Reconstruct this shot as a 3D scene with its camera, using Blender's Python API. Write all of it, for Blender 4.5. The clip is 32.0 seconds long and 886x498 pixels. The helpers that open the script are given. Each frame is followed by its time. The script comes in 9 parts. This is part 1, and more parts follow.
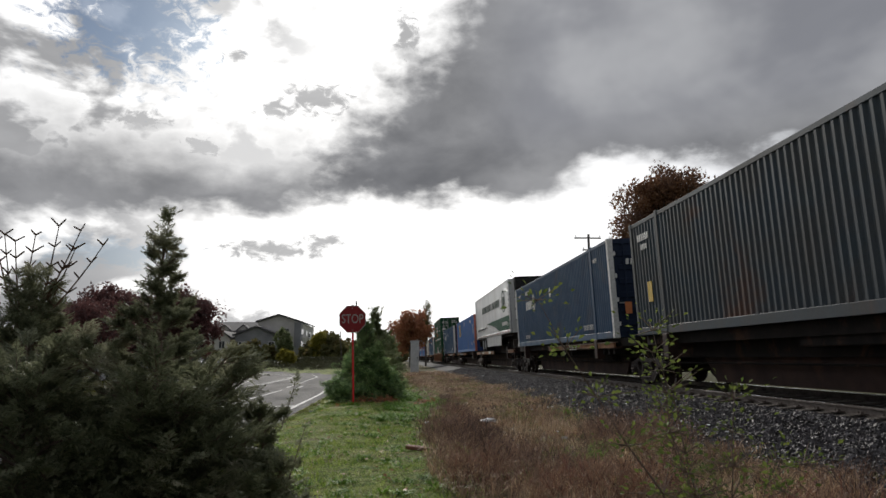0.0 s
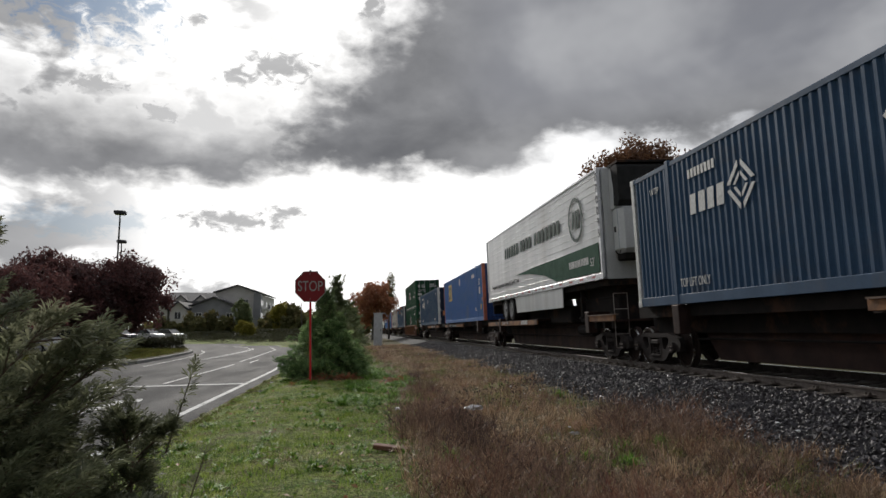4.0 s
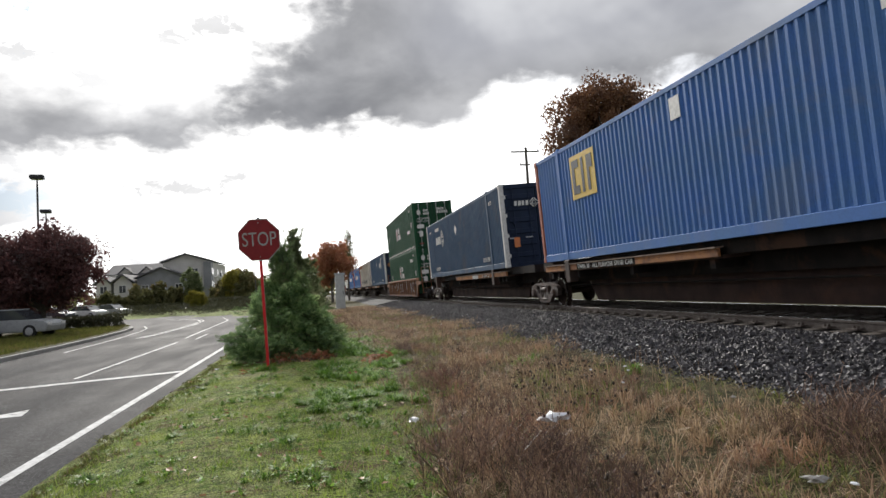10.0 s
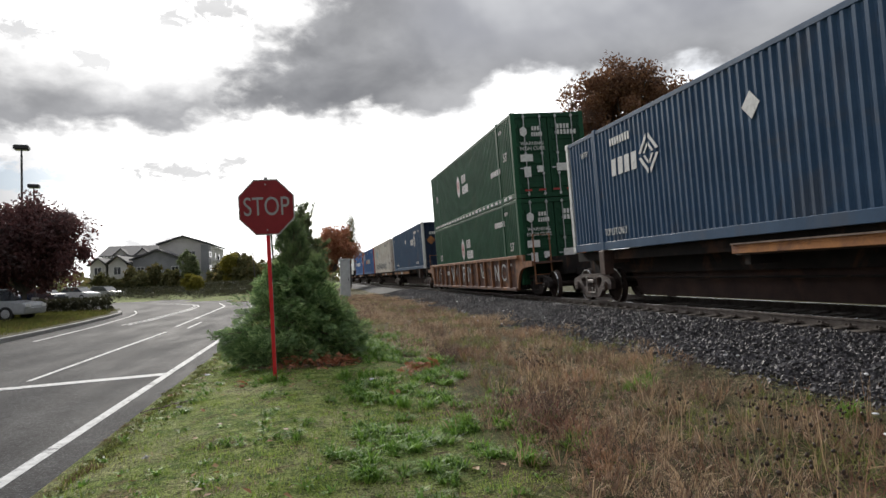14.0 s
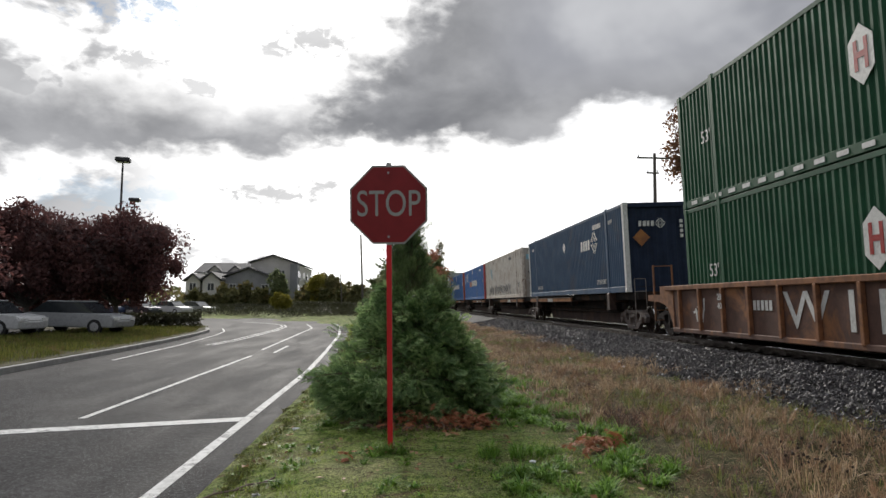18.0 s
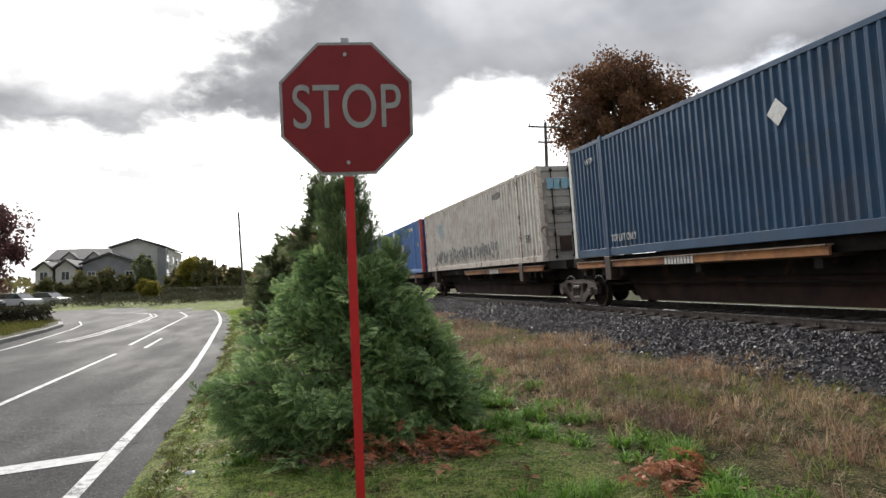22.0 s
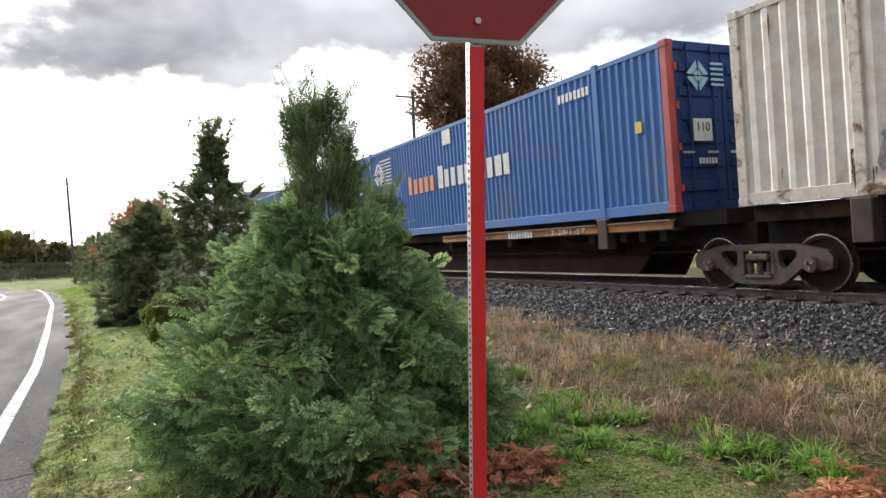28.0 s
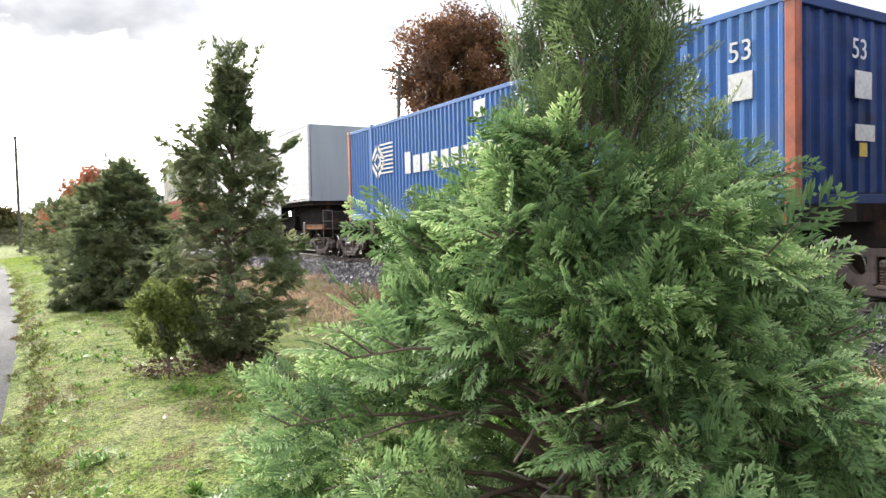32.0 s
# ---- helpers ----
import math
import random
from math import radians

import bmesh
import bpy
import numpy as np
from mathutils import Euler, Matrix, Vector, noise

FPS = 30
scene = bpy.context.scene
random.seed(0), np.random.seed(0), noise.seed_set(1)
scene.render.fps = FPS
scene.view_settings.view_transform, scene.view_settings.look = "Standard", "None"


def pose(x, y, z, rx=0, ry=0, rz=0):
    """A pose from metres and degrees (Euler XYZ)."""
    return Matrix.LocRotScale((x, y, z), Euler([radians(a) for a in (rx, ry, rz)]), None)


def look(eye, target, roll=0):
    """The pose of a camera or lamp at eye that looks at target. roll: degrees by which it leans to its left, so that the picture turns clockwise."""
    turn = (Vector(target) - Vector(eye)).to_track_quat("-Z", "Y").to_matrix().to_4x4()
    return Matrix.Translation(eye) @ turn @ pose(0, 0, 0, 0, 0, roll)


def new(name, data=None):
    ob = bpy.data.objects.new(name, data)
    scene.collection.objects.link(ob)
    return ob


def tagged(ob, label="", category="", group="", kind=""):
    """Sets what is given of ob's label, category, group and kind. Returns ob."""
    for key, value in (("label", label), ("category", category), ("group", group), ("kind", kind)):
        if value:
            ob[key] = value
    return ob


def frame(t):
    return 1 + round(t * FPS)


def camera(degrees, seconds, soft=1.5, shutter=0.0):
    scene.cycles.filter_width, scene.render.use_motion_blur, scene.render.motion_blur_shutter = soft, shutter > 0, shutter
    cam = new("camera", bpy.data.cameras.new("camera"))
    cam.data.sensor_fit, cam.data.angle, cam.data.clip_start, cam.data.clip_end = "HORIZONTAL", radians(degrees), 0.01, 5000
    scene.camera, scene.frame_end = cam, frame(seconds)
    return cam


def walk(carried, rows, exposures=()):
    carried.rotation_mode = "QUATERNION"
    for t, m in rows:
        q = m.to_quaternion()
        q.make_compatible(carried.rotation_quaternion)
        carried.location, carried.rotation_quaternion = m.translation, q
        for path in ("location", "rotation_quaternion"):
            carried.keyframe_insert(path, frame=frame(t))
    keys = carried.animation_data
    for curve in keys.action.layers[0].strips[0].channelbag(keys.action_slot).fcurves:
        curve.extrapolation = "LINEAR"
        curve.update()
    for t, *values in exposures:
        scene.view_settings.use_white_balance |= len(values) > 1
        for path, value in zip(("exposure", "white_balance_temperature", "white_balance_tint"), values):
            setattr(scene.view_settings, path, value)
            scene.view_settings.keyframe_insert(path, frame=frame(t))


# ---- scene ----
cam = camera(66.2, 32.0)

PATH = [
    (0, (1.211, 0.521, 1.277), (1.347, 2.491, 1.594), -0.1),
    (0.5, (1.207, 0.923, 1.283), (1.35, 2.89, 1.615), -0.7),
    (1, (1.212, 1.304, 1.286), (1.449, 3.269, 1.57), -0.9),
    (1.5, (1.235, 1.632, 1.283), (1.379, 3.613, 1.514), 0.5),
    (2, (1.22, 1.908, 1.282), (1.396, 3.877, 1.583), -1.2),
    (2.5, (1.178, 2.158, 1.289), (1.387, 4.133, 1.525), -0.9),
    (4.5, (1.174, 3.037, 1.288), (1.416, 5.007, 1.53), 0.4),
    (5, (1.196, 3.302, 1.275), (1.368, 5.27, 1.588), -0.9),
    (5.5, (1.159, 3.628, 1.274), (1.42, 5.562, 1.71), -2.5),
    (6, (1.093, 3.987, 1.285), (1.444, 5.935, 1.572), -0.5),
    (6.5, (1.11, 4.359, 1.282), (1.393, 6.328, 1.486), -0.8),
    (7, (1.145, 4.732, 1.296), (1.434, 6.694, 1.552), 0.6),
    (7.5, (1.117, 5.113, 1.294), (1.483, 7.066, 1.521), -0.1),
    (8, (1.09, 5.551, 1.31), (1.418, 7.521, 1.401), -0.1),
    (8.5, (1.061, 5.946, 1.306), (1.325, 7.926, 1.41), -0.2),
    (9, (0.999, 6.361, 1.324), (1.36, 8.327, 1.404), -1.9),
    (9.5, (0.98, 6.767, 1.332), (1.348, 8.733, 1.345), -1.9),
    (10, (0.934, 7.121, 1.335), (1.311, 9.082, 1.444), -3.2),
    (10.5, (0.89, 7.494, 1.332), (1.311, 9.448, 1.406), -3.1),
    (11, (0.845, 7.885, 1.336), (1.184, 9.851, 1.463), -3.1),
    (11.5, (0.776, 8.303, 1.328), (1.101, 10.274, 1.432), -1.6),
    (12, (0.715, 8.714, 1.321), (1.062, 10.683, 1.356), -2.4),
    (12.5, (0.686, 9.13, 1.326), (1.007, 11.101, 1.436), -2.6),
    (13, (0.632, 9.535, 1.307), (1.002, 11.494, 1.471), -1.3),
    (13.5, (0.596, 9.972, 1.336), (0.986, 11.932, 1.402), -2.2),
    (15.5, (0.424, 11.503, 1.377), (0.749, 13.472, 1.515), 0.1),
    (16, (0.336, 11.961, 1.384), (0.67, 13.932, 1.448), -0.9),
    (16.5, (0.328, 12.378, 1.397), (0.532, 14.365, 1.496), -0.8),
    (17, (0.181, 12.753, 1.407), (0.363, 14.737, 1.591), -1.3),
    (17.5, (0.081, 13.065, 1.401), (0.299, 15.048, 1.546), -0.2),
    (18, (0.058, 13.36, 1.418), (0.198, 15.349, 1.578), 0.6),
    (18.5, (-0.008, 13.671, 1.409), (0.224, 15.65, 1.576), 0.9),
    (19, (-0.115, 13.995, 1.395), (0.192, 15.968, 1.52), 0.1),
    (19.5, (-0.188, 14.373, 1.393), (0.048, 16.358, 1.476), -0.7),
    (20, (-0.322, 14.728, 1.379), (0.015, 16.691, 1.562), -3.1),
    (20.5, (-0.366, 15.084, 1.35), (0.139, 17.014, 1.496), -2.6),
    (21, (-0.389, 15.407, 1.367), (0.086, 17.347, 1.456), -1.8),
    (21.5, (-0.449, 15.723, 1.347), (0.103, 17.644, 1.421), -2.7),
    (22, (-0.455, 16.013, 1.357), (0.036, 17.949, 1.45), -1.7),
    (22.5, (-0.475, 16.268, 1.339), (0.006, 18.209, 1.348), 0.0),
    (23, (-0.505, 16.489, 1.333), (0.066, 18.404, 1.267), -3.2),
    (23.5, (-0.508, 16.615, 1.312), (0.232, 18.47, 1.199), 0.2),
    (24, (-0.56, 16.614, 1.299), (0.008, 18.529, 1.202), 3.9),
    (24.5, (-0.765, 16.607, 1.304), (-0.362, 18.561, 1.167), 2.1),
    (25, (-0.87, 16.621, 1.321), (-0.54, 18.585, 1.129), 1.6),
    (25.5, (-0.885, 16.773, 1.307), (-0.473, 18.73, 1.269), 0.5),
    (27.5, (-1.023, 17.734, 1.287), (-0.349, 19.617, 1.289), 4.2),
    (28, (-1.147, 18.011, 1.301), (-0.238, 19.793, 1.31), -1.8),
    (28.5, (-1.211, 18.294, 1.31), (-0.314, 20.081, 1.257), 0.6),
    (29, (-1.224, 18.606, 1.306), (-0.414, 20.434, 1.254), 2.3),
    (29.5, (-1.283, 18.974, 1.309), (-0.405, 20.77, 1.261), 2.4),
    (30, (-1.246, 19.374, 1.297), (-0.349, 21.162, 1.292), 1.6),
    (30.5, (-1.301, 19.737, 1.301), (-0.406, 21.525, 1.327), 1.1),
    (31, (-1.336, 20.135, 1.301), (-0.33, 21.861, 1.219), 1.4),
    (31.5, (-1.324, 20.481, 1.301), (-0.365, 22.233, 1.209), 0.7),
    (32, (-1.327, 20.857, 1.298), (-0.311, 22.579, 1.267), 1.0),
]
EXPOSURES = [(0, -0.6), (1, -0.85), (2, -0.6), (5, -0.65), (6, -0.9), (7, -0.5), (8, -0.45), (9, -0.1), (10, 0.14), (11, -0.02), (13, 0.02), (16, -0.06), (17, 0.0), (18, -0.12), (19, -0.28), (20, -0.15), (21, -0.1), (22, 0.32), (23, 0.45), (24, 1.02), (25, 0.8), (28, 0.78), (29, 1.18), (32, 1.55)]
walk(cam, [(t, look(eye, target, roll)) for t, eye, target, roll in PATH], EXPOSURES)

# ---------------------------------------------------------------- light and sky
SUN_AZ, SUN_EL = -9.0, 24.0
world = bpy.data.worlds.new("sky")
scene.world = world
world.use_nodes = True


class Nodes:
    """Short hand for building a node tree."""

    def __init__(self, tree):
        self.t = tree

    def n(self, kind, **props):
        node = self.t.nodes.new(kind)
        for k, v in props.items():
            if k == "op":
                node.operation = v
            elif k == "blend":
                node.blend_type = v
            elif k == "dtype":
                node.data_type = v
        return node

    def put(self, sock, v):
        if hasattr(v, "is_output") or hasattr(v, "links"):
            self.t.links.new(v, sock)
        else:
            sock.default_value = v

    def m(self, op, a, b=0.0, c=0.0):
        node = self.n("ShaderNodeMath", op=op)
        for s, v in zip(node.inputs, (a, b, c)):
            self.put(s, v)
        return node.outputs[0]

    def smooth(self, lo, hi, v):
        node = self.n("ShaderNodeMapRange")
        node.interpolation_type = "SMOOTHSTEP"
        self.put(node.inputs[0], v)
        self.put(node.inputs[1], lo)
        self.put(node.inputs[2], hi)
        return node.outputs[0]

    def span(self, v, a, b, c, d):
        node = self.n("ShaderNodeMapRange")
        for s, x in zip(node.inputs, (v, a, b, c, d)):
            self.put(s, x)
        return node.outputs[0]

    def noise(self, vec, scale, detail=4.0, rough=0.55, distort=0.0):
        node = self.n("ShaderNodeTexNoise")
        if vec is not None:
            self.put(node.inputs["Vector"], vec)
        node.inputs["Scale"].default_value = scale
        node.inputs["Detail"].default_value = detail
        node.inputs["Roughness"].default_value = rough
        node.inputs["Distortion"].default_value = distort
        return node.outputs[0]

    def mix(self, f, a, b, blend="MIX"):
        node = self.n("ShaderNodeMix", dtype="RGBA", blend=blend)
        self.put(node.inputs[0], f)
        self.put(node.inputs[6], a if not isinstance(a, tuple) else (*a, 1)[:4])
        self.put(node.inputs[7], b if not isinstance(b, tuple) else (*b, 1)[:4])
        return node.outputs[2]


def build_sky():
    t = world.node_tree
    t.nodes.clear()
    N = Nodes(t)
    co = N.n("ShaderNodeTexCoord").outputs["Generated"]
    sep = N.n("ShaderNodeSeparateXYZ")
    t.links.new(co, sep.inputs[0])
    x, y, z = sep.outputs
    az = N.m("MULTIPLY", N.m("ARCTAN2", x, y), 57.2958)
    el = N.m("MULTIPLY", N.m("ARCSINE", z), 57.2958)
    # cloud noise runs over azimuth and elevation, a little flattened
    plane = N.n("ShaderNodeCombineXYZ")
    N.put(plane.inputs[0], N.m("MULTIPLY", az, 0.1))
    N.put(plane.inputs[1], N.m("MULTIPLY", el, 0.17))
    ae = plane.outputs[0]
    lump = N.noise(ae, 1.3, 6.0, 0.52, 0.25)
    puff = N.noise(ae, 4.0, 5.0, 0.55, 0.15)
    broad = N.noise(ae, 0.55, 4.0, 0.5, 0.3)
    drift = N.noise(co, 2.6, 5.0, 0.5, 0.3)
    soft = N.noise(ae, 0.9, 4.0, 0.45, 0.2)
    e = N.m("ADD", el, N.m("ADD", N.m("MULTIPLY", N.m("SUBTRACT", lump, 0.5), 6.0), N.m("MULTIPLY", N.m("SUBTRACT", puff, 0.5), 3.0)))
    side = N.m("ADD", az, N.m("ADD", N.m("MULTIPLY", N.m("SUBTRACT", drift, 0.5), 14.0), N.m("MULTIPLY", N.m("SUBTRACT", puff, 0.5), 12.0)))
    low = N.m("ADD", 11.0, N.m("MULTIPLY", N.smooth(-14.0, -4.0, az), 1.8))
    low = N.m("ADD", low, N.m("MULTIPLY", N.smooth(8.0, 19.0, az), 2.0))
    low = N.m("SUBTRACT", low, N.m("MULTIPLY", N.smooth(-12.0, -30.0, az), 1.4))
    high = N.m("ADD", 15.6, N.m("MULTIPLY", N.m("MAXIMUM", N.m("ADD", side, 7.0), 0.0), 1.02))
    band = N.m("MULTIPLY", N.smooth(N.m("SUBTRACT", low, 0.8), N.m("ADD", low, 1.8), e),
               N.m("SUBTRACT", 1.0, N.smooth(N.m("SUBTRACT", high, 3.2), N.m("ADD", high, 6.0), e)))
    band = N.m("MULTIPLY", band, N.span(broad, 0.3, 0.6, 0.93, 1.0))
    # thin bank of small clouds low in the sky and scattered ones overhead
    streak = N.m("MULTIPLY", N.smooth(0.47, 0.61, lump), N.m("MULTIPLY", N.smooth(13.0, 16.0, el), 0.85))
    streak = N.m("MULTIPLY", streak, N.smooth(0.0, -12.0, az))
    left = N.m("MULTIPLY", N.m("MULTIPLY", N.smooth(0.39, 0.54, lump), N.smooth(-12.0, -24.0, az)), 1.2)
    wisp = N.m("MULTIPLY", N.m("MULTIPLY", N.smooth(0.52, 0.70, drift), N.smooth(14.0, 18.0, el)), 0.45)
    grey = N.m("MAXIMUM", N.m("MAXIMUM", band, wisp), N.m("MULTIPLY", N.m("MAXIMUM", streak, left), 0.72))
    # small separate clouds
    rag = N.m("MULTIPLY", N.m("SUBTRACT", N.noise(ae, 7.0, 8.0, 0.65, 0.6), 0.5), 3.4)
    def blob(a0, e0, wa, we, lo=0.25, hi=1.15):
        u = N.m("DIVIDE", N.m("SUBTRACT", az, a0), wa)
        w = N.m("DIVIDE", N.m("SUBTRACT", el, e0), we)
        d = N.m("SQRT", N.m("ADD", N.m("MULTIPLY", u, u), N.m("MULTIPLY", w, w)))
        return N.m("SUBTRACT", 1.0, N.smooth(lo, hi, N.m("ADD", d, rag)))
    for a0, e0, wa, we in ((-10.4, 8.8, 5.0, 0.95), (-6.0, 9.7, 2.2, 0.6), (-7.0, 21.2, 3.4, 1.5), (-10.6, 20.0, 2.0, 0.8), (-20.9, 18.2, 3.4, 0.9), (0.7, 26.5, 1.3, 2.2), (-16.0, 16.6, 2.6, 1.0), (-14.0, 24.0, 1.2, 0.7), (-19.0, 4.0, 5.0, 2.0), (-12.0, 2.6, 3.5, 1.6)):
        grey = N.m("MAXIMUM", grey, N.m("MULTIPLY", blob(a0, e0, wa, we), 0.72))
    over = N.smooth(38.0, 62.0, el)
    grey = N.m("MULTIPLY", grey, N.m("SUBTRACT", 1.0, N.m("MULTIPLY", over, 0.75)))
    behind = N.m("MULTIPLY", N.smooth(48.0, 95.0, N.m("ABSOLUTE", az)), N.m("SUBTRACT", 1.0, over))
    grey = N.m("MAXIMUM", grey, N.m("MULTIPLY", behind, N.span(broad, 0.3, 0.7, 0.75, 1.0)))
    dx, dy = N.m("SUBTRACT", az, SUN_AZ), N.m("SUBTRACT", el, 14.0)
    far = N.m("SQRT", N.m("ADD", N.m("MULTIPLY", dx, dx), N.m("MULTIPLY", dy, dy)))
    glow = N.smooth(62.0, 6.0, far)
    white = N.mix(glow, (0.86, 0.91, 1.0), (2.1, 2.08, 2.05))
    tone = N.m("ADD", N.m("MULTIPLY", lump, 0.4), N.m("ADD", N.m("MULTIPLY", soft, 0.4), N.m("MULTIPLY", drift, 0.2)))
    shade = N.mix(N.smooth(0.36, 0.64, tone), (0.185, 0.19, 0.208), (0.47, 0.475, 0.495))
    veil = N.mix(N.smooth(0.40, 0.58, N.m("ADD", N.m("MULTIPLY", broad, 0.6), N.m("MULTIPLY", drift, 0.4))), (0.31, 0.32, 0.36), (0.62, 0.63, 0.66))
    shade = N.mix(N.m("MULTIPLY", N.smooth(4.0, 14.0, az), N.smooth(15.0, 21.0, el)), shade, veil)
    cloud = N.mix(grey, white, shade)
    sky = N.n("ShaderNodeTexSky")
    sky.sky_type = "NISHITA"
    sky.sun_disc = False
    sky.sun_elevation, sky.sun_rotation = radians(SUN_EL), radians(SUN_AZ)
    blue = N.mix(1.0, sky.outputs[0], (0.028, 0.04, 0.058), "MULTIPLY")
    hole = N.m("MAXIMUM", blob(-22.0, 25.5, 6.5, 4.5, 0.4, 1.2), N.m("MULTIPLY", blob(-21.5, 8.0, 6.0, 1.3), 0.55))
    final = N.mix(N.m("MULTIPLY", hole, 0.85), cloud, blue)
    bg = N.n("ShaderNodeBackground")
    t.links.new(final, bg.inputs[0])
    bg.inputs[1].default_value = 1.0
    out = N.n("ShaderNodeOutputWorld")
    t.links.new(bg.outputs[0], out.inputs[0])


build_sky()
sun = new("sun", bpy.data.lights.new("sun", "SUN"))
sun.data.energy, sun.data.angle, sun.data.color = 3.2, radians(10), (1.0, 0.95, 0.88)
sun.matrix_world = look((0, 0, 50), (-math.sin(radians(SUN_AZ)) * 50, -math.cos(radians(SUN_AZ)) * 50, 50 - 50 * math.tan(radians(SUN_EL))))


# ---------------------------------------------------------------- materials
def material(name, base, other=None, rough=0.6, metal=0.0, scale=6.0, fine=60.0, bump=0.0, vary=0.0, streak=False,
             dirt=None, dirt_amount=0.0, spec=0.5, island=0.0):
    """Two scales of colour variation, optional dirt stains and bump; vary uses each object's own random number."""
    m = bpy.data.materials.new(name)
    m.use_nodes = True
    t = m.node_tree
    N = Nodes(t)
    p = t.nodes["Principled BSDF"]
    co = N.n("ShaderNodeTexCoord").outputs["Object"]
    if streak:
        mp = N.n("ShaderNodeMapping")
        mp.inputs["Scale"].default_value = (1, 1, 0.12)
        t.links.new(co, mp.inputs[0])
        cs = mp.outputs[0]
    else:
        cs = co
    other = other or tuple(c * 0.72 for c in base)
    n1 = N.noise(cs, scale, 5.0, 0.6)
    col = N.mix(N.smooth(0.3, 0.7, n1), base, other)
    n2 = N.noise(co, fine, 3.0, 0.6)
    col = N.mix(0.35, col, N.mix(n2, (0.5, 0.5, 0.5), (1.45, 1.45, 1.45)), "MULTIPLY")
    if dirt:
        n3 = N.noise(cs, scale * 0.45, 6.0, 0.65, 0.6)
        col = N.mix(N.m("MULTIPLY", N.smooth(0.52, 0.68, n3), dirt_amount), col, dirt)
    if vary:
        r = N.n("ShaderNodeObjectInfo").outputs["Random"]
        col = N.mix(1.0, col, N.mix(r, (1 - vary,) * 3, (1 + vary,) * 3), "MULTIPLY")
    if island:
        r = N.n("ShaderNodeNewGeometry").outputs["Random Per Island"]
        col = N.mix(1.0, col, N.mix(r, (1 - island,) * 3, (1 + island,) * 3), "MULTIPLY")
    t.links.new(col, p.inputs["Base Color"])
    p.inputs["Metallic"].default_value = metal
    p.inputs["Specular IOR Level"].default_value = spec
    t.links.new(N.span(n1, 0.2, 0.8, max(rough - 0.1, 0.02), min(rough + 0.12, 1)), p.inputs["Roughness"])
    if bump:
        b = N.n("ShaderNodeBump")
        b.inputs["Strength"].default_value = bump
        b.inputs["Distance"].default_value = 0.02
        t.links.new(n2, b.inputs["Height"])
        t.links.new(b.outputs[0], p.inputs["Normal"])
    return m


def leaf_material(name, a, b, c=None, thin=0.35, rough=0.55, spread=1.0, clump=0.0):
    """Leaves: colour by island, with light coming through the blade."""
    m = bpy.data.materials.new(name)
    m.use_nodes = True
    t = m.node_tree
    N = Nodes(t)
    p = t.nodes["Principled BSDF"]
    r = N.n("ShaderNodeNewGeometry").outputs["Random Per Island"]
    co = N.n("ShaderNodeTexCoord").outputs["Object"]
    n1 = N.noise(co, 1.6 * spread, 3.0)
    col = N.mix(r, a, b)
    if c:
        col = N.mix(N.smooth(0.5, 0.68, n1), col, c)
    col = N.mix(0.5, col, N.mix(n1, (0.55, 0.55, 0.55), (1.4, 1.4, 1.4)), "MULTIPLY")
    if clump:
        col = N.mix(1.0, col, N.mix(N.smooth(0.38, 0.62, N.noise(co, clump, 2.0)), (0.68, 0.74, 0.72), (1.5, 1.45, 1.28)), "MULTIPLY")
    t.links.new(col, p.inputs["Base Color"])
    p.inputs["Roughness"].default_value = rough
    p.inputs["Specular IOR Level"].default_value = 0.3
    tr = N.n("ShaderNodeBsdfTranslucent")
    t.links.new(col, tr.inputs[0])
    mx = N.n("ShaderNodeMixShader")
    mx.inputs[0].default_value = thin
    t.links.new(p.outputs[0], mx.inputs[1])
    t.links.new(tr.outputs[0], mx.inputs[2])
    t.links.new(mx.outputs[0], t.nodes["Material Output"].inputs[0])
    return m


def glass_material(name, tint=(0.03, 0.035, 0.04)):
    m = material(name, tint, rough=0.08, spec=0.8, fine=3.0)
    return m


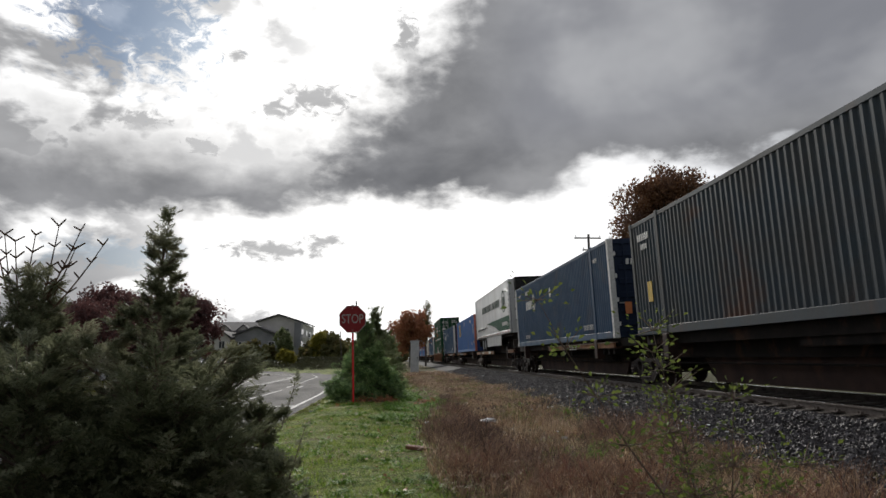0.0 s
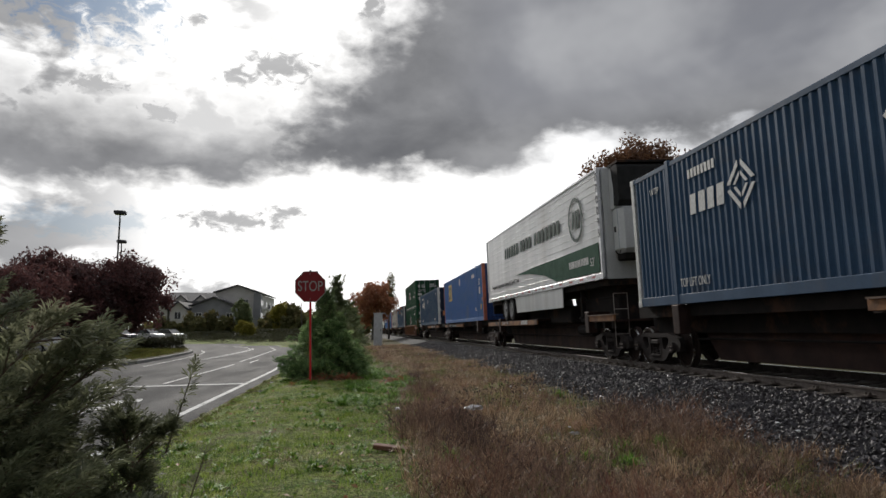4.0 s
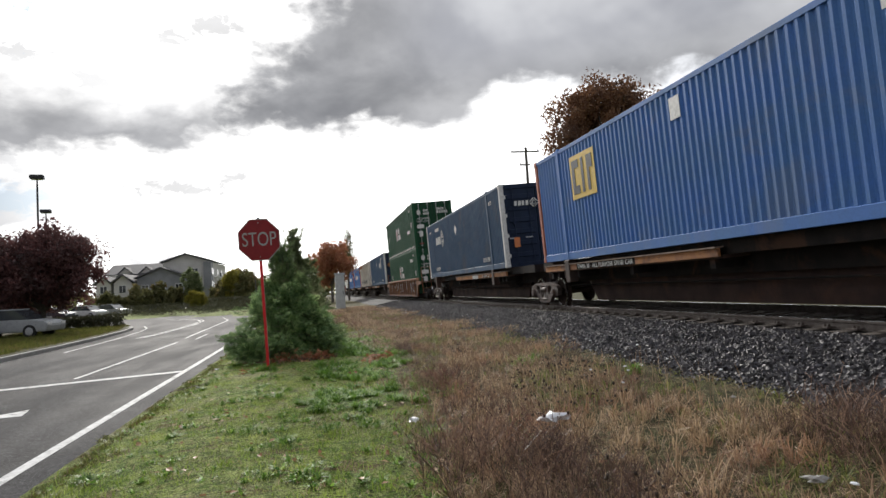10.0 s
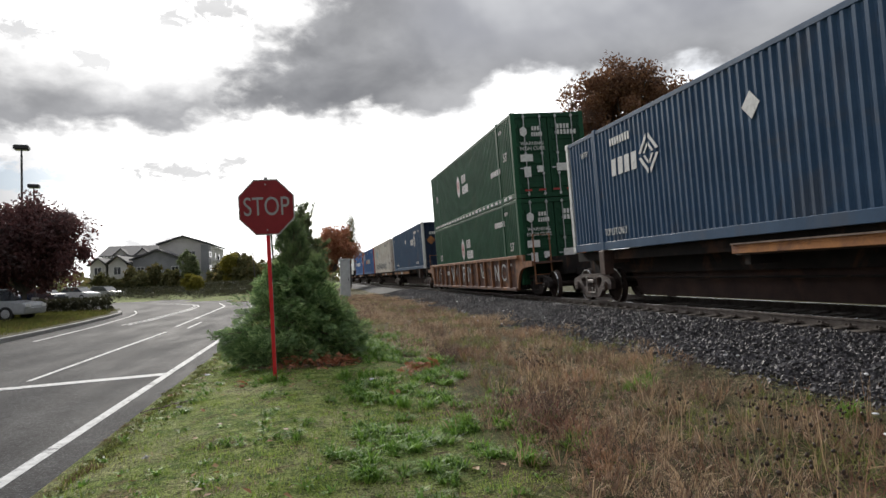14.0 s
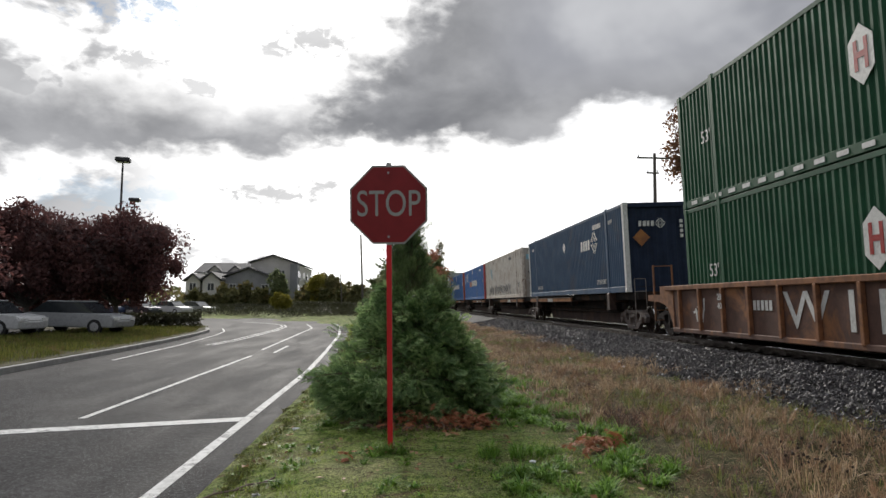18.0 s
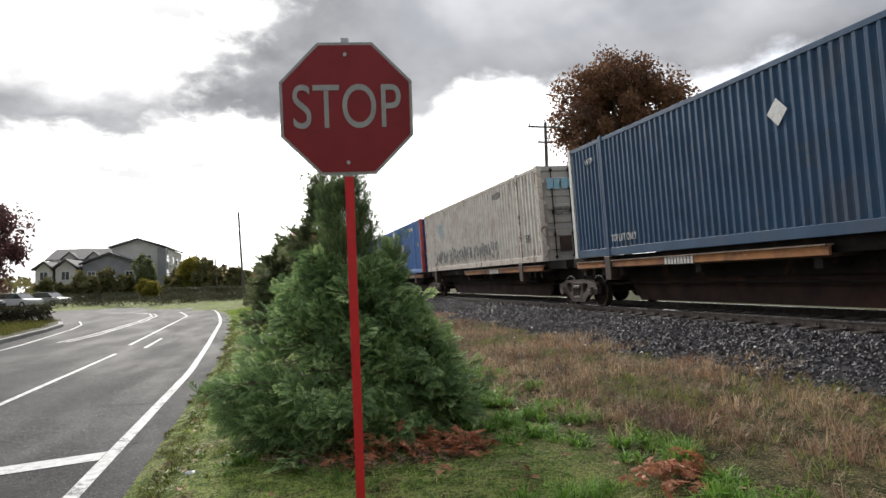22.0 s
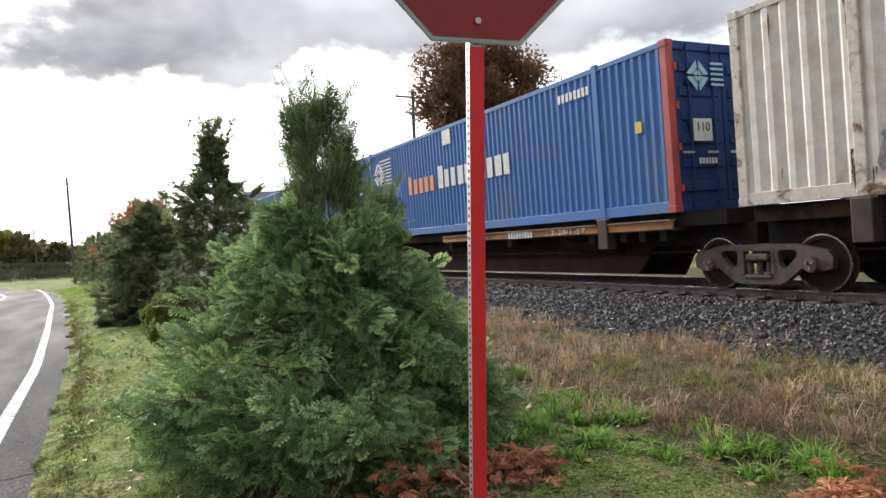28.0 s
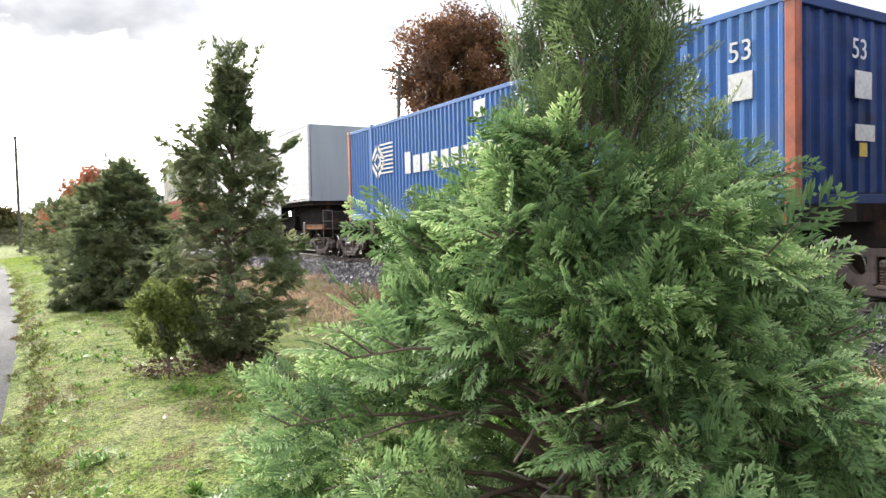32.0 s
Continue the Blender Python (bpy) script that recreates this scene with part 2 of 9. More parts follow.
def lawn_material(name):
    """Thin lawn: moss, straw and soil mixed at three scales, with the shade between stalks and blades put in the
    colour.
    """
    m = bpy.data.materials.new(name)
    m.use_nodes = True
    t = m.node_tree
    N = Nodes(t)
    p = t.nodes["Principled BSDF"]
    co = N.n("ShaderNodeTexCoord").outputs["Object"]
    wide, mid, small, grain = N.noise(co, 0.8, 5.0, 0.6, 0.4), N.noise(co, 4.5, 5.0, 0.65, 0.5), N.noise(co, 22.0, 5.0, 0.75), N.noise(co, 65.0, 4.0, 0.8)
    col = N.mix(N.smooth(0.40, 0.60, mid), (0.10, 0.16, 0.030), (0.25, 0.30, 0.085))
    col = N.mix(N.m("MULTIPLY", N.smooth(0.5, 0.64, wide), 0.5), col, (0.36, 0.33, 0.18))
    col = N.mix(N.m("MULTIPLY", N.smooth(0.53, 0.64, N.noise(co, 2.1, 6.0, 0.7, 0.8)), 0.8), col, (0.14, 0.085, 0.05))
    sep = N.n("ShaderNodeSeparateXYZ")
    t.links.new(co, sep.inputs[0])
    strip_x = N.m("ADD", sep.outputs[0], N.m("MULTIPLY", N.m("SUBTRACT", mid, 0.5), 2.2))
    # strip soil darkened to hold the shade between the dry stalks
    shaded_thatch = N.mix(N.smooth(0.42, 0.6, N.noise(co, 3.0, 5.0, 0.7)), (0.030, 0.021, 0.015), (0.13, 0.088, 0.057))
    col = N.mix(N.m("MULTIPLY", N.m("MULTIPLY", N.smooth(1.25, 2.4, strip_x), N.smooth(6.4, 5.6, strip_x)), 0.85), col, shaded_thatch)
    # near-black flecks painted as shaded gaps in the grass
    col = N.mix(N.m("MULTIPLY", N.smooth(0.51, 0.60, small), 0.85), col, (0.035, 0.038, 0.014))
    col = N.mix(N.m("MULTIPLY", N.smooth(0.54, 0.62, N.noise(co, 33.0, 4.0, 0.75)), 0.45), col, (0.40, 0.37, 0.19))
    col = N.mix(0.9, col, N.mix(N.smooth(0.36, 0.64, grain), (0.22, 0.22, 0.22), (1.75, 1.75, 1.75)), "MULTIPLY")
    t.links.new(col, p.inputs["Base Color"])
    p.inputs["Roughness"].default_value = 0.95
    p.inputs["Specular IOR Level"].default_value = 0.1
    b = N.n("ShaderNodeBump")
    b.inputs["Strength"].default_value = 1.0
    b.inputs["Distance"].default_value = 0.04
    t.links.new(N.m("ADD", N.m("MULTIPLY", grain, 0.4), small), b.inputs["Height"])
    t.links.new(b.outputs[0], p.inputs["Normal"])
    return m


def asphalt_material(name):
    """Damp worn asphalt: pale stone chips in dark binder, stains and smooth wheel tracks."""
    m = bpy.data.materials.new(name)
    m.use_nodes = True
    t = m.node_tree
    N = Nodes(t)
    p = t.nodes["Principled BSDF"]
    co = N.n("ShaderNodeTexCoord").outputs["Object"]
    stretch = N.n("ShaderNodeMapping")
    stretch.inputs["Scale"].default_value = (1, 0.18, 1)
    t.links.new(co, stretch.inputs[0])
    chips, wide, tracks = N.noise(co, 40.0, 5.0, 0.85), N.noise(co, 0.9, 6.0, 0.65, 0.5), N.noise(stretch.outputs[0], 1.3, 5.0, 0.6)
    col = N.mix(N.smooth(0.35, 0.65, wide), (0.024, 0.024, 0.026), (0.042, 0.042, 0.045))
    col = N.mix(N.m("MULTIPLY", N.smooth(0.5, 0.66, tracks), 0.55), col, (0.054, 0.054, 0.056))
    col = N.mix(N.m("MULTIPLY", N.smooth(0.55, 0.63, chips), 0.7), col, (0.19, 0.19, 0.195))
    col = N.mix(N.m("MULTIPLY", N.smooth(0.50, 0.42, chips), 0.9), col, (0.010, 0.010, 0.011))
    col = N.mix(0.8, col, N.mix(N.smooth(0.40, 0.60, N.noise(co, 17.0, 4.0, 0.8)), (0.55, 0.55, 0.55), (1.4, 1.4, 1.4)), "MULTIPLY")
    t.links.new(col, p.inputs["Base Color"])
    t.links.new(N.span(tracks, 0.35, 0.65, 0.74, 0.87), p.inputs["Roughness"])
    p.inputs["Specular IOR Level"].default_value = 0.08
    b = N.n("ShaderNodeBump")
    b.inputs["Strength"].default_value = 0.7
    b.inputs["Distance"].default_value = 0.01
    t.links.new(chips, b.inputs["Height"])
    t.links.new(b.outputs[0], p.inputs["Normal"])
    return m


def worn_paint_material(name):
    """White line paint, worn through to the stone chips and greyed by tyres."""
    m = bpy.data.materials.new(name)
    m.use_nodes = True
    t = m.node_tree
    N = Nodes(t)
    p = t.nodes["Principled BSDF"]
    co = N.n("ShaderNodeTexCoord").outputs["Object"]
    chips, blot, wide = N.noise(co, 55.0, 4.0, 0.75), N.noise(co, 9.0, 6.0, 0.7, 0.5), N.noise(co, 1.1, 4.0, 0.6)
    col = N.mix(N.smooth(0.38, 0.62, blot), (0.60, 0.60, 0.59), (0.40, 0.40, 0.395))
    col = N.mix(N.m("MULTIPLY", N.smooth(0.35, 0.65, chips), 0.4), col, (0.66, 0.66, 0.65))
    bare = N.m("ADD", N.m("MULTIPLY", chips, 0.6), N.m("ADD", N.m("MULTIPLY", blot, 0.7), N.m("MULTIPLY", wide, 0.5)))
    col = N.mix(N.m("MULTIPLY", N.smooth(0.95, 1.06, bare), 0.85), col, (0.06, 0.06, 0.062))
    t.links.new(col, p.inputs["Base Color"])
    p.inputs["Roughness"].default_value = 0.75
    p.inputs["Specular IOR Level"].default_value = 0.25
    b = N.n("ShaderNodeBump")
    b.inputs["Strength"].default_value = 0.5
    b.inputs["Distance"].default_value = 0.01
    t.links.new(chips, b.inputs["Height"])
    t.links.new(b.outputs[0], p.inputs["Normal"])
    return m


RUST = (0.16, 0.075, 0.04)
M = dict(
    ground=lawn_material("thin_lawn_and_soil"),
    asphalt=asphalt_material("worn_asphalt"),
    paint=worn_paint_material("worn_road_paint"),
    concrete=material("kerb_concrete", (0.34, 0.33, 0.31), (0.24, 0.235, 0.22), 0.85, scale=3, fine=70, bump=0.3),
    # near-black bed colour that holds the shade under the train
    shaded_bed=material("shaded_track_bed", (0.022, 0.02, 0.02), (0.04, 0.036, 0.034), 1.0, scale=9, fine=40, bump=1.0, spec=0.0),
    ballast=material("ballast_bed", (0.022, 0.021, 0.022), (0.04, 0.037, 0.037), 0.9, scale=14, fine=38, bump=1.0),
    stone=material("ballast_stone", (0.034, 0.031, 0.034), (0.098, 0.089, 0.093), 0.55, scale=5.0, fine=60, bump=0.5, island=0.7),
    rail=material("rail_steel", (0.20, 0.17, 0.15), (0.12, 0.095, 0.08), 0.55, 0.2, scale=8),
    rail_head=material("rail_head_steel", (0.82, 0.82, 0.83), (0.74, 0.74, 0.76), 0.22, 0.9, scale=3),
    tie=material("creosoted_tie", (0.075, 0.06, 0.05), (0.12, 0.1, 0.085), 0.9, scale=4, fine=50, bump=0.5, vary=0.3),
    black=material("black_underframe", (0.018, 0.016, 0.016), (0.032, 0.027, 0.025), 0.85, spec=0.12, scale=3, fine=40, dirt=RUST, dirt_amount=0.35),
    bogie=material("cast_bogie", (0.055, 0.045, 0.042), (0.12, 0.09, 0.078), 0.6, 0.0, scale=9, fine=50, bump=0.5, dirt=(0.10, 0.048, 0.03), dirt_amount=0.75, spec=0.4),
    # this sill and the next bogie: darker copies with shade in their colour
    shadepaint=material("shaded_orange_sill", (0.34, 0.15, 0.045), (0.18, 0.08, 0.04), 0.7, scale=2.5, fine=35, dirt=(0.04, 0.025, 0.02), dirt_amount=0.9),
    shadebogie=material("shaded_cast_bogie", (0.028, 0.024, 0.023), (0.045, 0.036, 0.033), 0.8, 0.0, scale=6, fine=50, bump=0.3, dirt=(0.018, 0.015, 0.014), dirt_amount=0.8, spec=0.15),
    wornsteel=material("worn_grab_steel", (0.30, 0.27, 0.25), (0.16, 0.12, 0.10), 0.6, 0.2, scale=9),
    plate=material("red_brown_side_plate", (0.055, 0.03, 0.024), (0.032, 0.02, 0.018), 0.7, scale=2.0, fine=30, dirt=(0.09, 0.042, 0.028), dirt_amount=0.6, spec=0.2),
    farverge=material("pale_grass_beyond_track", (0.06, 0.062, 0.03), (0.09, 0.08, 0.045), 0.95, scale=1.6, fine=25, bump=0.8, spec=0.1, dirt=(0.06, 0.07, 0.03), dirt_amount=0.6),
    wheel=material("wheel_steel", (0.035, 0.025, 0.022), (0.052, 0.037, 0.032), 0.8, 0.0, scale=6, spec=0.12),
    tread=material("wheel_tread", (0.5, 0.49, 0.48), None, 0.25, 1.0),
    deckpaint=material("faded_orange_sill", (0.46, 0.19, 0.05), (0.25, 0.105, 0.05), 0.7, scale=2.5, fine=35, dirt=(0.10, 0.05, 0.035), dirt_amount=0.9, vary=0.15),
    sillcap=material("worn_tan_sill_edge", (0.26, 0.19, 0.14), (0.14, 0.085, 0.06), 0.7, scale=4, fine=40, dirt=(0.07, 0.04, 0.03), dirt_amount=0.8),
    rimsteel=material("dull_silver_rim", (0.42, 0.42, 0.43), (0.26, 0.26, 0.27), 0.5, 0.25, scale=7, fine=40, dirt=(0.08, 0.075, 0.07), dirt_amount=0.8),
    deckbrown=material("brown_deck", (0.075, 0.04, 0.028), (0.04, 0.025, 0.02), 0.75, scale=2.5, fine=35, dirt=(0.045, 0.035, 0.03), dirt_amount=0.8),
    well=material("brown_well_side", (0.15, 0.085, 0.066), (0.10, 0.062, 0.052), 0.75, scale=2.4, fine=30, dirt=(0.34, 0.155, 0.07), dirt_amount=0.8, spec=0.2),
    wellrib=material("orange_brown_rib", (0.30, 0.14, 0.07), (0.17, 0.085, 0.052), 0.75, scale=5, fine=30, dirt=(0.30, 0.13, 0.05), dirt_amount=0.7, spec=0.2),
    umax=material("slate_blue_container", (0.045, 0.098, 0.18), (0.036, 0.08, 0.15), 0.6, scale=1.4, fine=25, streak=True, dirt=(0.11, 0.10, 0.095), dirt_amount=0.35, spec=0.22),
    # end walls face away from the sun: their shade is in this darker slate
    umaxend=material("shaded_slate_end", (0.016, 0.028, 0.06), (0.012, 0.02, 0.042), 0.6, scale=2, fine=25, streak=True, spec=0.22),
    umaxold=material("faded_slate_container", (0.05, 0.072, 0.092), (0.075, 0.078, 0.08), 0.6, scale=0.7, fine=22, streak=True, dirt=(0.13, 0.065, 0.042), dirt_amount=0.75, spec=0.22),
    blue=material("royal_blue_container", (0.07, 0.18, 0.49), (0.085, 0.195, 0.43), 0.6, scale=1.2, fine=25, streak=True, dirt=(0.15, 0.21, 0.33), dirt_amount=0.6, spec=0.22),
    # darker copy of the blue side, with the end's shade in the colour
    blueend=material("shaded_blue_end", (0.02, 0.055, 0.19), (0.015, 0.035, 0.11), 0.6, scale=1.4, fine=25, streak=True, dirt=(0.03, 0.025, 0.02), dirt_amount=0.7, spec=0.22),
    orange=material("orange_corner_post", (0.46, 0.13, 0.07), (0.34, 0.10, 0.06), 0.6, scale=3, fine=30, dirt=(0.12, 0.06, 0.045), dirt_amount=0.7),
    redpost=material("red_corner_post", (0.48, 0.07, 0.06), (0.36, 0.06, 0.05), 0.6, scale=3, fine=30, dirt=(0.14, 0.06, 0.045), dirt_amount=0.6),
    green=material("green_container", (0.018, 0.095, 0.045), (0.014, 0.072, 0.036), 0.6, scale=1.3, fine=25, streak=True, dirt=(0.05, 0.10, 0.05), dirt_amount=0.4, spec=0.22),
    # darker copy of the green side, with the door end's shade in it
    greenend=material("shaded_green_door", (0.013, 0.065, 0.032), (0.010, 0.045, 0.024), 0.6, scale=1.5, fine=25, streak=True, spec=0.22),
    rustrun=material("rust_run", (0.20, 0.085, 0.035), (0.11, 0.05, 0.03), 0.9, scale=12, fine=60, spec=0.1),
    cream=material("dirty_white_container", (0.75, 0.71, 0.65), (0.60, 0.55, 0.49), 0.6, scale=2.6, fine=24, streak=True, dirt=(0.42, 0.31, 0.22), dirt_amount=0.55, spec=0.25),
    creamrust=material("peeling_white_paint", (0.68, 0.63, 0.57), (0.55, 0.48, 0.41), 0.7, scale=7, fine=40, dirt=(0.17, 0.08, 0.045), dirt_amount=0.95, spec=0.2),
    # weathered white, darkened to put the shade of the door end in
    creamend=material("shaded_weathered_white_door", (0.47, 0.44, 0.4), (0.38, 0.35, 0.31), 0.6, scale=1.6, fine=24, streak=True, dirt=(0.24, 0.13, 0.08), dirt_amount=0.8),
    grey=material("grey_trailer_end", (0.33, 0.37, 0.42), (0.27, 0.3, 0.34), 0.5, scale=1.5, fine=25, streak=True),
    white=material("white_trailer_skin", (0.72, 0.73, 0.73), (0.6, 0.61, 0.61), 0.35, 0.15, scale=1.2, fine=22, streak=True, dirt=(0.42, 0.40, 0.37), dirt_amount=0.4),
    alu=material("bare_aluminium", (0.62, 0.63, 0.64), (0.5, 0.5, 0.52), 0.3, 0.85, scale=4),
    trailergreen=material("dark_green_stripe", (0.010, 0.085, 0.045), (0.008, 0.07, 0.038), 0.7, scale=3, spec=0.12),
    lettergreen=material("green_lettering", (0.02, 0.06, 0.045), (0.015, 0.045, 0.035), 0.7, scale=8),
    mark=material("white_marking", (0.74, 0.74, 0.72), (0.6, 0.6, 0.58), 0.5, scale=14, fine=60, dirt=(0.35, 0.34, 0.33), dirt_amount=0.5),
    orangemark=material("orange_marking", (0.72, 0.24, 0.08), (0.55, 0.2, 0.08), 0.5, scale=14),
    yellowmark=material("yellow_label", (0.75, 0.50, 0.04), (0.6, 0.4, 0.05), 0.5, scale=10),
    redmark=material("red_reflector", (0.42, 0.03, 0.025), None, 0.35, scale=10),
    darkmark=material("dark_marking", (0.025, 0.028, 0.036), None, 0.5, scale=10),
    spray=material("black_spray_paint", (0.10, 0.10, 0.115), (0.26, 0.26, 0.26), 0.6, scale=9),
    cyan=material("pale_blue_spray", (0.2, 0.46, 0.6), (0.35, 0.55, 0.62), 0.6, scale=9),
    tyre=material("tyre_rubber", (0.011, 0.011, 0.012), (0.02, 0.02, 0.019), 0.85, scale=12),
    signred=material("sign_red", (0.28, 0.012, 0.018), (0.23, 0.01, 0.015), 0.5, scale=5, fine=40),
    postred=material("post_red_strip", (0.72, 0.02, 0.03), (0.62, 0.02, 0.03), 0.45, scale=6, fine=60),
    galv=material("galvanised_steel", (0.52, 0.53, 0.53), (0.4, 0.41, 0.42), 0.45, 0.7, scale=10, fine=60),
    hole=material("dark_hole", (0.015, 0.015, 0.015), None, 0.9),
    bark=material("brown_bark", (0.11, 0.075, 0.055), (0.17, 0.12, 0.095), 0.9, scale=14, fine=60, bump=0.6),
    greybark=material("grey_bark", (0.16, 0.145, 0.13), (0.10, 0.09, 0.08), 0.9, scale=9, fine=50, bump=0.6),
    pole=material("weathered_pole", (0.13, 0.115, 0.10), (0.09, 0.08, 0.07), 0.85, scale=5, fine=50),
    lamp=material("dark_lamp_metal", (0.05, 0.05, 0.052), None, 0.5, 0.4),
    roof=material("grey_shingle_roof", (0.085, 0.085, 0.092), (0.12, 0.115, 0.115), 0.85, scale=2, fine=12),
    walla=material("grey_siding", (0.26, 0.265, 0.275), (0.21, 0.215, 0.225), 0.8, scale=0.6, fine=9),
    wallb=material("pale_siding", (0.55, 0.53, 0.51), (0.47, 0.455, 0.435), 0.8, scale=0.6, fine=9),
    wallred=material("brick_red_wall", (0.20, 0.075, 0.055), (0.15, 0.06, 0.045), 0.85, scale=1.0, fine=14),
    trim=material("white_trim", (0.7, 0.7, 0.68), None, 0.6),
    glass=glass_material("window_glass"),
    box=material("relay_cabinet_paint", (0.58, 0.59, 0.60), (0.47, 0.48, 0.49), 0.5, scale=3),
    litter=material("white_plastic_litter", (0.72, 0.72, 0.74), (0.6, 0.6, 0.62), 0.5, scale=12),
    board=material("rusty_board", (0.2, 0.08, 0.045), (0.12, 0.06, 0.04), 0.8, scale=9),
    cedardark=leaf_material("dark_cedar_spray", (0.10, 0.135, 0.065), (0.25, 0.29, 0.14), (0.30, 0.31, 0.18), 0.5),
    juniper=leaf_material("grey_green_juniper_spray", (0.10, 0.118, 0.068), (0.26, 0.27, 0.165), (0.31, 0.30, 0.21), 0.5),
    deadleaf=leaf_material("rust_brown_dead_spray", (0.34, 0.12, 0.06), (0.52, 0.24, 0.13), None, 0.25),
    fallen=leaf_material("fallen_leaf", (0.30, 0.13, 0.06), (0.48, 0.32, 0.18), None, 0.2),
    autumn=leaf_material("autumn_leaf", (0.14, 0.07, 0.042), (0.28, 0.145, 0.078), (0.12, 0.07, 0.05), 0.4, spread=0.15),
    redleaf=leaf_material("dark_red_leaf", (0.095, 0.05, 0.05), (0.19, 0.085, 0.078), (0.10, 0.07, 0.068), 0.4, spread=0.3),
    brightred=leaf_material("orange_red_leaf", (0.36, 0.14, 0.08), (0.48, 0.24, 0.13), None, 0.35),
    olive=leaf_material("olive_leaf", (0.10, 0.11, 0.045), (0.20, 0.18, 0.075), (0.24, 0.17, 0.07), 0.4, spread=0.3),
    shrubleaf=leaf_material("yellow_green_leaf", (0.08, 0.12, 0.03), (0.20, 0.24, 0.06), None, 0.5),
    shrubdull=leaf_material("olive_yellow_leaf", (0.11, 0.15, 0.04), (0.24, 0.27, 0.08), None, 0.5),
    deadwood=material("grey_dead_wood", (0.42, 0.38, 0.33), (0.28, 0.24, 0.2), 0.9, scale=20, fine=80, bump=0.5),
    vergesoil=material("dull_verge_soil", (0.085, 0.075, 0.04), (0.05, 0.05, 0.025), 0.95, scale=1.5, fine=30, bump=0.8, spec=0.1, dirt=(0.16, 0.10, 0.05), dirt_amount=0.6),
    grass=leaf_material("lawn_blade", (0.075, 0.135, 0.012), (0.35, 0.48, 0.075), (0.42, 0.47, 0.12), 0.5, spread=0.7),
    weed=leaf_material("green_weed_leaf", (0.035, 0.10, 0.012), (0.30, 0.50, 0.085), (0.14, 0.27, 0.04), 0.35, spread=2.0),
    dry=leaf_material("dry_stalk", (0.18, 0.115, 0.065), (0.72, 0.53, 0.33), (0.42, 0.25, 0.15), 0.3, spread=0.6),
    seed=leaf_material("dark_seed_head", (0.10, 0.06, 0.04), (0.17, 0.11, 0.075), None, 0.1),
    seedhead=leaf_material("black_brown_seed_head", (0.03, 0.02, 0.014), (0.075, 0.05, 0.035), None, 0.1),
    leafyweed=leaf_material("dark_leafy_weed", (0.05, 0.11, 0.018), (0.24, 0.40, 0.075), None, 0.45),
    deadstalk=leaf_material("dead_brown_stalk", (0.09, 0.058, 0.045), (0.40, 0.26, 0.185), None, 0.3),
    deadgrass=leaf_material("brown_dead_grass", (0.09, 0.055, 0.035), (0.46, 0.31, 0.20), (0.25, 0.14, 0.09), 0.3, spread=0.6),
    redweed=leaf_material("red_brown_stalk", (0.045, 0.025, 0.02), (0.33, 0.17, 0.11), (0.20, 0.075, 0.055), 0.3, spread=0.6),
    darkstalk=leaf_material("dark_weed_stem", (0.035, 0.024, 0.021), (0.18, 0.11, 0.085), None, 0.3, spread=0.6),
    yellowleaf=leaf_material("yellowing_leaf", (0.20, 0.19, 0.03), (0.34, 0.29, 0.06), None, 0.45, spread=0.3),
    darkscrub=leaf_material("dark_scrub_leaf", (0.045, 0.05, 0.025), (0.10, 0.095, 0.05), None, 0.15, spread=0.3),
    moss=leaf_material("dark_mossy_blade", (0.05, 0.065, 0.015), (0.20, 0.21, 0.05), (0.16, 0.11, 0.05), 0.45, rough=0.95),
    sedge=leaf_material("olive_grass_blade", (0.06, 0.085, 0.02), (0.34, 0.36, 0.10), None, 0.4),
    signmark=material("dulled_white_sheeting", (0.42, 0.42, 0.41), (0.34, 0.34, 0.33), 0.55, scale=9, fine=50),
)


# ---------------------------------------------------------------- mesh helpers
def mesh_np(name, verts, faces, mat, smooth=False):
    """A mesh object from arrays; faces all have the same number of corners."""
    me = bpy.data.meshes.new(name)
    verts, faces = np.asarray(verts, np.float32), np.asarray(faces, np.int32)
    k = faces.shape[1]
    me.vertices.add(len(verts))
    me.vertices.foreach_set("co", verts.ravel())
    me.loops.add(faces.size)
    me.loops.foreach_set("vertex_index", faces.ravel())
    me.polygons.add(len(faces))
    me.polygons.foreach_set("loop_start", np.arange(0, faces.size, k, dtype=np.int32))
    me.polygons.foreach_set("use_smooth", np.full(len(faces), smooth))
    me.update(calc_edges=True)
    me.materials.append(mat)
    return new(name, me)


def box(bm, x0, x1, y0, y1, z0, z1, bevel=0.0):
    v = [bm.verts.new((x, y, z)) for x in (x0, x1) for y in (y0, y1) for z in (z0, z1)]
    fs = [bm.faces.new([v[i] for i in q]) for q in ((0, 1, 3, 2), (4, 6, 7, 5), (0, 4, 5, 1), (2, 3, 7, 6), (0, 2, 6, 4), (1, 5, 7, 3))]
    if bevel:
        es = list({e for f in fs for e in f.edges})
        bmesh.ops.bevel(bm, geom=es, offset=bevel, segments=1, affect="EDGES")
    return bm


def cyl(bm, a, b, r0, r1=None, seg=10):
    """A tapered rod from a to b."""
    a, b = Vector(a), Vector(b)
    r1 = r0 if r1 is None else r1
    q = (b - a).to_track_quat("Z", "Y")
    ring = []
    for c, r in ((a, r0), (b, r1)):
        ring.append([bm.verts.new(c + q @ Vector((r * math.cos(2 * math.pi * i / seg), r * math.sin(2 * math.pi * i / seg), 0))) for i in range(seg)])
    for i in range(seg):
        j = (i + 1) % seg
        bm.faces.new((ring[0][i], ring[0][j], ring[1][j], ring[1][i]))
    bm.faces.new(ring[0][::-1])
    bm.faces.new(ring[1])
    return bm


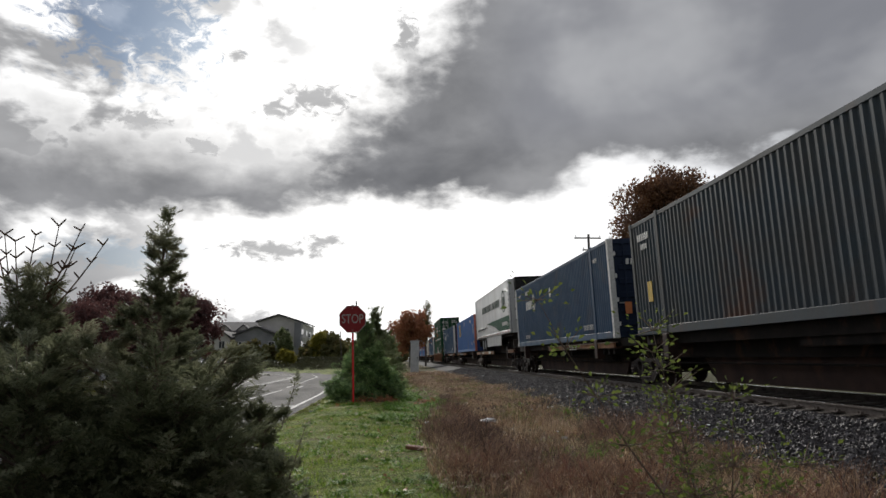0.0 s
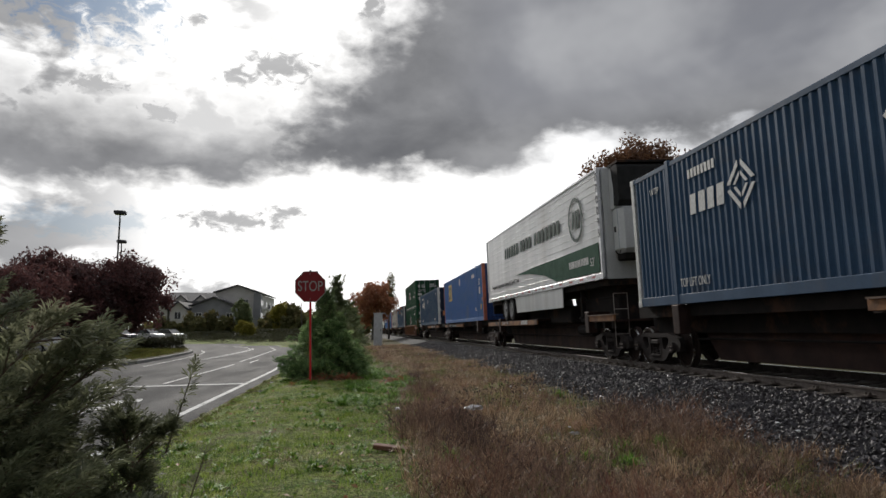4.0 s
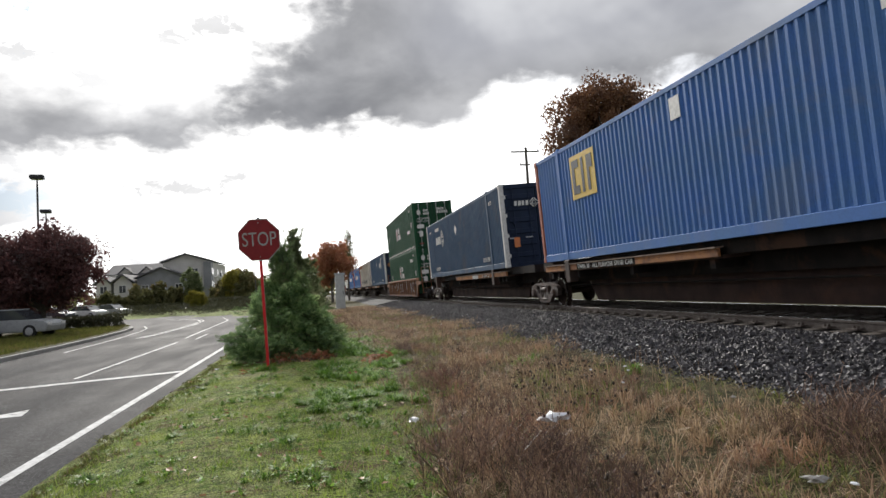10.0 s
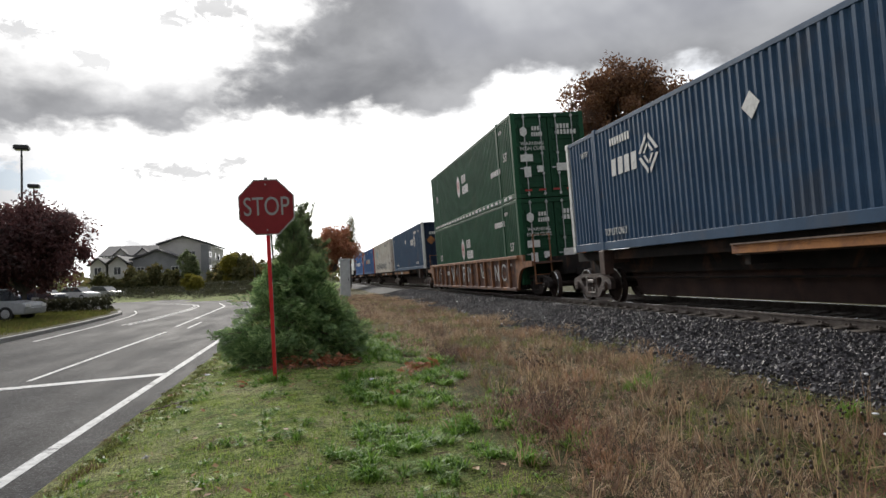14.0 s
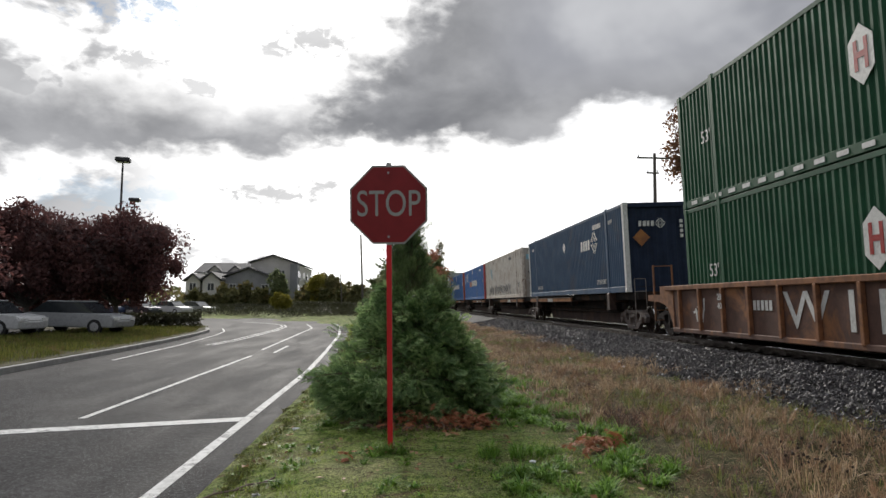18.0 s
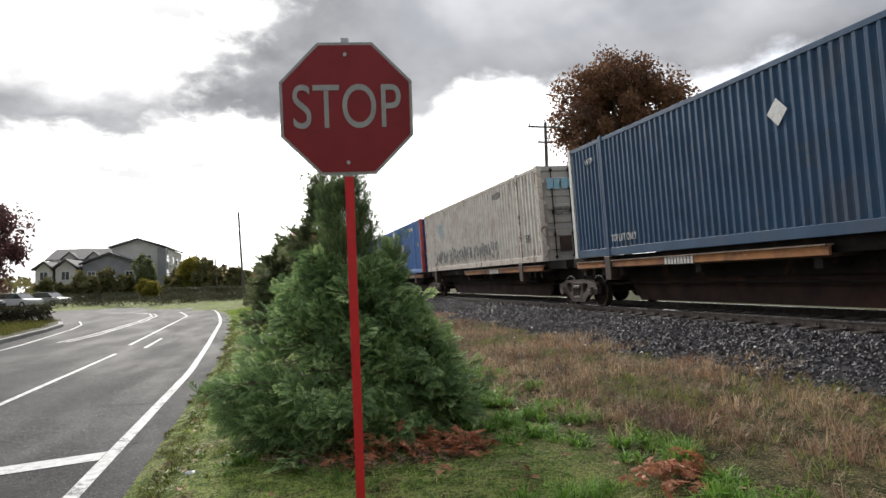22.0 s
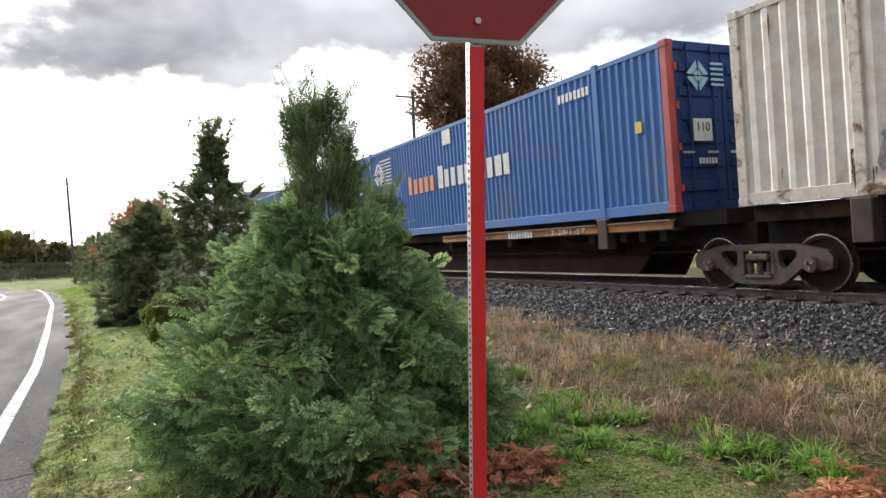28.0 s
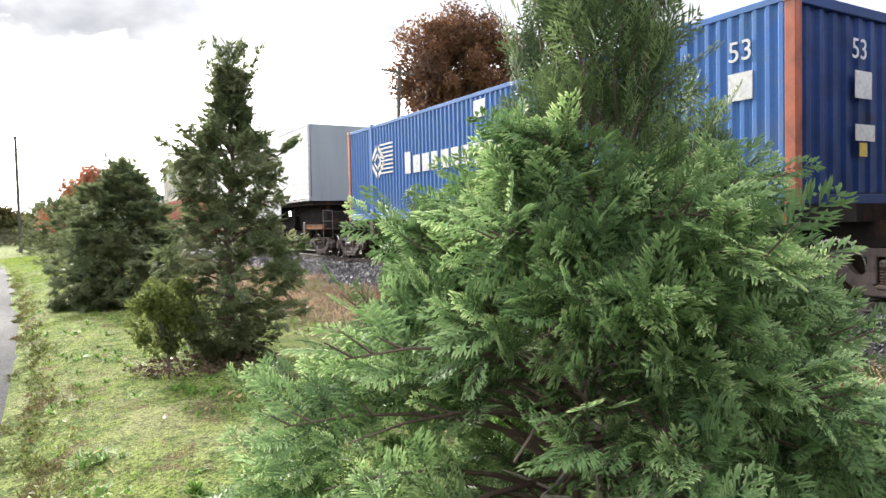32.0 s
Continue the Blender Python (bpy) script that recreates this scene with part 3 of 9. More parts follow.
def prism(bm, outline, axis, lo, hi):
    """An outline of 2D points drawn out along an axis ('x': points are (y, z); 'y': (x, z); 'z': (x, y))."""
    def at(p, h):
        return {"x": (h, p[0], p[1]), "y": (p[0], h, p[1]), "z": (p[0], p[1], h)}[axis]
    a = [bm.verts.new(at(p, lo)) for p in outline]
    b = [bm.verts.new(at(p, hi)) for p in outline]
    n = len(outline)
    for i in range(n):
        bm.faces.new((a[i], a[(i + 1) % n], b[(i + 1) % n], b[i]))
    bm.faces.new(a[::-1])
    bm.faces.new(b)
    return bm


def part(name, bm, mat, parent=None, label="", smooth=False):
    bmesh.ops.recalc_face_normals(bm, faces=bm.faces[:])
    me = bpy.data.meshes.new(name)
    bm.to_mesh(me)
    bm.free()
    if smooth:
        me.polygons.foreach_set("use_smooth", [True] * len(me.polygons))
    me.materials.append(mat)
    ob = new(name, me)
    if parent:
        ob.parent = parent
    if label:
        tagged(ob, label)
    return ob


def boxes(name, mat, parent, *rows, label="", bevel=0.0):
    bm = bmesh.new()
    for r in rows:
        box(bm, *r, bevel=bevel)
    return part(name, bm, mat, parent, label)


def thing(name, label, category, group="", kind=""):
    ob = new(name)
    ob.empty_display_size = 0.2
    return tagged(ob, label, category, group, kind)


def writing(name, text, size, mat, parent, m, width=0.0, depth=0.003):
    """Lettering in the built-in font, as a mesh; m is its pose in its parent, text in the local xy plane."""
    cu = bpy.data.curves.new(name, "FONT")
    cu.body, cu.size, cu.extrude, cu.align_x, cu.align_y = text, size, depth, "CENTER", "CENTER"
    tmp = new("tmp", cu)
    bpy.context.view_layer.update()
    me = bpy.data.meshes.new_from_object(tmp.evaluated_get(bpy.context.evaluated_depsgraph_get()))
    bpy.data.objects.remove(tmp)
    me.name = name
    if width:
        xs = [v.co.x for v in me.vertices]
        k = width / (max(xs) - min(xs))
        me.transform(Matrix.Diagonal((k, 1, 1, 1)))
    # split into letters: islands that share the same span of x on the same line belong together
    bm = bmesh.new()
    bm.from_mesh(me)
    bpy.data.meshes.remove(me)
    left, groups = set(bm.verts), []
    while left:
        seed = left.pop()
        island, todo = {seed}, [seed]
        while todo:
            for e in todo.pop().link_edges:
                for v in e.verts:
                    if v in left:
                        left.discard(v)
                        island.add(v)
                        todo.append(v)
        xs, ys = [v.co.x for v in island], [v.co.y for v in island]
        span = [min(xs), max(xs), (min(ys) + max(ys)) / 2, island]
        for g in groups:
            if min(g[1], span[1]) - max(g[0], span[0]) > 0.6 * min(g[1] - g[0], span[1] - span[0]) and abs(g[2] - span[2]) < size * 0.55:
                g[0], g[1], g[3] = min(g[0], span[0]), max(g[1], span[1]), g[3] | island
                break
        else:
            groups.append(span)
    groups.sort(key=lambda g: (-g[2], g[0]))
    for g in groups:
        verts = sorted(g[3], key=lambda v: v.index)
        at = {v: k for k, v in enumerate(verts)}
        faces = [[at[v] for v in f.verts] for f in bm.faces if f.verts[0] in at]
        one = bpy.data.meshes.new(name)
        one.from_pydata([v.co[:] for v in verts], [], faces)
        one.materials.append(mat)
        ob = new(name, one)
        ob.parent = parent
        ob.matrix_basis = m
    bm.free()
    return ob


def bars(name, mat, parent, m, rows, depth=0.004):
    """Plain bars (x0, x1, y0, y1) in the local xy plane, each a mark of its own."""
    for x0, x1, y0, y1 in rows:
        bm = bmesh.new()
        box(bm, x0, x1, y0, y1, -depth, depth)
        ob = part(name, bm, mat, parent)
        ob.matrix_basis = m
    return ob


def on_side(y, z, x=-1.305):
    """Pose of a mark on the side that faces the walker: local x runs away from the train's head towards -y, local y up."""
    return Matrix.Translation((x, y, z)) @ Matrix(((0, 0, -1, 0), (-1, 0, 0, 0), (0, 1, 0, 0), (0, 0, 0, 1)))


def on_end(x, z, y=-0.03):
    """Pose of a mark on the end wall that faces along -y."""
    return Matrix.Translation((x, y, z)) @ Matrix(((1, 0, 0, 0), (0, 0, -1, 0), (0, 1, 0, 0), (0, 0, 0, 1)))

# ---------------------------------------------------------------- the ground, road and track bed
TRACK_X, RAIL_Z, CANT = 8.88, 0.56, 2.7  # the far rail lies higher: the track is canted towards the road
rng = np.random.default_rng(7)


def edge_x(y):
    """The white line along the road's near side."""
    return float(np.interp(y, [-400, 30, 36, 42, 48, 53, 60, 66, 70, 76, 82, 88, 94, 400], [-2.0, -2.0, -2.2, -2.45, -2.7, -3.05, -3.65, -4.3, -5.4, -8.0, -12.5, -20, -34, -400]))


def far_edge_x(y):
    """The kerb on the road's other side."""
    return float(np.interp(y, [-400, 30, 40, 48, 53], [-8.75, -8.75, -9.0, -9.6, -10.6]))


def ground_z(x, y):
    x = np.asarray(x, float)
    z = np.interp(x, [-3000, -60, -1.55, -1.3, -0.6, 0.2, 1.6, 3.2, 4.6, 6.0, 7.0, 11.5, 13.5, 3000], [-0.27, -0.27, -0.27, -0.17, -0.06, -0.01, -0.03, 0.03, 0.06, 0.1, 0.2, 0.2, 0.05, 0.05])
    return z


def build_ground():
    xs = np.concatenate([-np.geomspace(3000, 9, 34), np.arange(-8, 14, 0.3), np.geomspace(14.4, 3000, 34)])
    ys = np.concatenate([-np.geomspace(3000, 8, 26), np.arange(-7, 60, 0.45), np.geomspace(61, 3000, 44)])
    X, Y = np.meshgrid(xs, ys)
    Z = ground_z(X, Y)
    road = np.array([edge_x(v) for v in ys])[:, None]
    shift = X - (road + 2.0)
    near = (X < 3.5) & (X > -60)
    Z = np.where(near, ground_z(np.where(shift < 3.2, shift, X), Y), Z)
    bumps = 0.025 * np.sin(X * 2.1 + np.sin(Y * 0.7) * 2) * np.sin(Y * 1.7) + 0.012 * np.sin(X * 5.3 + 1) * np.sin(Y * 4.7)
    Z = Z + np.where((Z > -0.2) & (X < 6) & (np.abs(Y) < 90), bumps, 0)
    n, m = X.shape
    idx = np.arange(n * m).reshape(n, m)
    F = np.stack([idx[:-1, :-1], idx[:-1, 1:], idx[1:, 1:], idx[1:, :-1]], -1).reshape(-1, 4)
    ob = mesh_np("ground", np.stack([X, Y, Z], -1).reshape(-1, 3), F, M["ground"], True)
    tagged(ob, "uneven ground of thin lawn, soil and dry weeds", "ground", kind="structure")


def strip(name, left, right, z, ys, mat, parent=None):
    """A flat ribbon between two curves of x over y."""
    v, f = [], []
    for y in ys:
        v += [(left(y), y, z), (right(y), y, z)]
    for i in range(len(ys) - 1):
        f.append((2 * i, 2 * i + 1, 2 * i + 3, 2 * i + 2))
    ob = mesh_np(name, v, f, mat)
    if parent:
        ob.parent = parent
    return ob


def build_road():
    zr = -0.25
    ys = [*np.arange(-60, 4, 1.5), *np.arange(4, 40, 0.2), *np.arange(40, 96, 1.0)]
    rag = np.random.default_rng(4).normal(0, 0.035, 4000)
    # carriageway, which opens to the side street past the island's nose
    def left(y):
        return float(np.interp(y, [-60, 49, 50.5, 53, 56, 58, 96], [-8.75, -9.7, -9.9, -10.6, -13.5, -60, -75]))
    def right(y):
        wob = 0.05 * math.sin(y * 1.3) + 0.03 * math.sin(y * 3.1 + 1)
        return edge_x(y) + 0.55 + wob + float(rag[int(y * 5) + 600])
    road = strip("road", left, right, zr, ys, M["asphalt"])
    tagged(road, "damp worn grey asphalt road with painted lines", "road", kind="structure")
    t = 0.006
    def line(name, fn, w, ya, yb, mat, step=1.0):
        yy = np.linspace(ya, yb, max(2, int((yb - ya) / step)))
        ob = strip(name, lambda y: fn(y) - w / 2, lambda y: fn(y) + w / 2, zr + t, yy, mat, road)
        return ob
    line("edge_line", edge_x, 0.13, -40, 92, M["paint"])
    line("lane_line", lambda y: -4.3, 0.10, 23.4, 34.8, M["paint"])
    line("lane_line", lambda y: float(np.interp(y, [36.2, 39.8], [-3.85, -3.95])), 0.10, 36.2, 39.8, M["paint"])
    line("lane_line", lambda y: float(np.interp(y, [36.5, 48, 58, 66], [-4.45, -4.85, -5.2, -6.6])), 0.10, 37.5, 66, M["paint"])
    for k in (0, 0.26):
        line("centre_line", lambda y: float(np.interp(y, [34, 43, 54, 60, 64, 68, 72], [-7.2, -6.6, -6.75, -7.15, -8.0, -10.2, -14])) - k, 0.10, 40, 70, M["paint"])
    line("kerb_line", lambda y: float(np.interp(y, [30, 40, 48, 52, 56], [-7.6, -8.0, -8.7, -9.3, -10.4])), 0.10, 33, 56, M["paint"])
    bm = bmesh.new()
    v = [bm.verts.new(p) for p in ((-2.07, 23.15, zr + t), (-2.07, 23.5, zr + t), (-5.9, 22.2, zr + t), (-5.9, 21.85, zr + t))]
    bm.faces.new(v)
    part("stop_line", bm, M["paint"], road)
    # turn arrow
    bm = bmesh.new()
    arrow = [(-3.55, 19.0), (-4.15, 18.35), (-3.92, 18.3), (-4.05, 15.2), (-3.85, 15.2), (-3.7, 18.3), (-3.42, 18.35)]
    bm.faces.new([bm.verts.new((x, y, zr + t)) for x, y in arrow])
    part("turn_arrow", bm, M["paint"], road)
    # cracks and patch seams in the asphalt
    bm = bmesh.new()
    r = random.Random(5)
    for y0, x0, x1 in ((26.3, -4.2, -2.1), (23.8, -2.0, -1.5), (31.0, -4.0, -2.3), (36, -7, -2.2), (15, -3, -1.6)):
        x, y = x0, y0
        while x < x1:
            nx, ny = x + r.uniform(0.08, 0.2), y + r.uniform(-0.05, 0.07)
            bm.faces.new([bm.verts.new(p) for p in ((x, y - 0.012, zr + 0.004), (nx, ny - 0.012, zr + 0.004), (nx, ny + 0.012, zr + 0.004), (x, y + 0.012, zr + 0.004))])
            x, y = nx, ny
    part("crack", bm, M["hole"], road)
    # island with kerb on the far side
    outline = [(-8.75, y) for y in range(-60, 31, 6)] + [(-8.85, 36), (-9.05, 41), (-9.5, 47), (-10.0, 51), (-10.7, 53.5), (-12.4, 55.5), (-16, 56.5), (-60, 56.5), (-60, -60)]
    bm = bmesh.new()
    prism(bm, [(x + (0.16 if x > -59 else 0), y) for x, y in outline], "z", -0.26, -0.115)
    tagged(part("kerb", bm, M["concrete"]), "grey concrete kerb round the verge", "kerb", kind="structure")
    bm = bmesh.new()
    prism(bm, [(x - 0.02, y - (0.12 if y > 50 else 0)) for x, y in outline], "z", -0.25, -0.105)
    tagged(part("verge", bm, M["vergesoil"]), "dull rough verge behind the kerb", "verge", kind="structure")
    # parking court
    bm = bmesh.new()
    bm.faces.new([bm.verts.new(p) for p in ((-13.2, -20, -0.1), (-13.2, 48.5, -0.1), (-58, 53, -0.1), (-58, -20, -0.1))])
    tagged(part("parking_court", bm, M["asphalt"]), "asphalt parking court beside the red building", "car park", kind="structure")


build_ground()
build_road()


def rock_proto(n=1):
    """A few angular stones with 20 faces each."""
    t = (1 + 5 ** 0.5) / 2
    v = np.array([(-1, t, 0), (1, t, 0), (-1, -t, 0), (1, -t, 0), (0, -1, t), (0, 1, t), (0, -1, -t), (0, 1, -t), (t, 0, -1), (t, 0, 1), (-t, 0, -1), (-t, 0, 1)], float) / 1.9
    f = np.array([(0, 11, 5), (0, 5, 1), (0, 1, 7), (0, 7, 10), (0, 10, 11), (1, 5, 9), (5, 11, 4), (11, 10, 2), (10, 7, 6), (7, 1, 8), (3, 9, 4), (3, 4, 2), (3, 2, 6), (3, 6, 8), (3, 8, 9), (4, 9, 5), (2, 4, 11), (6, 2, 10), (8, 6, 7), (9, 8, 1)])
    return v, f


def slab_proto():
    """An angular broken stone: a box with its corners knocked about."""
    r = np.random.default_rng(12)
    v = np.array([(x, y, z) for x in (-1, 1) for y in (-1, 1) for z in (-1, 1)], float) * (1.1, 0.85, 0.6)
    return v * r.uniform(0.55, 1.05, (8, 1)) + r.normal(0, 0.12, (8, 3)), np.array([(0, 1, 3, 2), (4, 6, 7, 5), (0, 4, 5, 1), (2, 3, 7, 6), (0, 2, 6, 4), (1, 5, 7, 3)])


def rotations(n, tilt=None):
    """n random turns as matrices; tilt: how far from upright, in radians."""
    if tilt is None:
        q = rng.normal(size=(n, 4))
        q /= np.linalg.norm(q, axis=1, keepdims=True)
        w, x, y, z = q.T
        return np.stack([1 - 2 * (y * y + z * z), 2 * (x * y - z * w), 2 * (x * z + y * w), 2 * (x * y + z * w), 1 - 2 * (x * x + z * z), 2 * (y * z - x * w), 2 * (x * z - y * w), 2 * (y * z + x * w), 1 - 2 * (x * x + y * y)], -1).reshape(n, 3, 3)
    a, b = rng.uniform(0, 2 * np.pi, n), rng.normal(0, tilt, n)
    c = rng.uniform(0, 2 * np.pi, n)
    z1 = np.zeros((n, 3, 3)); z1[:, 0, 0] = np.cos(c); z1[:, 0, 1] = -np.sin(c); z1[:, 1, 0] = np.sin(c); z1[:, 1, 1] = np.cos(c); z1[:, 2, 2] = 1
    x1 = np.zeros((n, 3, 3)); x1[:, 0, 0] = 1; x1[:, 1, 1] = np.cos(b); x1[:, 1, 2] = -np.sin(b); x1[:, 2, 1] = np.sin(b); x1[:, 2, 2] = np.cos(b)
    z2 = np.zeros((n, 3, 3)); z2[:, 0, 0] = np.cos(a); z2[:, 0, 1] = -np.sin(a); z2[:, 1, 0] = np.sin(a); z2[:, 1, 1] = np.cos(a); z2[:, 2, 2] = 1
    return z2 @ x1 @ z1


def scatter(name, proto, places, turns, sizes, mat, smooth=False):
    """Many copies of one small form, joined into one mesh."""
    v, f = proto
    n = len(places)
    V = np.einsum("nij,kj->nki", turns, v) * np.asarray(sizes).reshape(n, 1, -1) + np.asarray(places)[:, None]
    F = f[None] + (np.arange(n) * len(v))[:, None, None]
    return mesh_np(name, V.reshape(-1, 3), F.reshape(-1, f.shape[1]), mat, smooth)


def ballast_z(x):
    return np.interp(x, [4.9, 5.6, 7.15, 7.5, 10.1, 10.5, 12.5], [0.0, 0.12, 0.4, 0.42, 0.42, 0.4, 0.0])


def build_track():
    xs = [4.9, 5.3, 5.7, 6.2, 6.7, 7.15, 7.5, 8.2, 9.4, 10.1, 10.5, 11.5, 12.6]
    ys = [-120, *np.arange(-10, 60, 2.0), 60, 100, 200, 500]
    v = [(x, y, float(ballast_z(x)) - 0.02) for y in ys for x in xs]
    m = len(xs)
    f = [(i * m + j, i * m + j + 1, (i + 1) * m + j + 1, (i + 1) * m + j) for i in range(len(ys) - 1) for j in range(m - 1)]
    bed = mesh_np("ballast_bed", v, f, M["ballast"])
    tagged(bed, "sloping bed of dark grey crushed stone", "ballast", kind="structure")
    # flat dark sheet: the train's shade between the rails, put in as colour
    shaded_bed = mesh_np("oily_bed", [(x, y, 0.425) for y in (-120, 500) for x in (7.45, 8.8, 10.15)], [(0, 1, 4, 3), (1, 2, 5, 4)], M["shaded_bed"])
    tagged(shaded_bed, "black shade under the train, painted as a sheet between the rails", "ballast", kind="structure")
    far = mesh_np("far_verge", [(x, y, z) for y in (-120, 0, 60, 160, 500) for x, z in ((12.0, 0.07), (18, 0.075), (27, 0.07))], [(3 * i + j, 3 * i + j + 1, 3 * i + j + 4, 3 * i + j + 3) for i in range(4) for j in range(2)], M["farverge"])
    tagged(far, "pale rough grass beyond the track", "grass", kind="structure")
    n = 62000
    x = 5.0 + 2.6 * rng.random(n) ** 0.85
    y = -2 + 62 * rng.random(n) ** 1.35
    edge = 5.0 + 0.55 * np.sin(y * 0.6) * np.sin(y * 0.23 + 1) + 0.3 * rng.normal(size=n)
    x = np.where(x < edge, edge + 1.2 * rng.random(n), x)
    size = rng.uniform(0.014, 0.030, (n, 1)) * (1 + 0.6 * (y[:, None] > 34)) * rng.uniform(0.6, 1.35, (n, 3))
    place = np.stack([x, y, ballast_z(x) + rng.uniform(-0.005, 0.02, n)], -1)
    stones = scatter("ballast_stones", slab_proto(), place, rotations(n), size, M["stone"])
    tagged(stones, "angular grey crushed track stones", "stones", kind="stuff")
    # ties
    me = None
    for i in range(190):
        y = -6 + i * 0.53
        if me is None:
            bm = bmesh.new()
            box(bm, -1.3, 1.3, -0.115, 0.115, -0.09, 0.09, bevel=0.012)
            tie = part("tie", bm, M["tie"])
            me = tie.data
        else:
            tie = new("tie", me)
        tie.parent = bed
        tie.matrix_basis = pose(TRACK_X + random.uniform(-0.05, 0.05), y, 0.39, 0, -CANT, random.uniform(-0.8, 0.8))
    prof = [(-0.075, 0), (0.075, 0), (0.075, 0.012), (0.012, 0.03), (0.012, 0.115), (0.036, 0.125), (0.036, 0.15), (0.028, 0.158), (-0.028, 0.158), (-0.036, 0.15), (-0.036, 0.125), (-0.012, 0.115), (-0.012, 0.03), (-0.075, 0.012)]
    for sx in (-0.7525, 0.7525):
        top = RAIL_Z + (sx + 0.7525) * math.sin(radians(CANT))
        bm = bmesh.new()
        prism(bm, [(TRACK_X + sx + a, top - 0.158 + b) for a, b in prof], "y", -120, 500)
        rail = part("rail", bm, M["rail"])
        tagged(rail, "rusty steel rail with a shining worn head", "rail", "rails of the track", "structure")
        bm = bmesh.new()
        box(bm, TRACK_X + sx - 0.026, TRACK_X + sx + 0.026, -120, 500, top - 0.004, top + 0.001)
        part("rail_head", bm, M["rail_head"], rail, "polished running surface")
    me = None
    for i in range(150):
        y = -4 + i * 0.53
        for sx in (-0.86, -0.64):
            if me is None:
                bm = bmesh.new()
                box(bm, -0.07, 0.07, -0.09, 0.09, 0, 0.02)
                box(bm, -0.02, 0.02, -0.05, -0.02, 0.02, 0.05)
                box(bm, -0.02, 0.02, 0.02, 0.05, 0.02, 0.05)
                o = part("tie_plate", bm, M["rail"])
                me = o.data
            else:
                o = new("tie_plate", me)
            o.parent = bed
            o.matrix_basis = pose(TRACK_X + sx, y, 0.445)


build_track()


# ---------------------------------------------------------------- the train
LEN = 15.6


def corrugated(L, H, pitch, depth, mat, parent, name, m):
    """A folded steel wall from 0 to L along its local x and 0 to H up, ribs standing out along local z."""
    n = int(L / pitch)
    p = L / n
    prof = []
    for i in range(n):
        prof += [(i * p + 0.02 * p, -depth), (i * p + 0.30 * p, -depth), (i * p + 0.50 * p, 0), (i * p + 0.80 * p, 0)]
    prof.append((L, -depth))
    v = [(a, z, b) for z in (0, H) for a, b in prof]
    k = len(prof)
    f = [(i, i + 1, k + i + 1, k + i) for i in range(k - 1)]
    ob = mesh_np(name, v, f, mat)
    ob.parent = parent
    ob.matrix_basis = m
    return ob


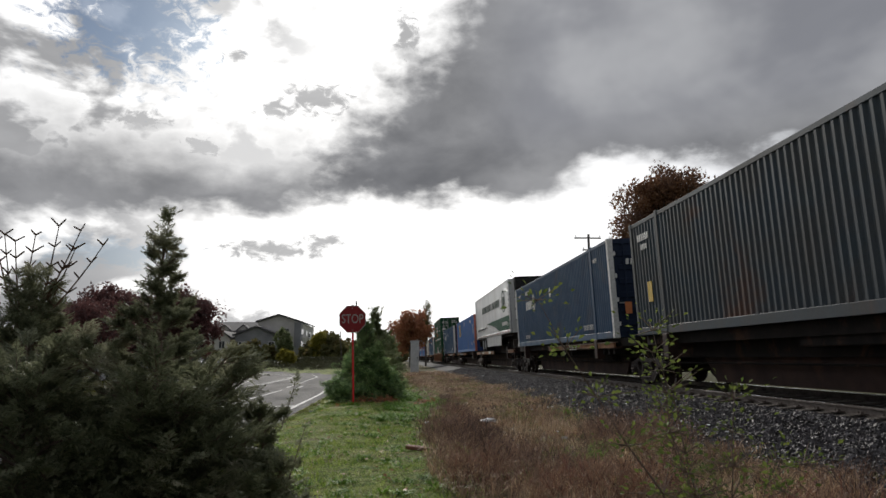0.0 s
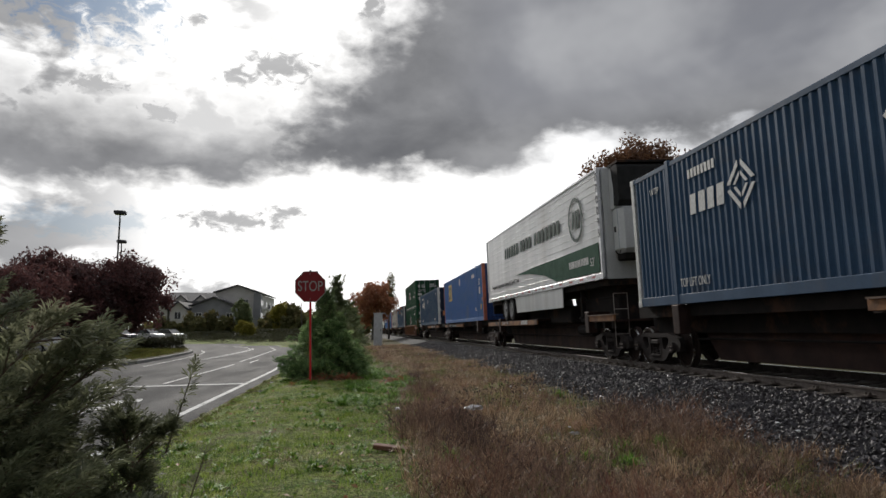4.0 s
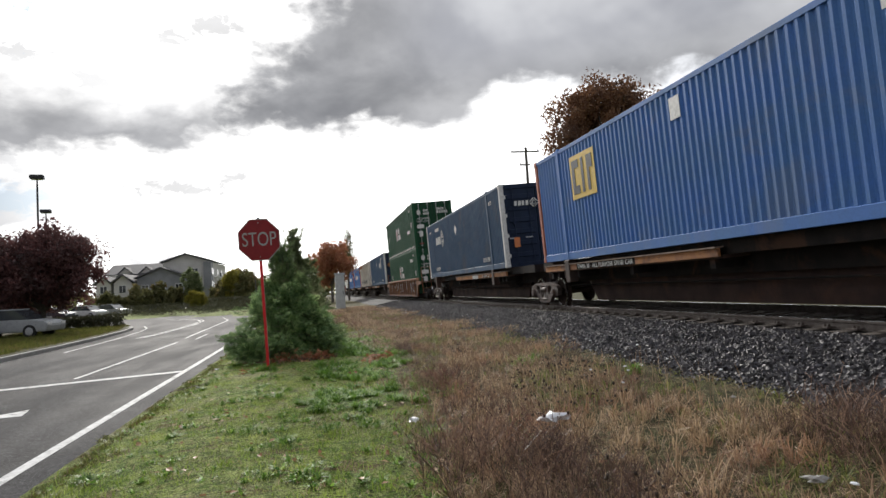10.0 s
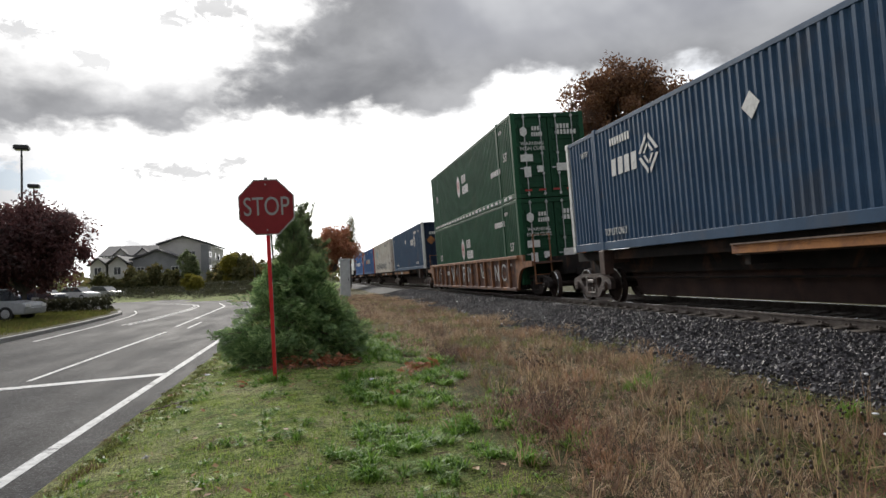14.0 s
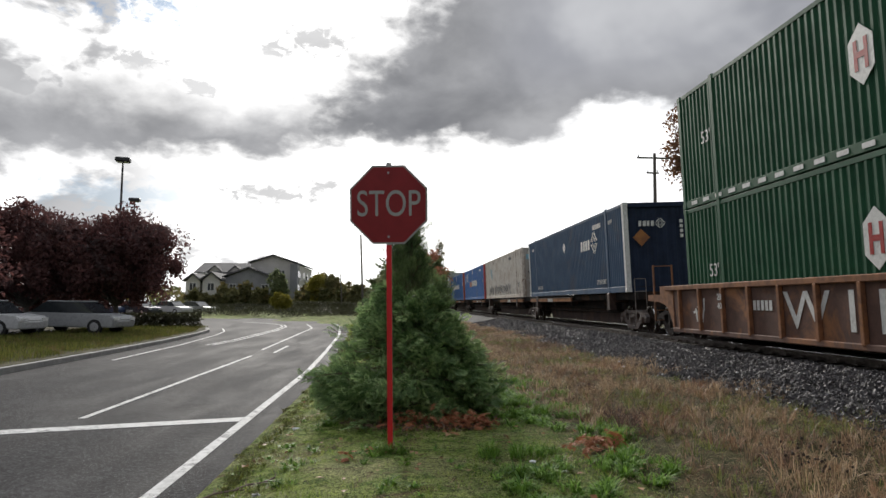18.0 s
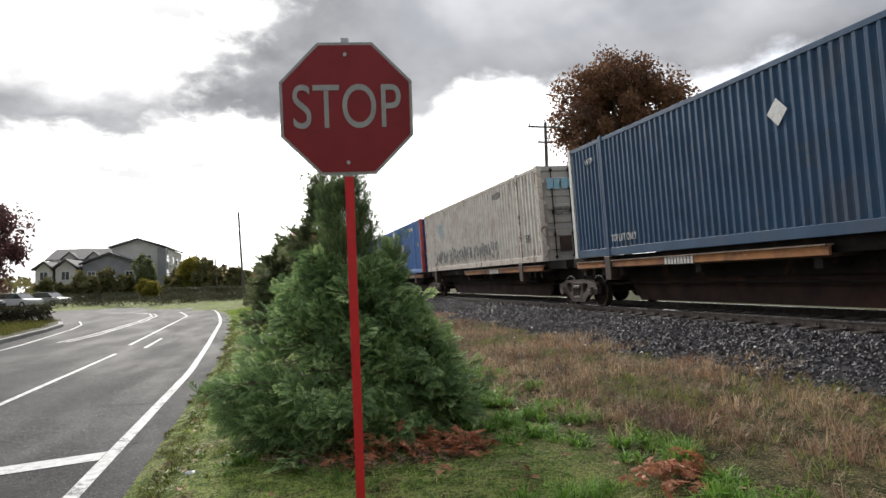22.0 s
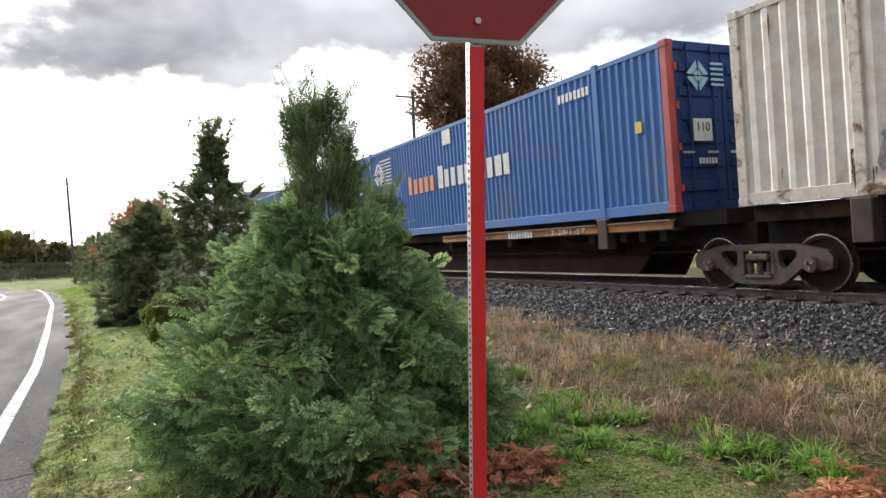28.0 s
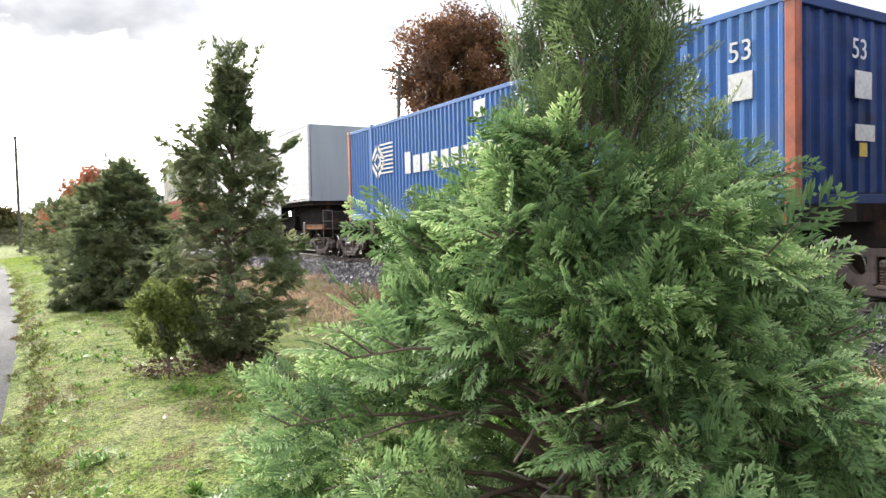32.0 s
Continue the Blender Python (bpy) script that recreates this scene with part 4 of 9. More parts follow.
def container(label, side, end, post, doors, L=LEN, H=2.9, W=2.6, rail=None, pitch=0.2, endlabel=""):
    """A 53-foot box: folded walls, posts, rails, castings, roof and the end towards -y as doors or a folded wall."""
    c = thing("container", label, "container", "containers on the train")
    rail = rail or side
    h = W / 2
    low, top = 0.17, H - 0.09
    corrugated(L - 0.3, top - low, pitch, 0.036, M[side], c, "side_wall", Matrix.Translation((-h + 0.006, L - 0.15, low)) @ Matrix(((0, 0, -1, 0), (-1, 0, 0, 0), (0, 1, 0, 0), (0, 0, 0, 1))))
    corrugated(L - 0.3, top - low, pitch, 0.036, M[side], c, "side_wall", Matrix.Translation((h - 0.006, 0.15, low)) @ Matrix(((0, 0, 1, 0), (1, 0, 0, 0), (0, 1, 0, 0), (0, 0, 0, 1))))
    for s in (-1, 1):
        a, b = sorted((s * h, s * (h - 0.09)))
        boxes("bottom_rail", M[rail], c, (a, b, 0.02, L - 0.02, 0.0, 0.19), bevel=0.008)
        boxes("top_rail", M[rail], c, (a, b, 0.02, L - 0.02, H - 0.11, H - 0.012), bevel=0.008)
        for y in (1.85, L - 1.85):
            a, b = sorted((s * (h + 0.012), s * (h - 0.07)))
            boxes("lift_post", M[rail], c, (a, b, y - 0.075, y + 0.075, 0.0, H + 0.03), bevel=0.01)
        for y in (0.0, L - 0.16):
            a, b = sorted((s * (h + 0.008), s * (h - 0.15)))
            boxes("corner_post", M[post], c, (a, b, y, y + 0.16, 0.0, H), bevel=0.012)
            for z in (0.0, H - 0.12):
                a, b = sorted((s * (h + 0.014), s * (h - 0.16)))
                boxes("corner_casting", M[post], c, (a, b, y - 0.006, y + 0.174, z - 0.006, z + 0.126), bevel=0.012)
    boxes("roof", M[rail], c, (-h + 0.09, h - 0.09, 0.05, L - 0.05, H - 0.05, H - 0.02))
    boxes("floor", M["black"], c, (-h + 0.09, h - 0.09, 0.05, L - 0.05, 0.03, 0.17))
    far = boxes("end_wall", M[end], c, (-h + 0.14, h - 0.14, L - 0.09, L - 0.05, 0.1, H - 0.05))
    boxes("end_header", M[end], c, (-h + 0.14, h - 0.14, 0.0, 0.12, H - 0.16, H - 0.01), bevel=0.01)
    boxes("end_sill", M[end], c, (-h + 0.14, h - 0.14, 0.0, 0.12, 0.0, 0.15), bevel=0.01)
    if doors:
        for s in (-1, 1):
            a, b = sorted((s * 0.012, s * (h - 0.15)))
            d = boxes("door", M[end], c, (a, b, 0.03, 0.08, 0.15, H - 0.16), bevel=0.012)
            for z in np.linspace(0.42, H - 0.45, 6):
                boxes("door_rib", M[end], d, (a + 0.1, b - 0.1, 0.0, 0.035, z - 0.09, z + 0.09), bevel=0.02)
            for x in (0.28, 0.86):
                bm = bmesh.new()
                cyl(bm, (s * x, -0.025, 0.06), (s * x, -0.025, H - 0.06), 0.018, seg=8)
                for z in (0.12, 0.8, 1.5, 2.2, H - 0.14):
                    box(bm, s * x - 0.04, s * x + 0.04, -0.045, 0.02, z - 0.035, z + 0.035)
                part("lock_rod", bm, M["galv"] if end == "greenend" else M["black"] if end == "creamend" else M[end], d)
                boxes("lock_handle", M["galv"], d, (s * x - 0.24, s * x + 0.02, -0.05, -0.03, 0.98, 1.02))
            for z in (0.4, 1.1, 1.8, 2.45):
                boxes("hinge", M[post], d, (min(s * 1.10, s * 1.17), max(s * 1.10, s * 1.17), -0.02, 0.03, z - 0.06, z + 0.06))
    else:
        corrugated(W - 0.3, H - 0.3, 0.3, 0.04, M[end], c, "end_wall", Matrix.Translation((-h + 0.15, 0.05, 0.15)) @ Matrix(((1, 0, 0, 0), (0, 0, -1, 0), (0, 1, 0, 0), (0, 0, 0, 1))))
    return c


def diamond(name, mat, parent, m, r, t):
    """A square ring stood on its corner, with a broken inner square; each bar is a piece."""
    for q, w in ((r, t), (r * 0.52, t * 0.7)):
        for k in range(4):
            a0, a1 = math.pi / 2 * k + 0.12, math.pi / 2 * (k + 1) - 0.12
            bm = bmesh.new()
            prism(bm, [(q * math.cos(a0), q * math.sin(a0)), (q * math.cos(a1), q * math.sin(a1)), ((q - w) * math.cos(a1), (q - w) * math.sin(a1)), ((q - w) * math.cos(a0), (q - w) * math.sin(a0))], "z", -0.004, 0.004)
            ob = part(name, bm, mat, parent)
            ob.matrix_basis = m
    return ob


def glyphs(name, mat, parent, m, n, w, h, seed, gap=0.22, slant=0.0, vary=0.0):
    """A brand name as n plain blocks over a width w, or a sprayed scrawl as crossing strokes."""
    r = random.Random(seed)
    p = w / n
    for i in range(n):
        bm = bmesh.new()
        x0 = -w / 2 + i * p
        wide = p * (1 - gap)
        hh = h * (1 - vary * 0.85) if i else h
        if name == "graffiti":
            for j in range(4):
                u, v = (x0 + wide * r.random(), h * (r.random() - 0.5)), (x0 + wide * r.random(), h * (r.random() - 0.5))
                d = Vector((v[0] - u[0], v[1] - u[1]))
                if d.length < 0.1:
                    continue
                k = Vector((-d.y, d.x)).normalized() * 0.03
                prism(bm, [(u[0] + k.x, u[1] + k.y), (v[0] + k.x, v[1] + k.y), (v[0] - k.x, v[1] - k.y), (u[0] - k.x, u[1] - k.y)], "z", -0.004 - 0.0005 * j, 0.004 + 0.0005 * j)
        else:
            wide *= r.uniform(0.78, 1.0)
            prism(bm, [(x0 + u + slant * v, v - h / 2) for u, v in ((0, 0), (wide, 0), (wide, hh), (0, hh))], "z", -0.004, 0.004)
        if not bm.faces:
            box(bm, x0, x0 + wide * 0.4, -h / 2, h / 2, -0.004, 0.004)
        ob = part(name, bm, mat, parent)
        ob.matrix_basis = m
    return ob


def numberbars(parent, mat, m, n=6, size=0.12):
    return bars("marking_bar", mat, parent, m, [(i * size * 0.75, i * size * 0.75 + size * 0.5, -size / 2, size / 2) for i in range(n)])


def slate_box(old=False, doors=True, plaque=False):
    c = container("faded slate-blue ribbed freight container with rust streaks" if old else "slate-blue ribbed freight container with white lettering", "umaxold" if old else "umax", "umaxend", "mark" if not old else "umaxold", doors)
    w = M["mark"]
    if not old:
        ly, dy = (LEN - 3.35, LEN - 4.45) if doors else (4.5, 3.35)
        glyphs("brand_mark", w, c, on_side(ly, 1.86), 4, 1.3, 0.38, 3, slant=0.08)
        diamond("brand_mark", w, c, on_side(dy, 1.9), 0.42, 0.1)
        bars("label_plate", w, c, on_side(LEN / 2, 2.05) @ pose(0, 0, 0, 0, 0, 45), [(-0.16, 0.16, -0.16, 0.16)])
        for yy in (2.65, LEN - 2.65):
            writing("lettering", "TOP LIFT ONLY", 0.24, w, c, on_side(yy, 0.4), 1.15)
        numberbars(c, w, on_side(dy + 0.1 if not doors else LEN - 2.7, 2.45), 8, 0.17)
        for yy in (1.4, LEN - 1.2):
            writing("lettering", "WTP", 0.2, w, c, on_side(yy, 2.42))
    else:
        numberbars(c, w, on_side(LEN - 0.55, 2.45), 6, 0.17)
        numberbars(c, w, on_side(LEN - 0.75, 2.2), 4, 0.14)
        bars("label_plate", M["yellowmark"], c, on_side(LEN - 1.1, 1.05), [(-0.14, 0.14, -0.25, 0.25)])
    y = -0.055 if doors else -0.02
    glyphs("brand_mark", w, c, on_end(-0.55, 2.2, y), 4, 0.55, 0.17, 8, slant=0.08)
    diamond("brand_mark", w, c, on_end(-0.1, 2.2, y), 0.17, 0.04)
    if doors:
        numberbars(c, w, on_end(0.4, 2.35, y), 5, 0.13)
        numberbars(c, w, on_end(0.4, 2.15, y), 6, 0.13)
        bars("label_plate", w, c, on_end(0.75, 0.95, y), [(-0.22, 0.22, -0.11, 0.11)])
        bars("label_plate", M["orangemark"], c, on_end(-0.85, 0.85, y), [(-0.1, 0.1, -0.17, 0.17)])
    else:
        bars("marking_bar", w, c, on_end(0.85, 2.2, y), [(-0.05, 0.05, -i * 0.16, -i * 0.16 + 0.11) for i in range(5)])
        bars("marking_bar", w, c, on_end(0.6, 2.2, y), [(-0.05, 0.05, -i * 0.16, -i * 0.16 + 0.11) for i in range(4)])
    if plaque:
        bars("hazard_plate", M["deckpaint"], c, on_end(-0.75, 1.75, y) @ pose(0, 0, 0, 0, 0, 45), [(-0.2, 0.2, -0.2, 0.2)])
    return c


def blue_box(kind):
    post = "redpost" if kind == "name" else "orange"
    c = container("royal blue ribbed container with %s corner posts" % ("red" if kind == "name" else "orange"), "blue", "blueend", post, kind == "name", rail="blue")
    w = M["mark"]
    if kind == "square":
        q = bars("brand_mark", M["yellowmark"], c, on_side(12.2, 2.0), [(-0.74, 0.74, -0.54, 0.54)])
        bars("brand_mark", M["darkmark"], c, on_side(12.2, 2.0, -1.312), [(-0.62, -0.45, -0.42, 0.42), (-0.45, -0.2, 0.22, 0.42), (-0.45, -0.2, -0.42, -0.22), (-0.05, 0.1, -0.42, 0.42), (0.3, 0.45, -0.42, 0.42), (0.45, 0.62, 0.1, 0.42)])
        writing("lettering", "53'", 0.46, w, c, on_side(1.04, 2.0))
        bars("label_plate", w, c, on_side(0.98, 1.58), [(-0.2, 0.2, -0.18, 0.18)])
        bars("label_plate", w, c, on_side(7.82, 2.45), [(-0.17, 0.17, -0.2, 0.2)])
        numberbars(c, w, on_side(3.3, 2.45), 6, 0.2)
        bars("label_plate", M["yellowmark"], c, on_side(0.75, 0.72), [(-0.12, 0.12, -0.12, 0.12)])
        bars("label_plate", M["orangemark"], c, on_side(0.35, 1.1), [(-0.07, 0.07, -0.09, 0.09)])
        numberbars(c, w, on_side(2.45, 0.62), 2, 0.2)
    elif kind == "name":
        glyphs("brand_mark", M["orangemark"], c, on_side(9.75, 1.5), 5, 1.85, 0.55, 21, vary=0.25)
        glyphs("brand_mark", w, c, on_side(6.75, 1.55), 10, 3.8, 0.62, 22, vary=0.25)
        bars("brand_mark", w, c, on_side(13.0, 2.1), [(0.1, 1.05, 0.42 - i * 0.11, 0.46 - i * 0.11) for i in range(8)])
        diamond("brand_mark", w, c, on_side(13.05, 2.1), 0.42, 0.12)
        writing("lettering", "53", 0.42, w, c, on_side(LEN - 0.85, 2.25))
        bars("label_plate", w, c, on_side(LEN - 0.85, 1.8), [(-0.2, 0.2, -0.2, 0.2)])
        bars("label_plate", w, c, on_side(8.02, 2.58), [(-0.24, 0.24, -0.2, 0.2)])
        numberbars(c, w, on_side(3.0, 2.5), 8, 0.17)
        bars("label_plate", M["yellowmark"], c, on_side(0.75, 1.55), [(-0.08, 0.08, -0.1, 0.1)])
        writing("lettering", "110", 0.22, M["darkmark"], c, on_end(-0.62, 1.42, -0.062))
        bars("label_plate", w, c, on_end(-0.62, 1.38, -0.055), [(-0.22, 0.22, -0.19, 0.19)])
        diamond("brand_mark", M["cyan"], c, on_end(-0.66, 2.3, -0.055), 0.26, 0.15)
        bars("brand_mark", M["cyan"], c, on_end(-0.35, 2.3, -0.055), [(0, 0.3, 0.2 - i * 0.09, 0.24 - i * 0.09) for i in range(5)])
        numberbars(c, w, on_end(-0.75, 0.85, -0.055), 6, 0.1)
    else:
        writing("lettering", "53", 0.42, w, c, on_side(0.85, 2.25))
        bars("label_plate", w, c, on_side(0.85, 1.75), [(-0.2, 0.2, -0.2, 0.2)])
        d = bars("brand_mark", w, c, on_side(LEN - 2.3, 1.75), [(0.15, 1.05, 0.45 - i * 0.12, 0.5 - i * 0.12) for i in range(8)])
        diamond("brand_mark", w, c, on_side(LEN - 2.3, 1.75), 0.5, 0.14)
        bars("label_plate", w, c, on_side(LEN - 7.9, 2.5), [(-0.24, 0.24, -0.2, 0.2)])
        glyphs("brand_mark", w, c, on_side(LEN - 7.6, 1.55), 14, 7.0, 0.6, 25, vary=0.25)
    if kind != "name":
        writing("lettering", "53", 0.42, w, c, on_end(0.25, 2.25, -0.01))
        bars("label_plate", w, c, on_end(0.35, 1.75, -0.01), [(-0.22, 0.22, -0.2, 0.2)])
        bars("label_plate", w, c, on_end(0.4, 1.05, -0.01), [(-0.26, 0.26, -0.12, 0.12)])
        bars("label_plate", M["yellowmark"], c, on_end(0.35, 0.8, -0.01), [(-0.1, 0.1, -0.1, 0.1)])
    return c


def green_box(upper):
    c = container("dark green ribbed freight container%s" % (" stacked on another" if upper else " sunk in a well car"), "green", "greenend", "green", True)
    w = M["mark"]
    hexa = [(0.33 * math.sin(a) , 0.5 * math.cos(a)) for a in (0, math.pi / 3, 2 * math.pi / 3, math.pi, 4 * math.pi / 3, 5 * math.pi / 3)]
    bm = bmesh.new()
    prism(bm, hexa, "z", -0.004, 0.004)
    o = part("brand_mark", bm, w, c)
    o.matrix_basis = on_side(8.75, 1.55)
    bars("brand_mark", M["redmark"], c, on_side(8.75, 1.55, -1.312), [(-0.16, -0.08, -0.25, 0.25), (0.08, 0.16, -0.25, 0.25), (-0.08, 0.08, -0.05, 0.05)])
    glyphs("brand_mark", w, c, on_side(7.6, 1.78), 3, 0.8, 0.36, 31)
    glyphs("brand_mark", w, c, on_side(7.4, 1.3), 5, 1.15, 0.36, 32)
    for yy in (0.95, LEN - 1.45):
        writing("lettering", "53'", 0.42, w, c, on_side(yy, 1.55 if upper else 1.3))
    numberbars(c, w, on_side(3.0, 1.2 if upper else 2.2), 9, 0.2)
    writing("lettering", "WTP", 0.2, w, c, on_side(1.4, 2.5))
    bars("reflector_strip", w, c, on_side(LEN / 2, 0.1, -1.306), [(-LEN / 2 + 0.5 + i * 0.62, -LEN / 2 + 0.8 + i * 0.62, -0.045, 0.045) for i in range(24)])
    y = -0.055
    bm = bmesh.new()
    prism(bm, [(a * 0.42, b * 0.36) for a, b in hexa], "z", -0.004, 0.004)
    o = part("brand_mark", bm, w, c)
    o.matrix_basis = on_end(-0.9, 2.25, y)
    glyphs("brand_mark", w, c, on_end(-0.45, 2.35, y), 3, 0.3, 0.14, 33)
    glyphs("brand_mark", w, c, on_end(-0.42, 2.15, y), 5, 0.4, 0.14, 34)
    writing("lettering", "WARNING\nHIGH CUBE", 0.17, w, c, on_end(-0.62, 1.75, y))
    numberbars(c, w, on_end(0.3, 2.4, y), 4, 0.16)
    numberbars(c, w, on_end(0.3, 2.2, y), 6, 0.16)
    writing("lettering", "53'", 0.24, w, c, on_end(0.75, 1.35, y))
    bars("label_plate", w, c, on_end(-0.85, 1.35, y), [(-0.22, 0.22, -0.12, 0.12), (-0.12, 0.12, -0.65, -0.3), (0.35, 0.55, -0.5, -0.28)])
    bars("label_plate", w, c, on_end(0.4, 1.0, y), [(-0.2, 0.2, -0.13, 0.13)])
    bars("label_plate", M["orangemark"], c, on_end(0.85, 1.0, y), [(-0.16, 0.16, -0.14, 0.14)])
    bars("reflector", M["redmark"], c, on_end(0, 0.25, y), [(-1.0 + i * 0.5, -0.75 + i * 0.5, -0.03, 0.03) for i in range(4)])
    return c


def cream_box():
    c = container("dirty white ribbed container with rust stains and graffiti", "cream", "creamend", "creamrust", True, pitch=0.28, rail="creamrust")
    r = random.Random(9)
    # sprayed scrawl along the lower wall
    for y0, n in ((LEN - 2.2, 6), (LEN - 4.9, 9), (LEN - 8.6, 8)):
        for i in range(n):
            bm = bmesh.new()
            cx = -i * 0.38
            h = r.uniform(0.5, 0.75)
            for k in range(6):
                a = (cx + r.uniform(-0.16, 0.16), r.uniform(-h / 2, h / 2))
                b = (cx + r.uniform(-0.16, 0.16), r.uniform(-h / 2, h / 2))
                d = Vector((b[0] - a[0], b[1] - a[1]))
                if d.length < 0.08:
                    continue
                nrm = Vector((-d.y, d.x)).normalized() * r.uniform(0.025, 0.055)
                q = [(a[0] + nrm.x, a[1] + nrm.y), (b[0] + nrm.x, b[1] + nrm.y), (b[0] - nrm.x, b[1] - nrm.y), (a[0] - nrm.x, a[1] - nrm.y)]
                prism(bm, [(-(y0 + u), 0.64 + v) for u, v in q], "z", -0.002, 0.002)
            o = part("graffiti", bm, M["spray"], c, "black sprayed scrawl")
            o.matrix_basis = on_side(0, 0)
    glyphs("graffiti", M["cyan"], c, on_side(12.3, 1.85), 3, 1.0, 0.9, 77, vary=0.6)
    writing("lettering", "53'", 0.35, M["darkmark"], c, on_side(1.15, 0.75))
    for i in range(150):
        y = r.choice((r.uniform(0.3, LEN - 0.3), r.choice((1.76, 1.95, LEN - 1.76, 0.2)) + r.uniform(-0.03, 0.03)))
        z = r.choice((2.75, 2.7, 0.62, 0.5, 0.42, 0.36, r.uniform(0.5, 2.7)))
        w, d = r.uniform(0.005, 0.016), r.uniform(0.1, 0.42) * (0.6 if z < 0.7 else 1.0)
        bm = bmesh.new()
        prism(bm, [(y, z), (y + w, z - d * 0.3), (y + w * 0.4, z - d), (y - w * 0.4, z - d * 0.55), (y - w, z - d * 0.2)], "x", -1.304, -1.298)
        part("rust_run", bm, M["rustrun"], c)
    numberbars(c, M["darkmark"], on_side(4.4, 2.5), 7, 0.17)
    y = -0.058
    glyphs("brand_mark", M["cyan"], c, on_end(-0.55, 2.35, y), 4, 0.95, 0.32, 78, gap=0.12)
    writing("lettering", "WARNING\nHIGH CUBE", 0.15, M["darkmark"], c, on_end(-0.55, 1.5, y))
    bars("label_plate", M["deckbrown"], c, on_end(-0.55, 0.5, y), [(-0.2, 0.2, -0.22, 0.22)])
    return c


def trailer(kind):
    """A 53-foot road trailer on a flat platform: ribbed box, wheels, skirt, landing legs and a cooling unit."""
    L, H, h = 15.6, 2.95, 1.3
    first = kind == "reefer"
    t = thing("road_trailer", "white ribbed refrigerated trailer with green stripe riding on the train" if first else "grey-ended white road trailer riding on the train", "trailer", "trailers on the train")
    side = M["white"]
    body = boxes("box_body", side, t, (-h + 0.02, h - 0.02, 0.05, L, 0.12, H - 0.03))
    boxes("bottom_rail", M["alu"], t, (-h - 0.01, h + 0.01, 0.02, L + 0.02, 0.0, 0.17), bevel=0.01)
    boxes("top_rail", M["alu"], t, (-h - 0.005, h + 0.005, 0.02, L + 0.01, H - 0.07, H), bevel=0.01)
    for z in np.arange(0.36, H - 0.1, 0.2):
        boxes("skin_rib", side, t, (-h + 0.012, -h + 0.03, 0.2, L - 0.1, z - 0.009, z + 0.009), bevel=0.004)
    boxes("front_corner", M["alu"], t, (-h - 0.008, -h + 0.12, 0.0, 0.2, 0.0, H), bevel=0.05)
    boxes("front_corner", M["alu"], t, (h - 0.12, h + 0.008, 0.0, 0.2, 0.0, H), bevel=0.05)
    boxes("rear_corner", M["alu"], t, (-h - 0.008, -h + 0.1, L - 0.1, L + 0.03, 0.0, H), bevel=0.01)
    boxes("rear_corner", M["alu"], t, (h - 0.1, h + 0.008, L - 0.1, L + 0.03, 0.0, H), bevel=0.01)
    boxes("front_wall", M["white"] if first else M["grey"], t, (-h + 0.11, h - 0.11, 0.0, 0.06, 0.0, H - 0.02))
    for s in (-1, 1):
        for y in (10.95, 12.1):
            x0, x1 = sorted((s * 1.27, s * 0.72))
            seg, w = 24, None
            for name, mat, prof in (("tyre", "tyre", ((1.255, 0.285), (1.275, 0.34), (1.265, 0.43), (1.235, 0.468), (0.76, 0.468), (0.72, 0.43), (0.72, 0.2))), ("dish", "rimsteel", ((1.275, 0.275), (1.18, 0.262), (1.13, 0.235), (1.13, 0.1))), ("rim", "rimsteel", ((1.27, 0.30), (1.285, 0.294), (1.285, 0.28), (1.25, 0.266))), ("hub", "wheel", ((1.13, 0.125), (1.20, 0.115), (1.25, 0.07), (1.26, 0.02)))):
                bm = bmesh.new()
                ring = [[bm.verts.new((s * x, y + rr * math.cos(2 * math.pi * k / seg), -0.46 + rr * math.sin(2 * math.pi * k / seg))) for k in range(seg)] for x, rr in prof]
                for u, v in zip(ring[:-1], ring[1:]):
                    for k in range(seg):
                        bm.faces.new((u[k], u[(k + 1) % seg], v[(k + 1) % seg], v[k]))
                bm.faces.new(ring[-1])
                w = part(name, bm, M[mat], t) if w is None else part(name, bm, M[mat], w).parent
            for k in range(10):
                g = 2 * math.pi * k / 10
                bm = bmesh.new()
                cyl(bm, (s * 1.12, y + 0.175 * math.cos(g), -0.46 + 0.175 * math.sin(g)), (s * 1.165, y + 0.175 * math.cos(g), -0.46 + 0.175 * math.sin(g)), 0.022, seg=6)
                part("wheel_nut", bm, M["wheel"], w)
            boxes("mud_flap", M["tyre"], t, (x0, x1, y + 0.62, y + 0.64, -0.75, 0.0)) if y > 12 else None
    bm = bmesh.new()
    box(bm, -0.5, 0.5, 10.2, 12.9, -0.35, 0.0)
    box(bm, -1.2, 1.2, 10.89, 11.01, -0.52, -0.40)
    box(bm, -1.2, 1.2, 12.04, 12.16, -0.52, -0.40)
    part("bogie_frame", bm, M["black"], t)
    boxes("underframe", M["black"], t, (-1.15, 1.15, 0.1, L - 0.1, -0.16, 0.01))
    boxes("king_pin_plate", M["black"], t, (-0.7, 0.7, 0.5, 3.3, -0.5, -0.14), bevel=0.03)
    boxes("rear_guard", M["black"], t, (-1.1, 1.1, L - 0.12, L - 0.02, -0.55, 0.0))
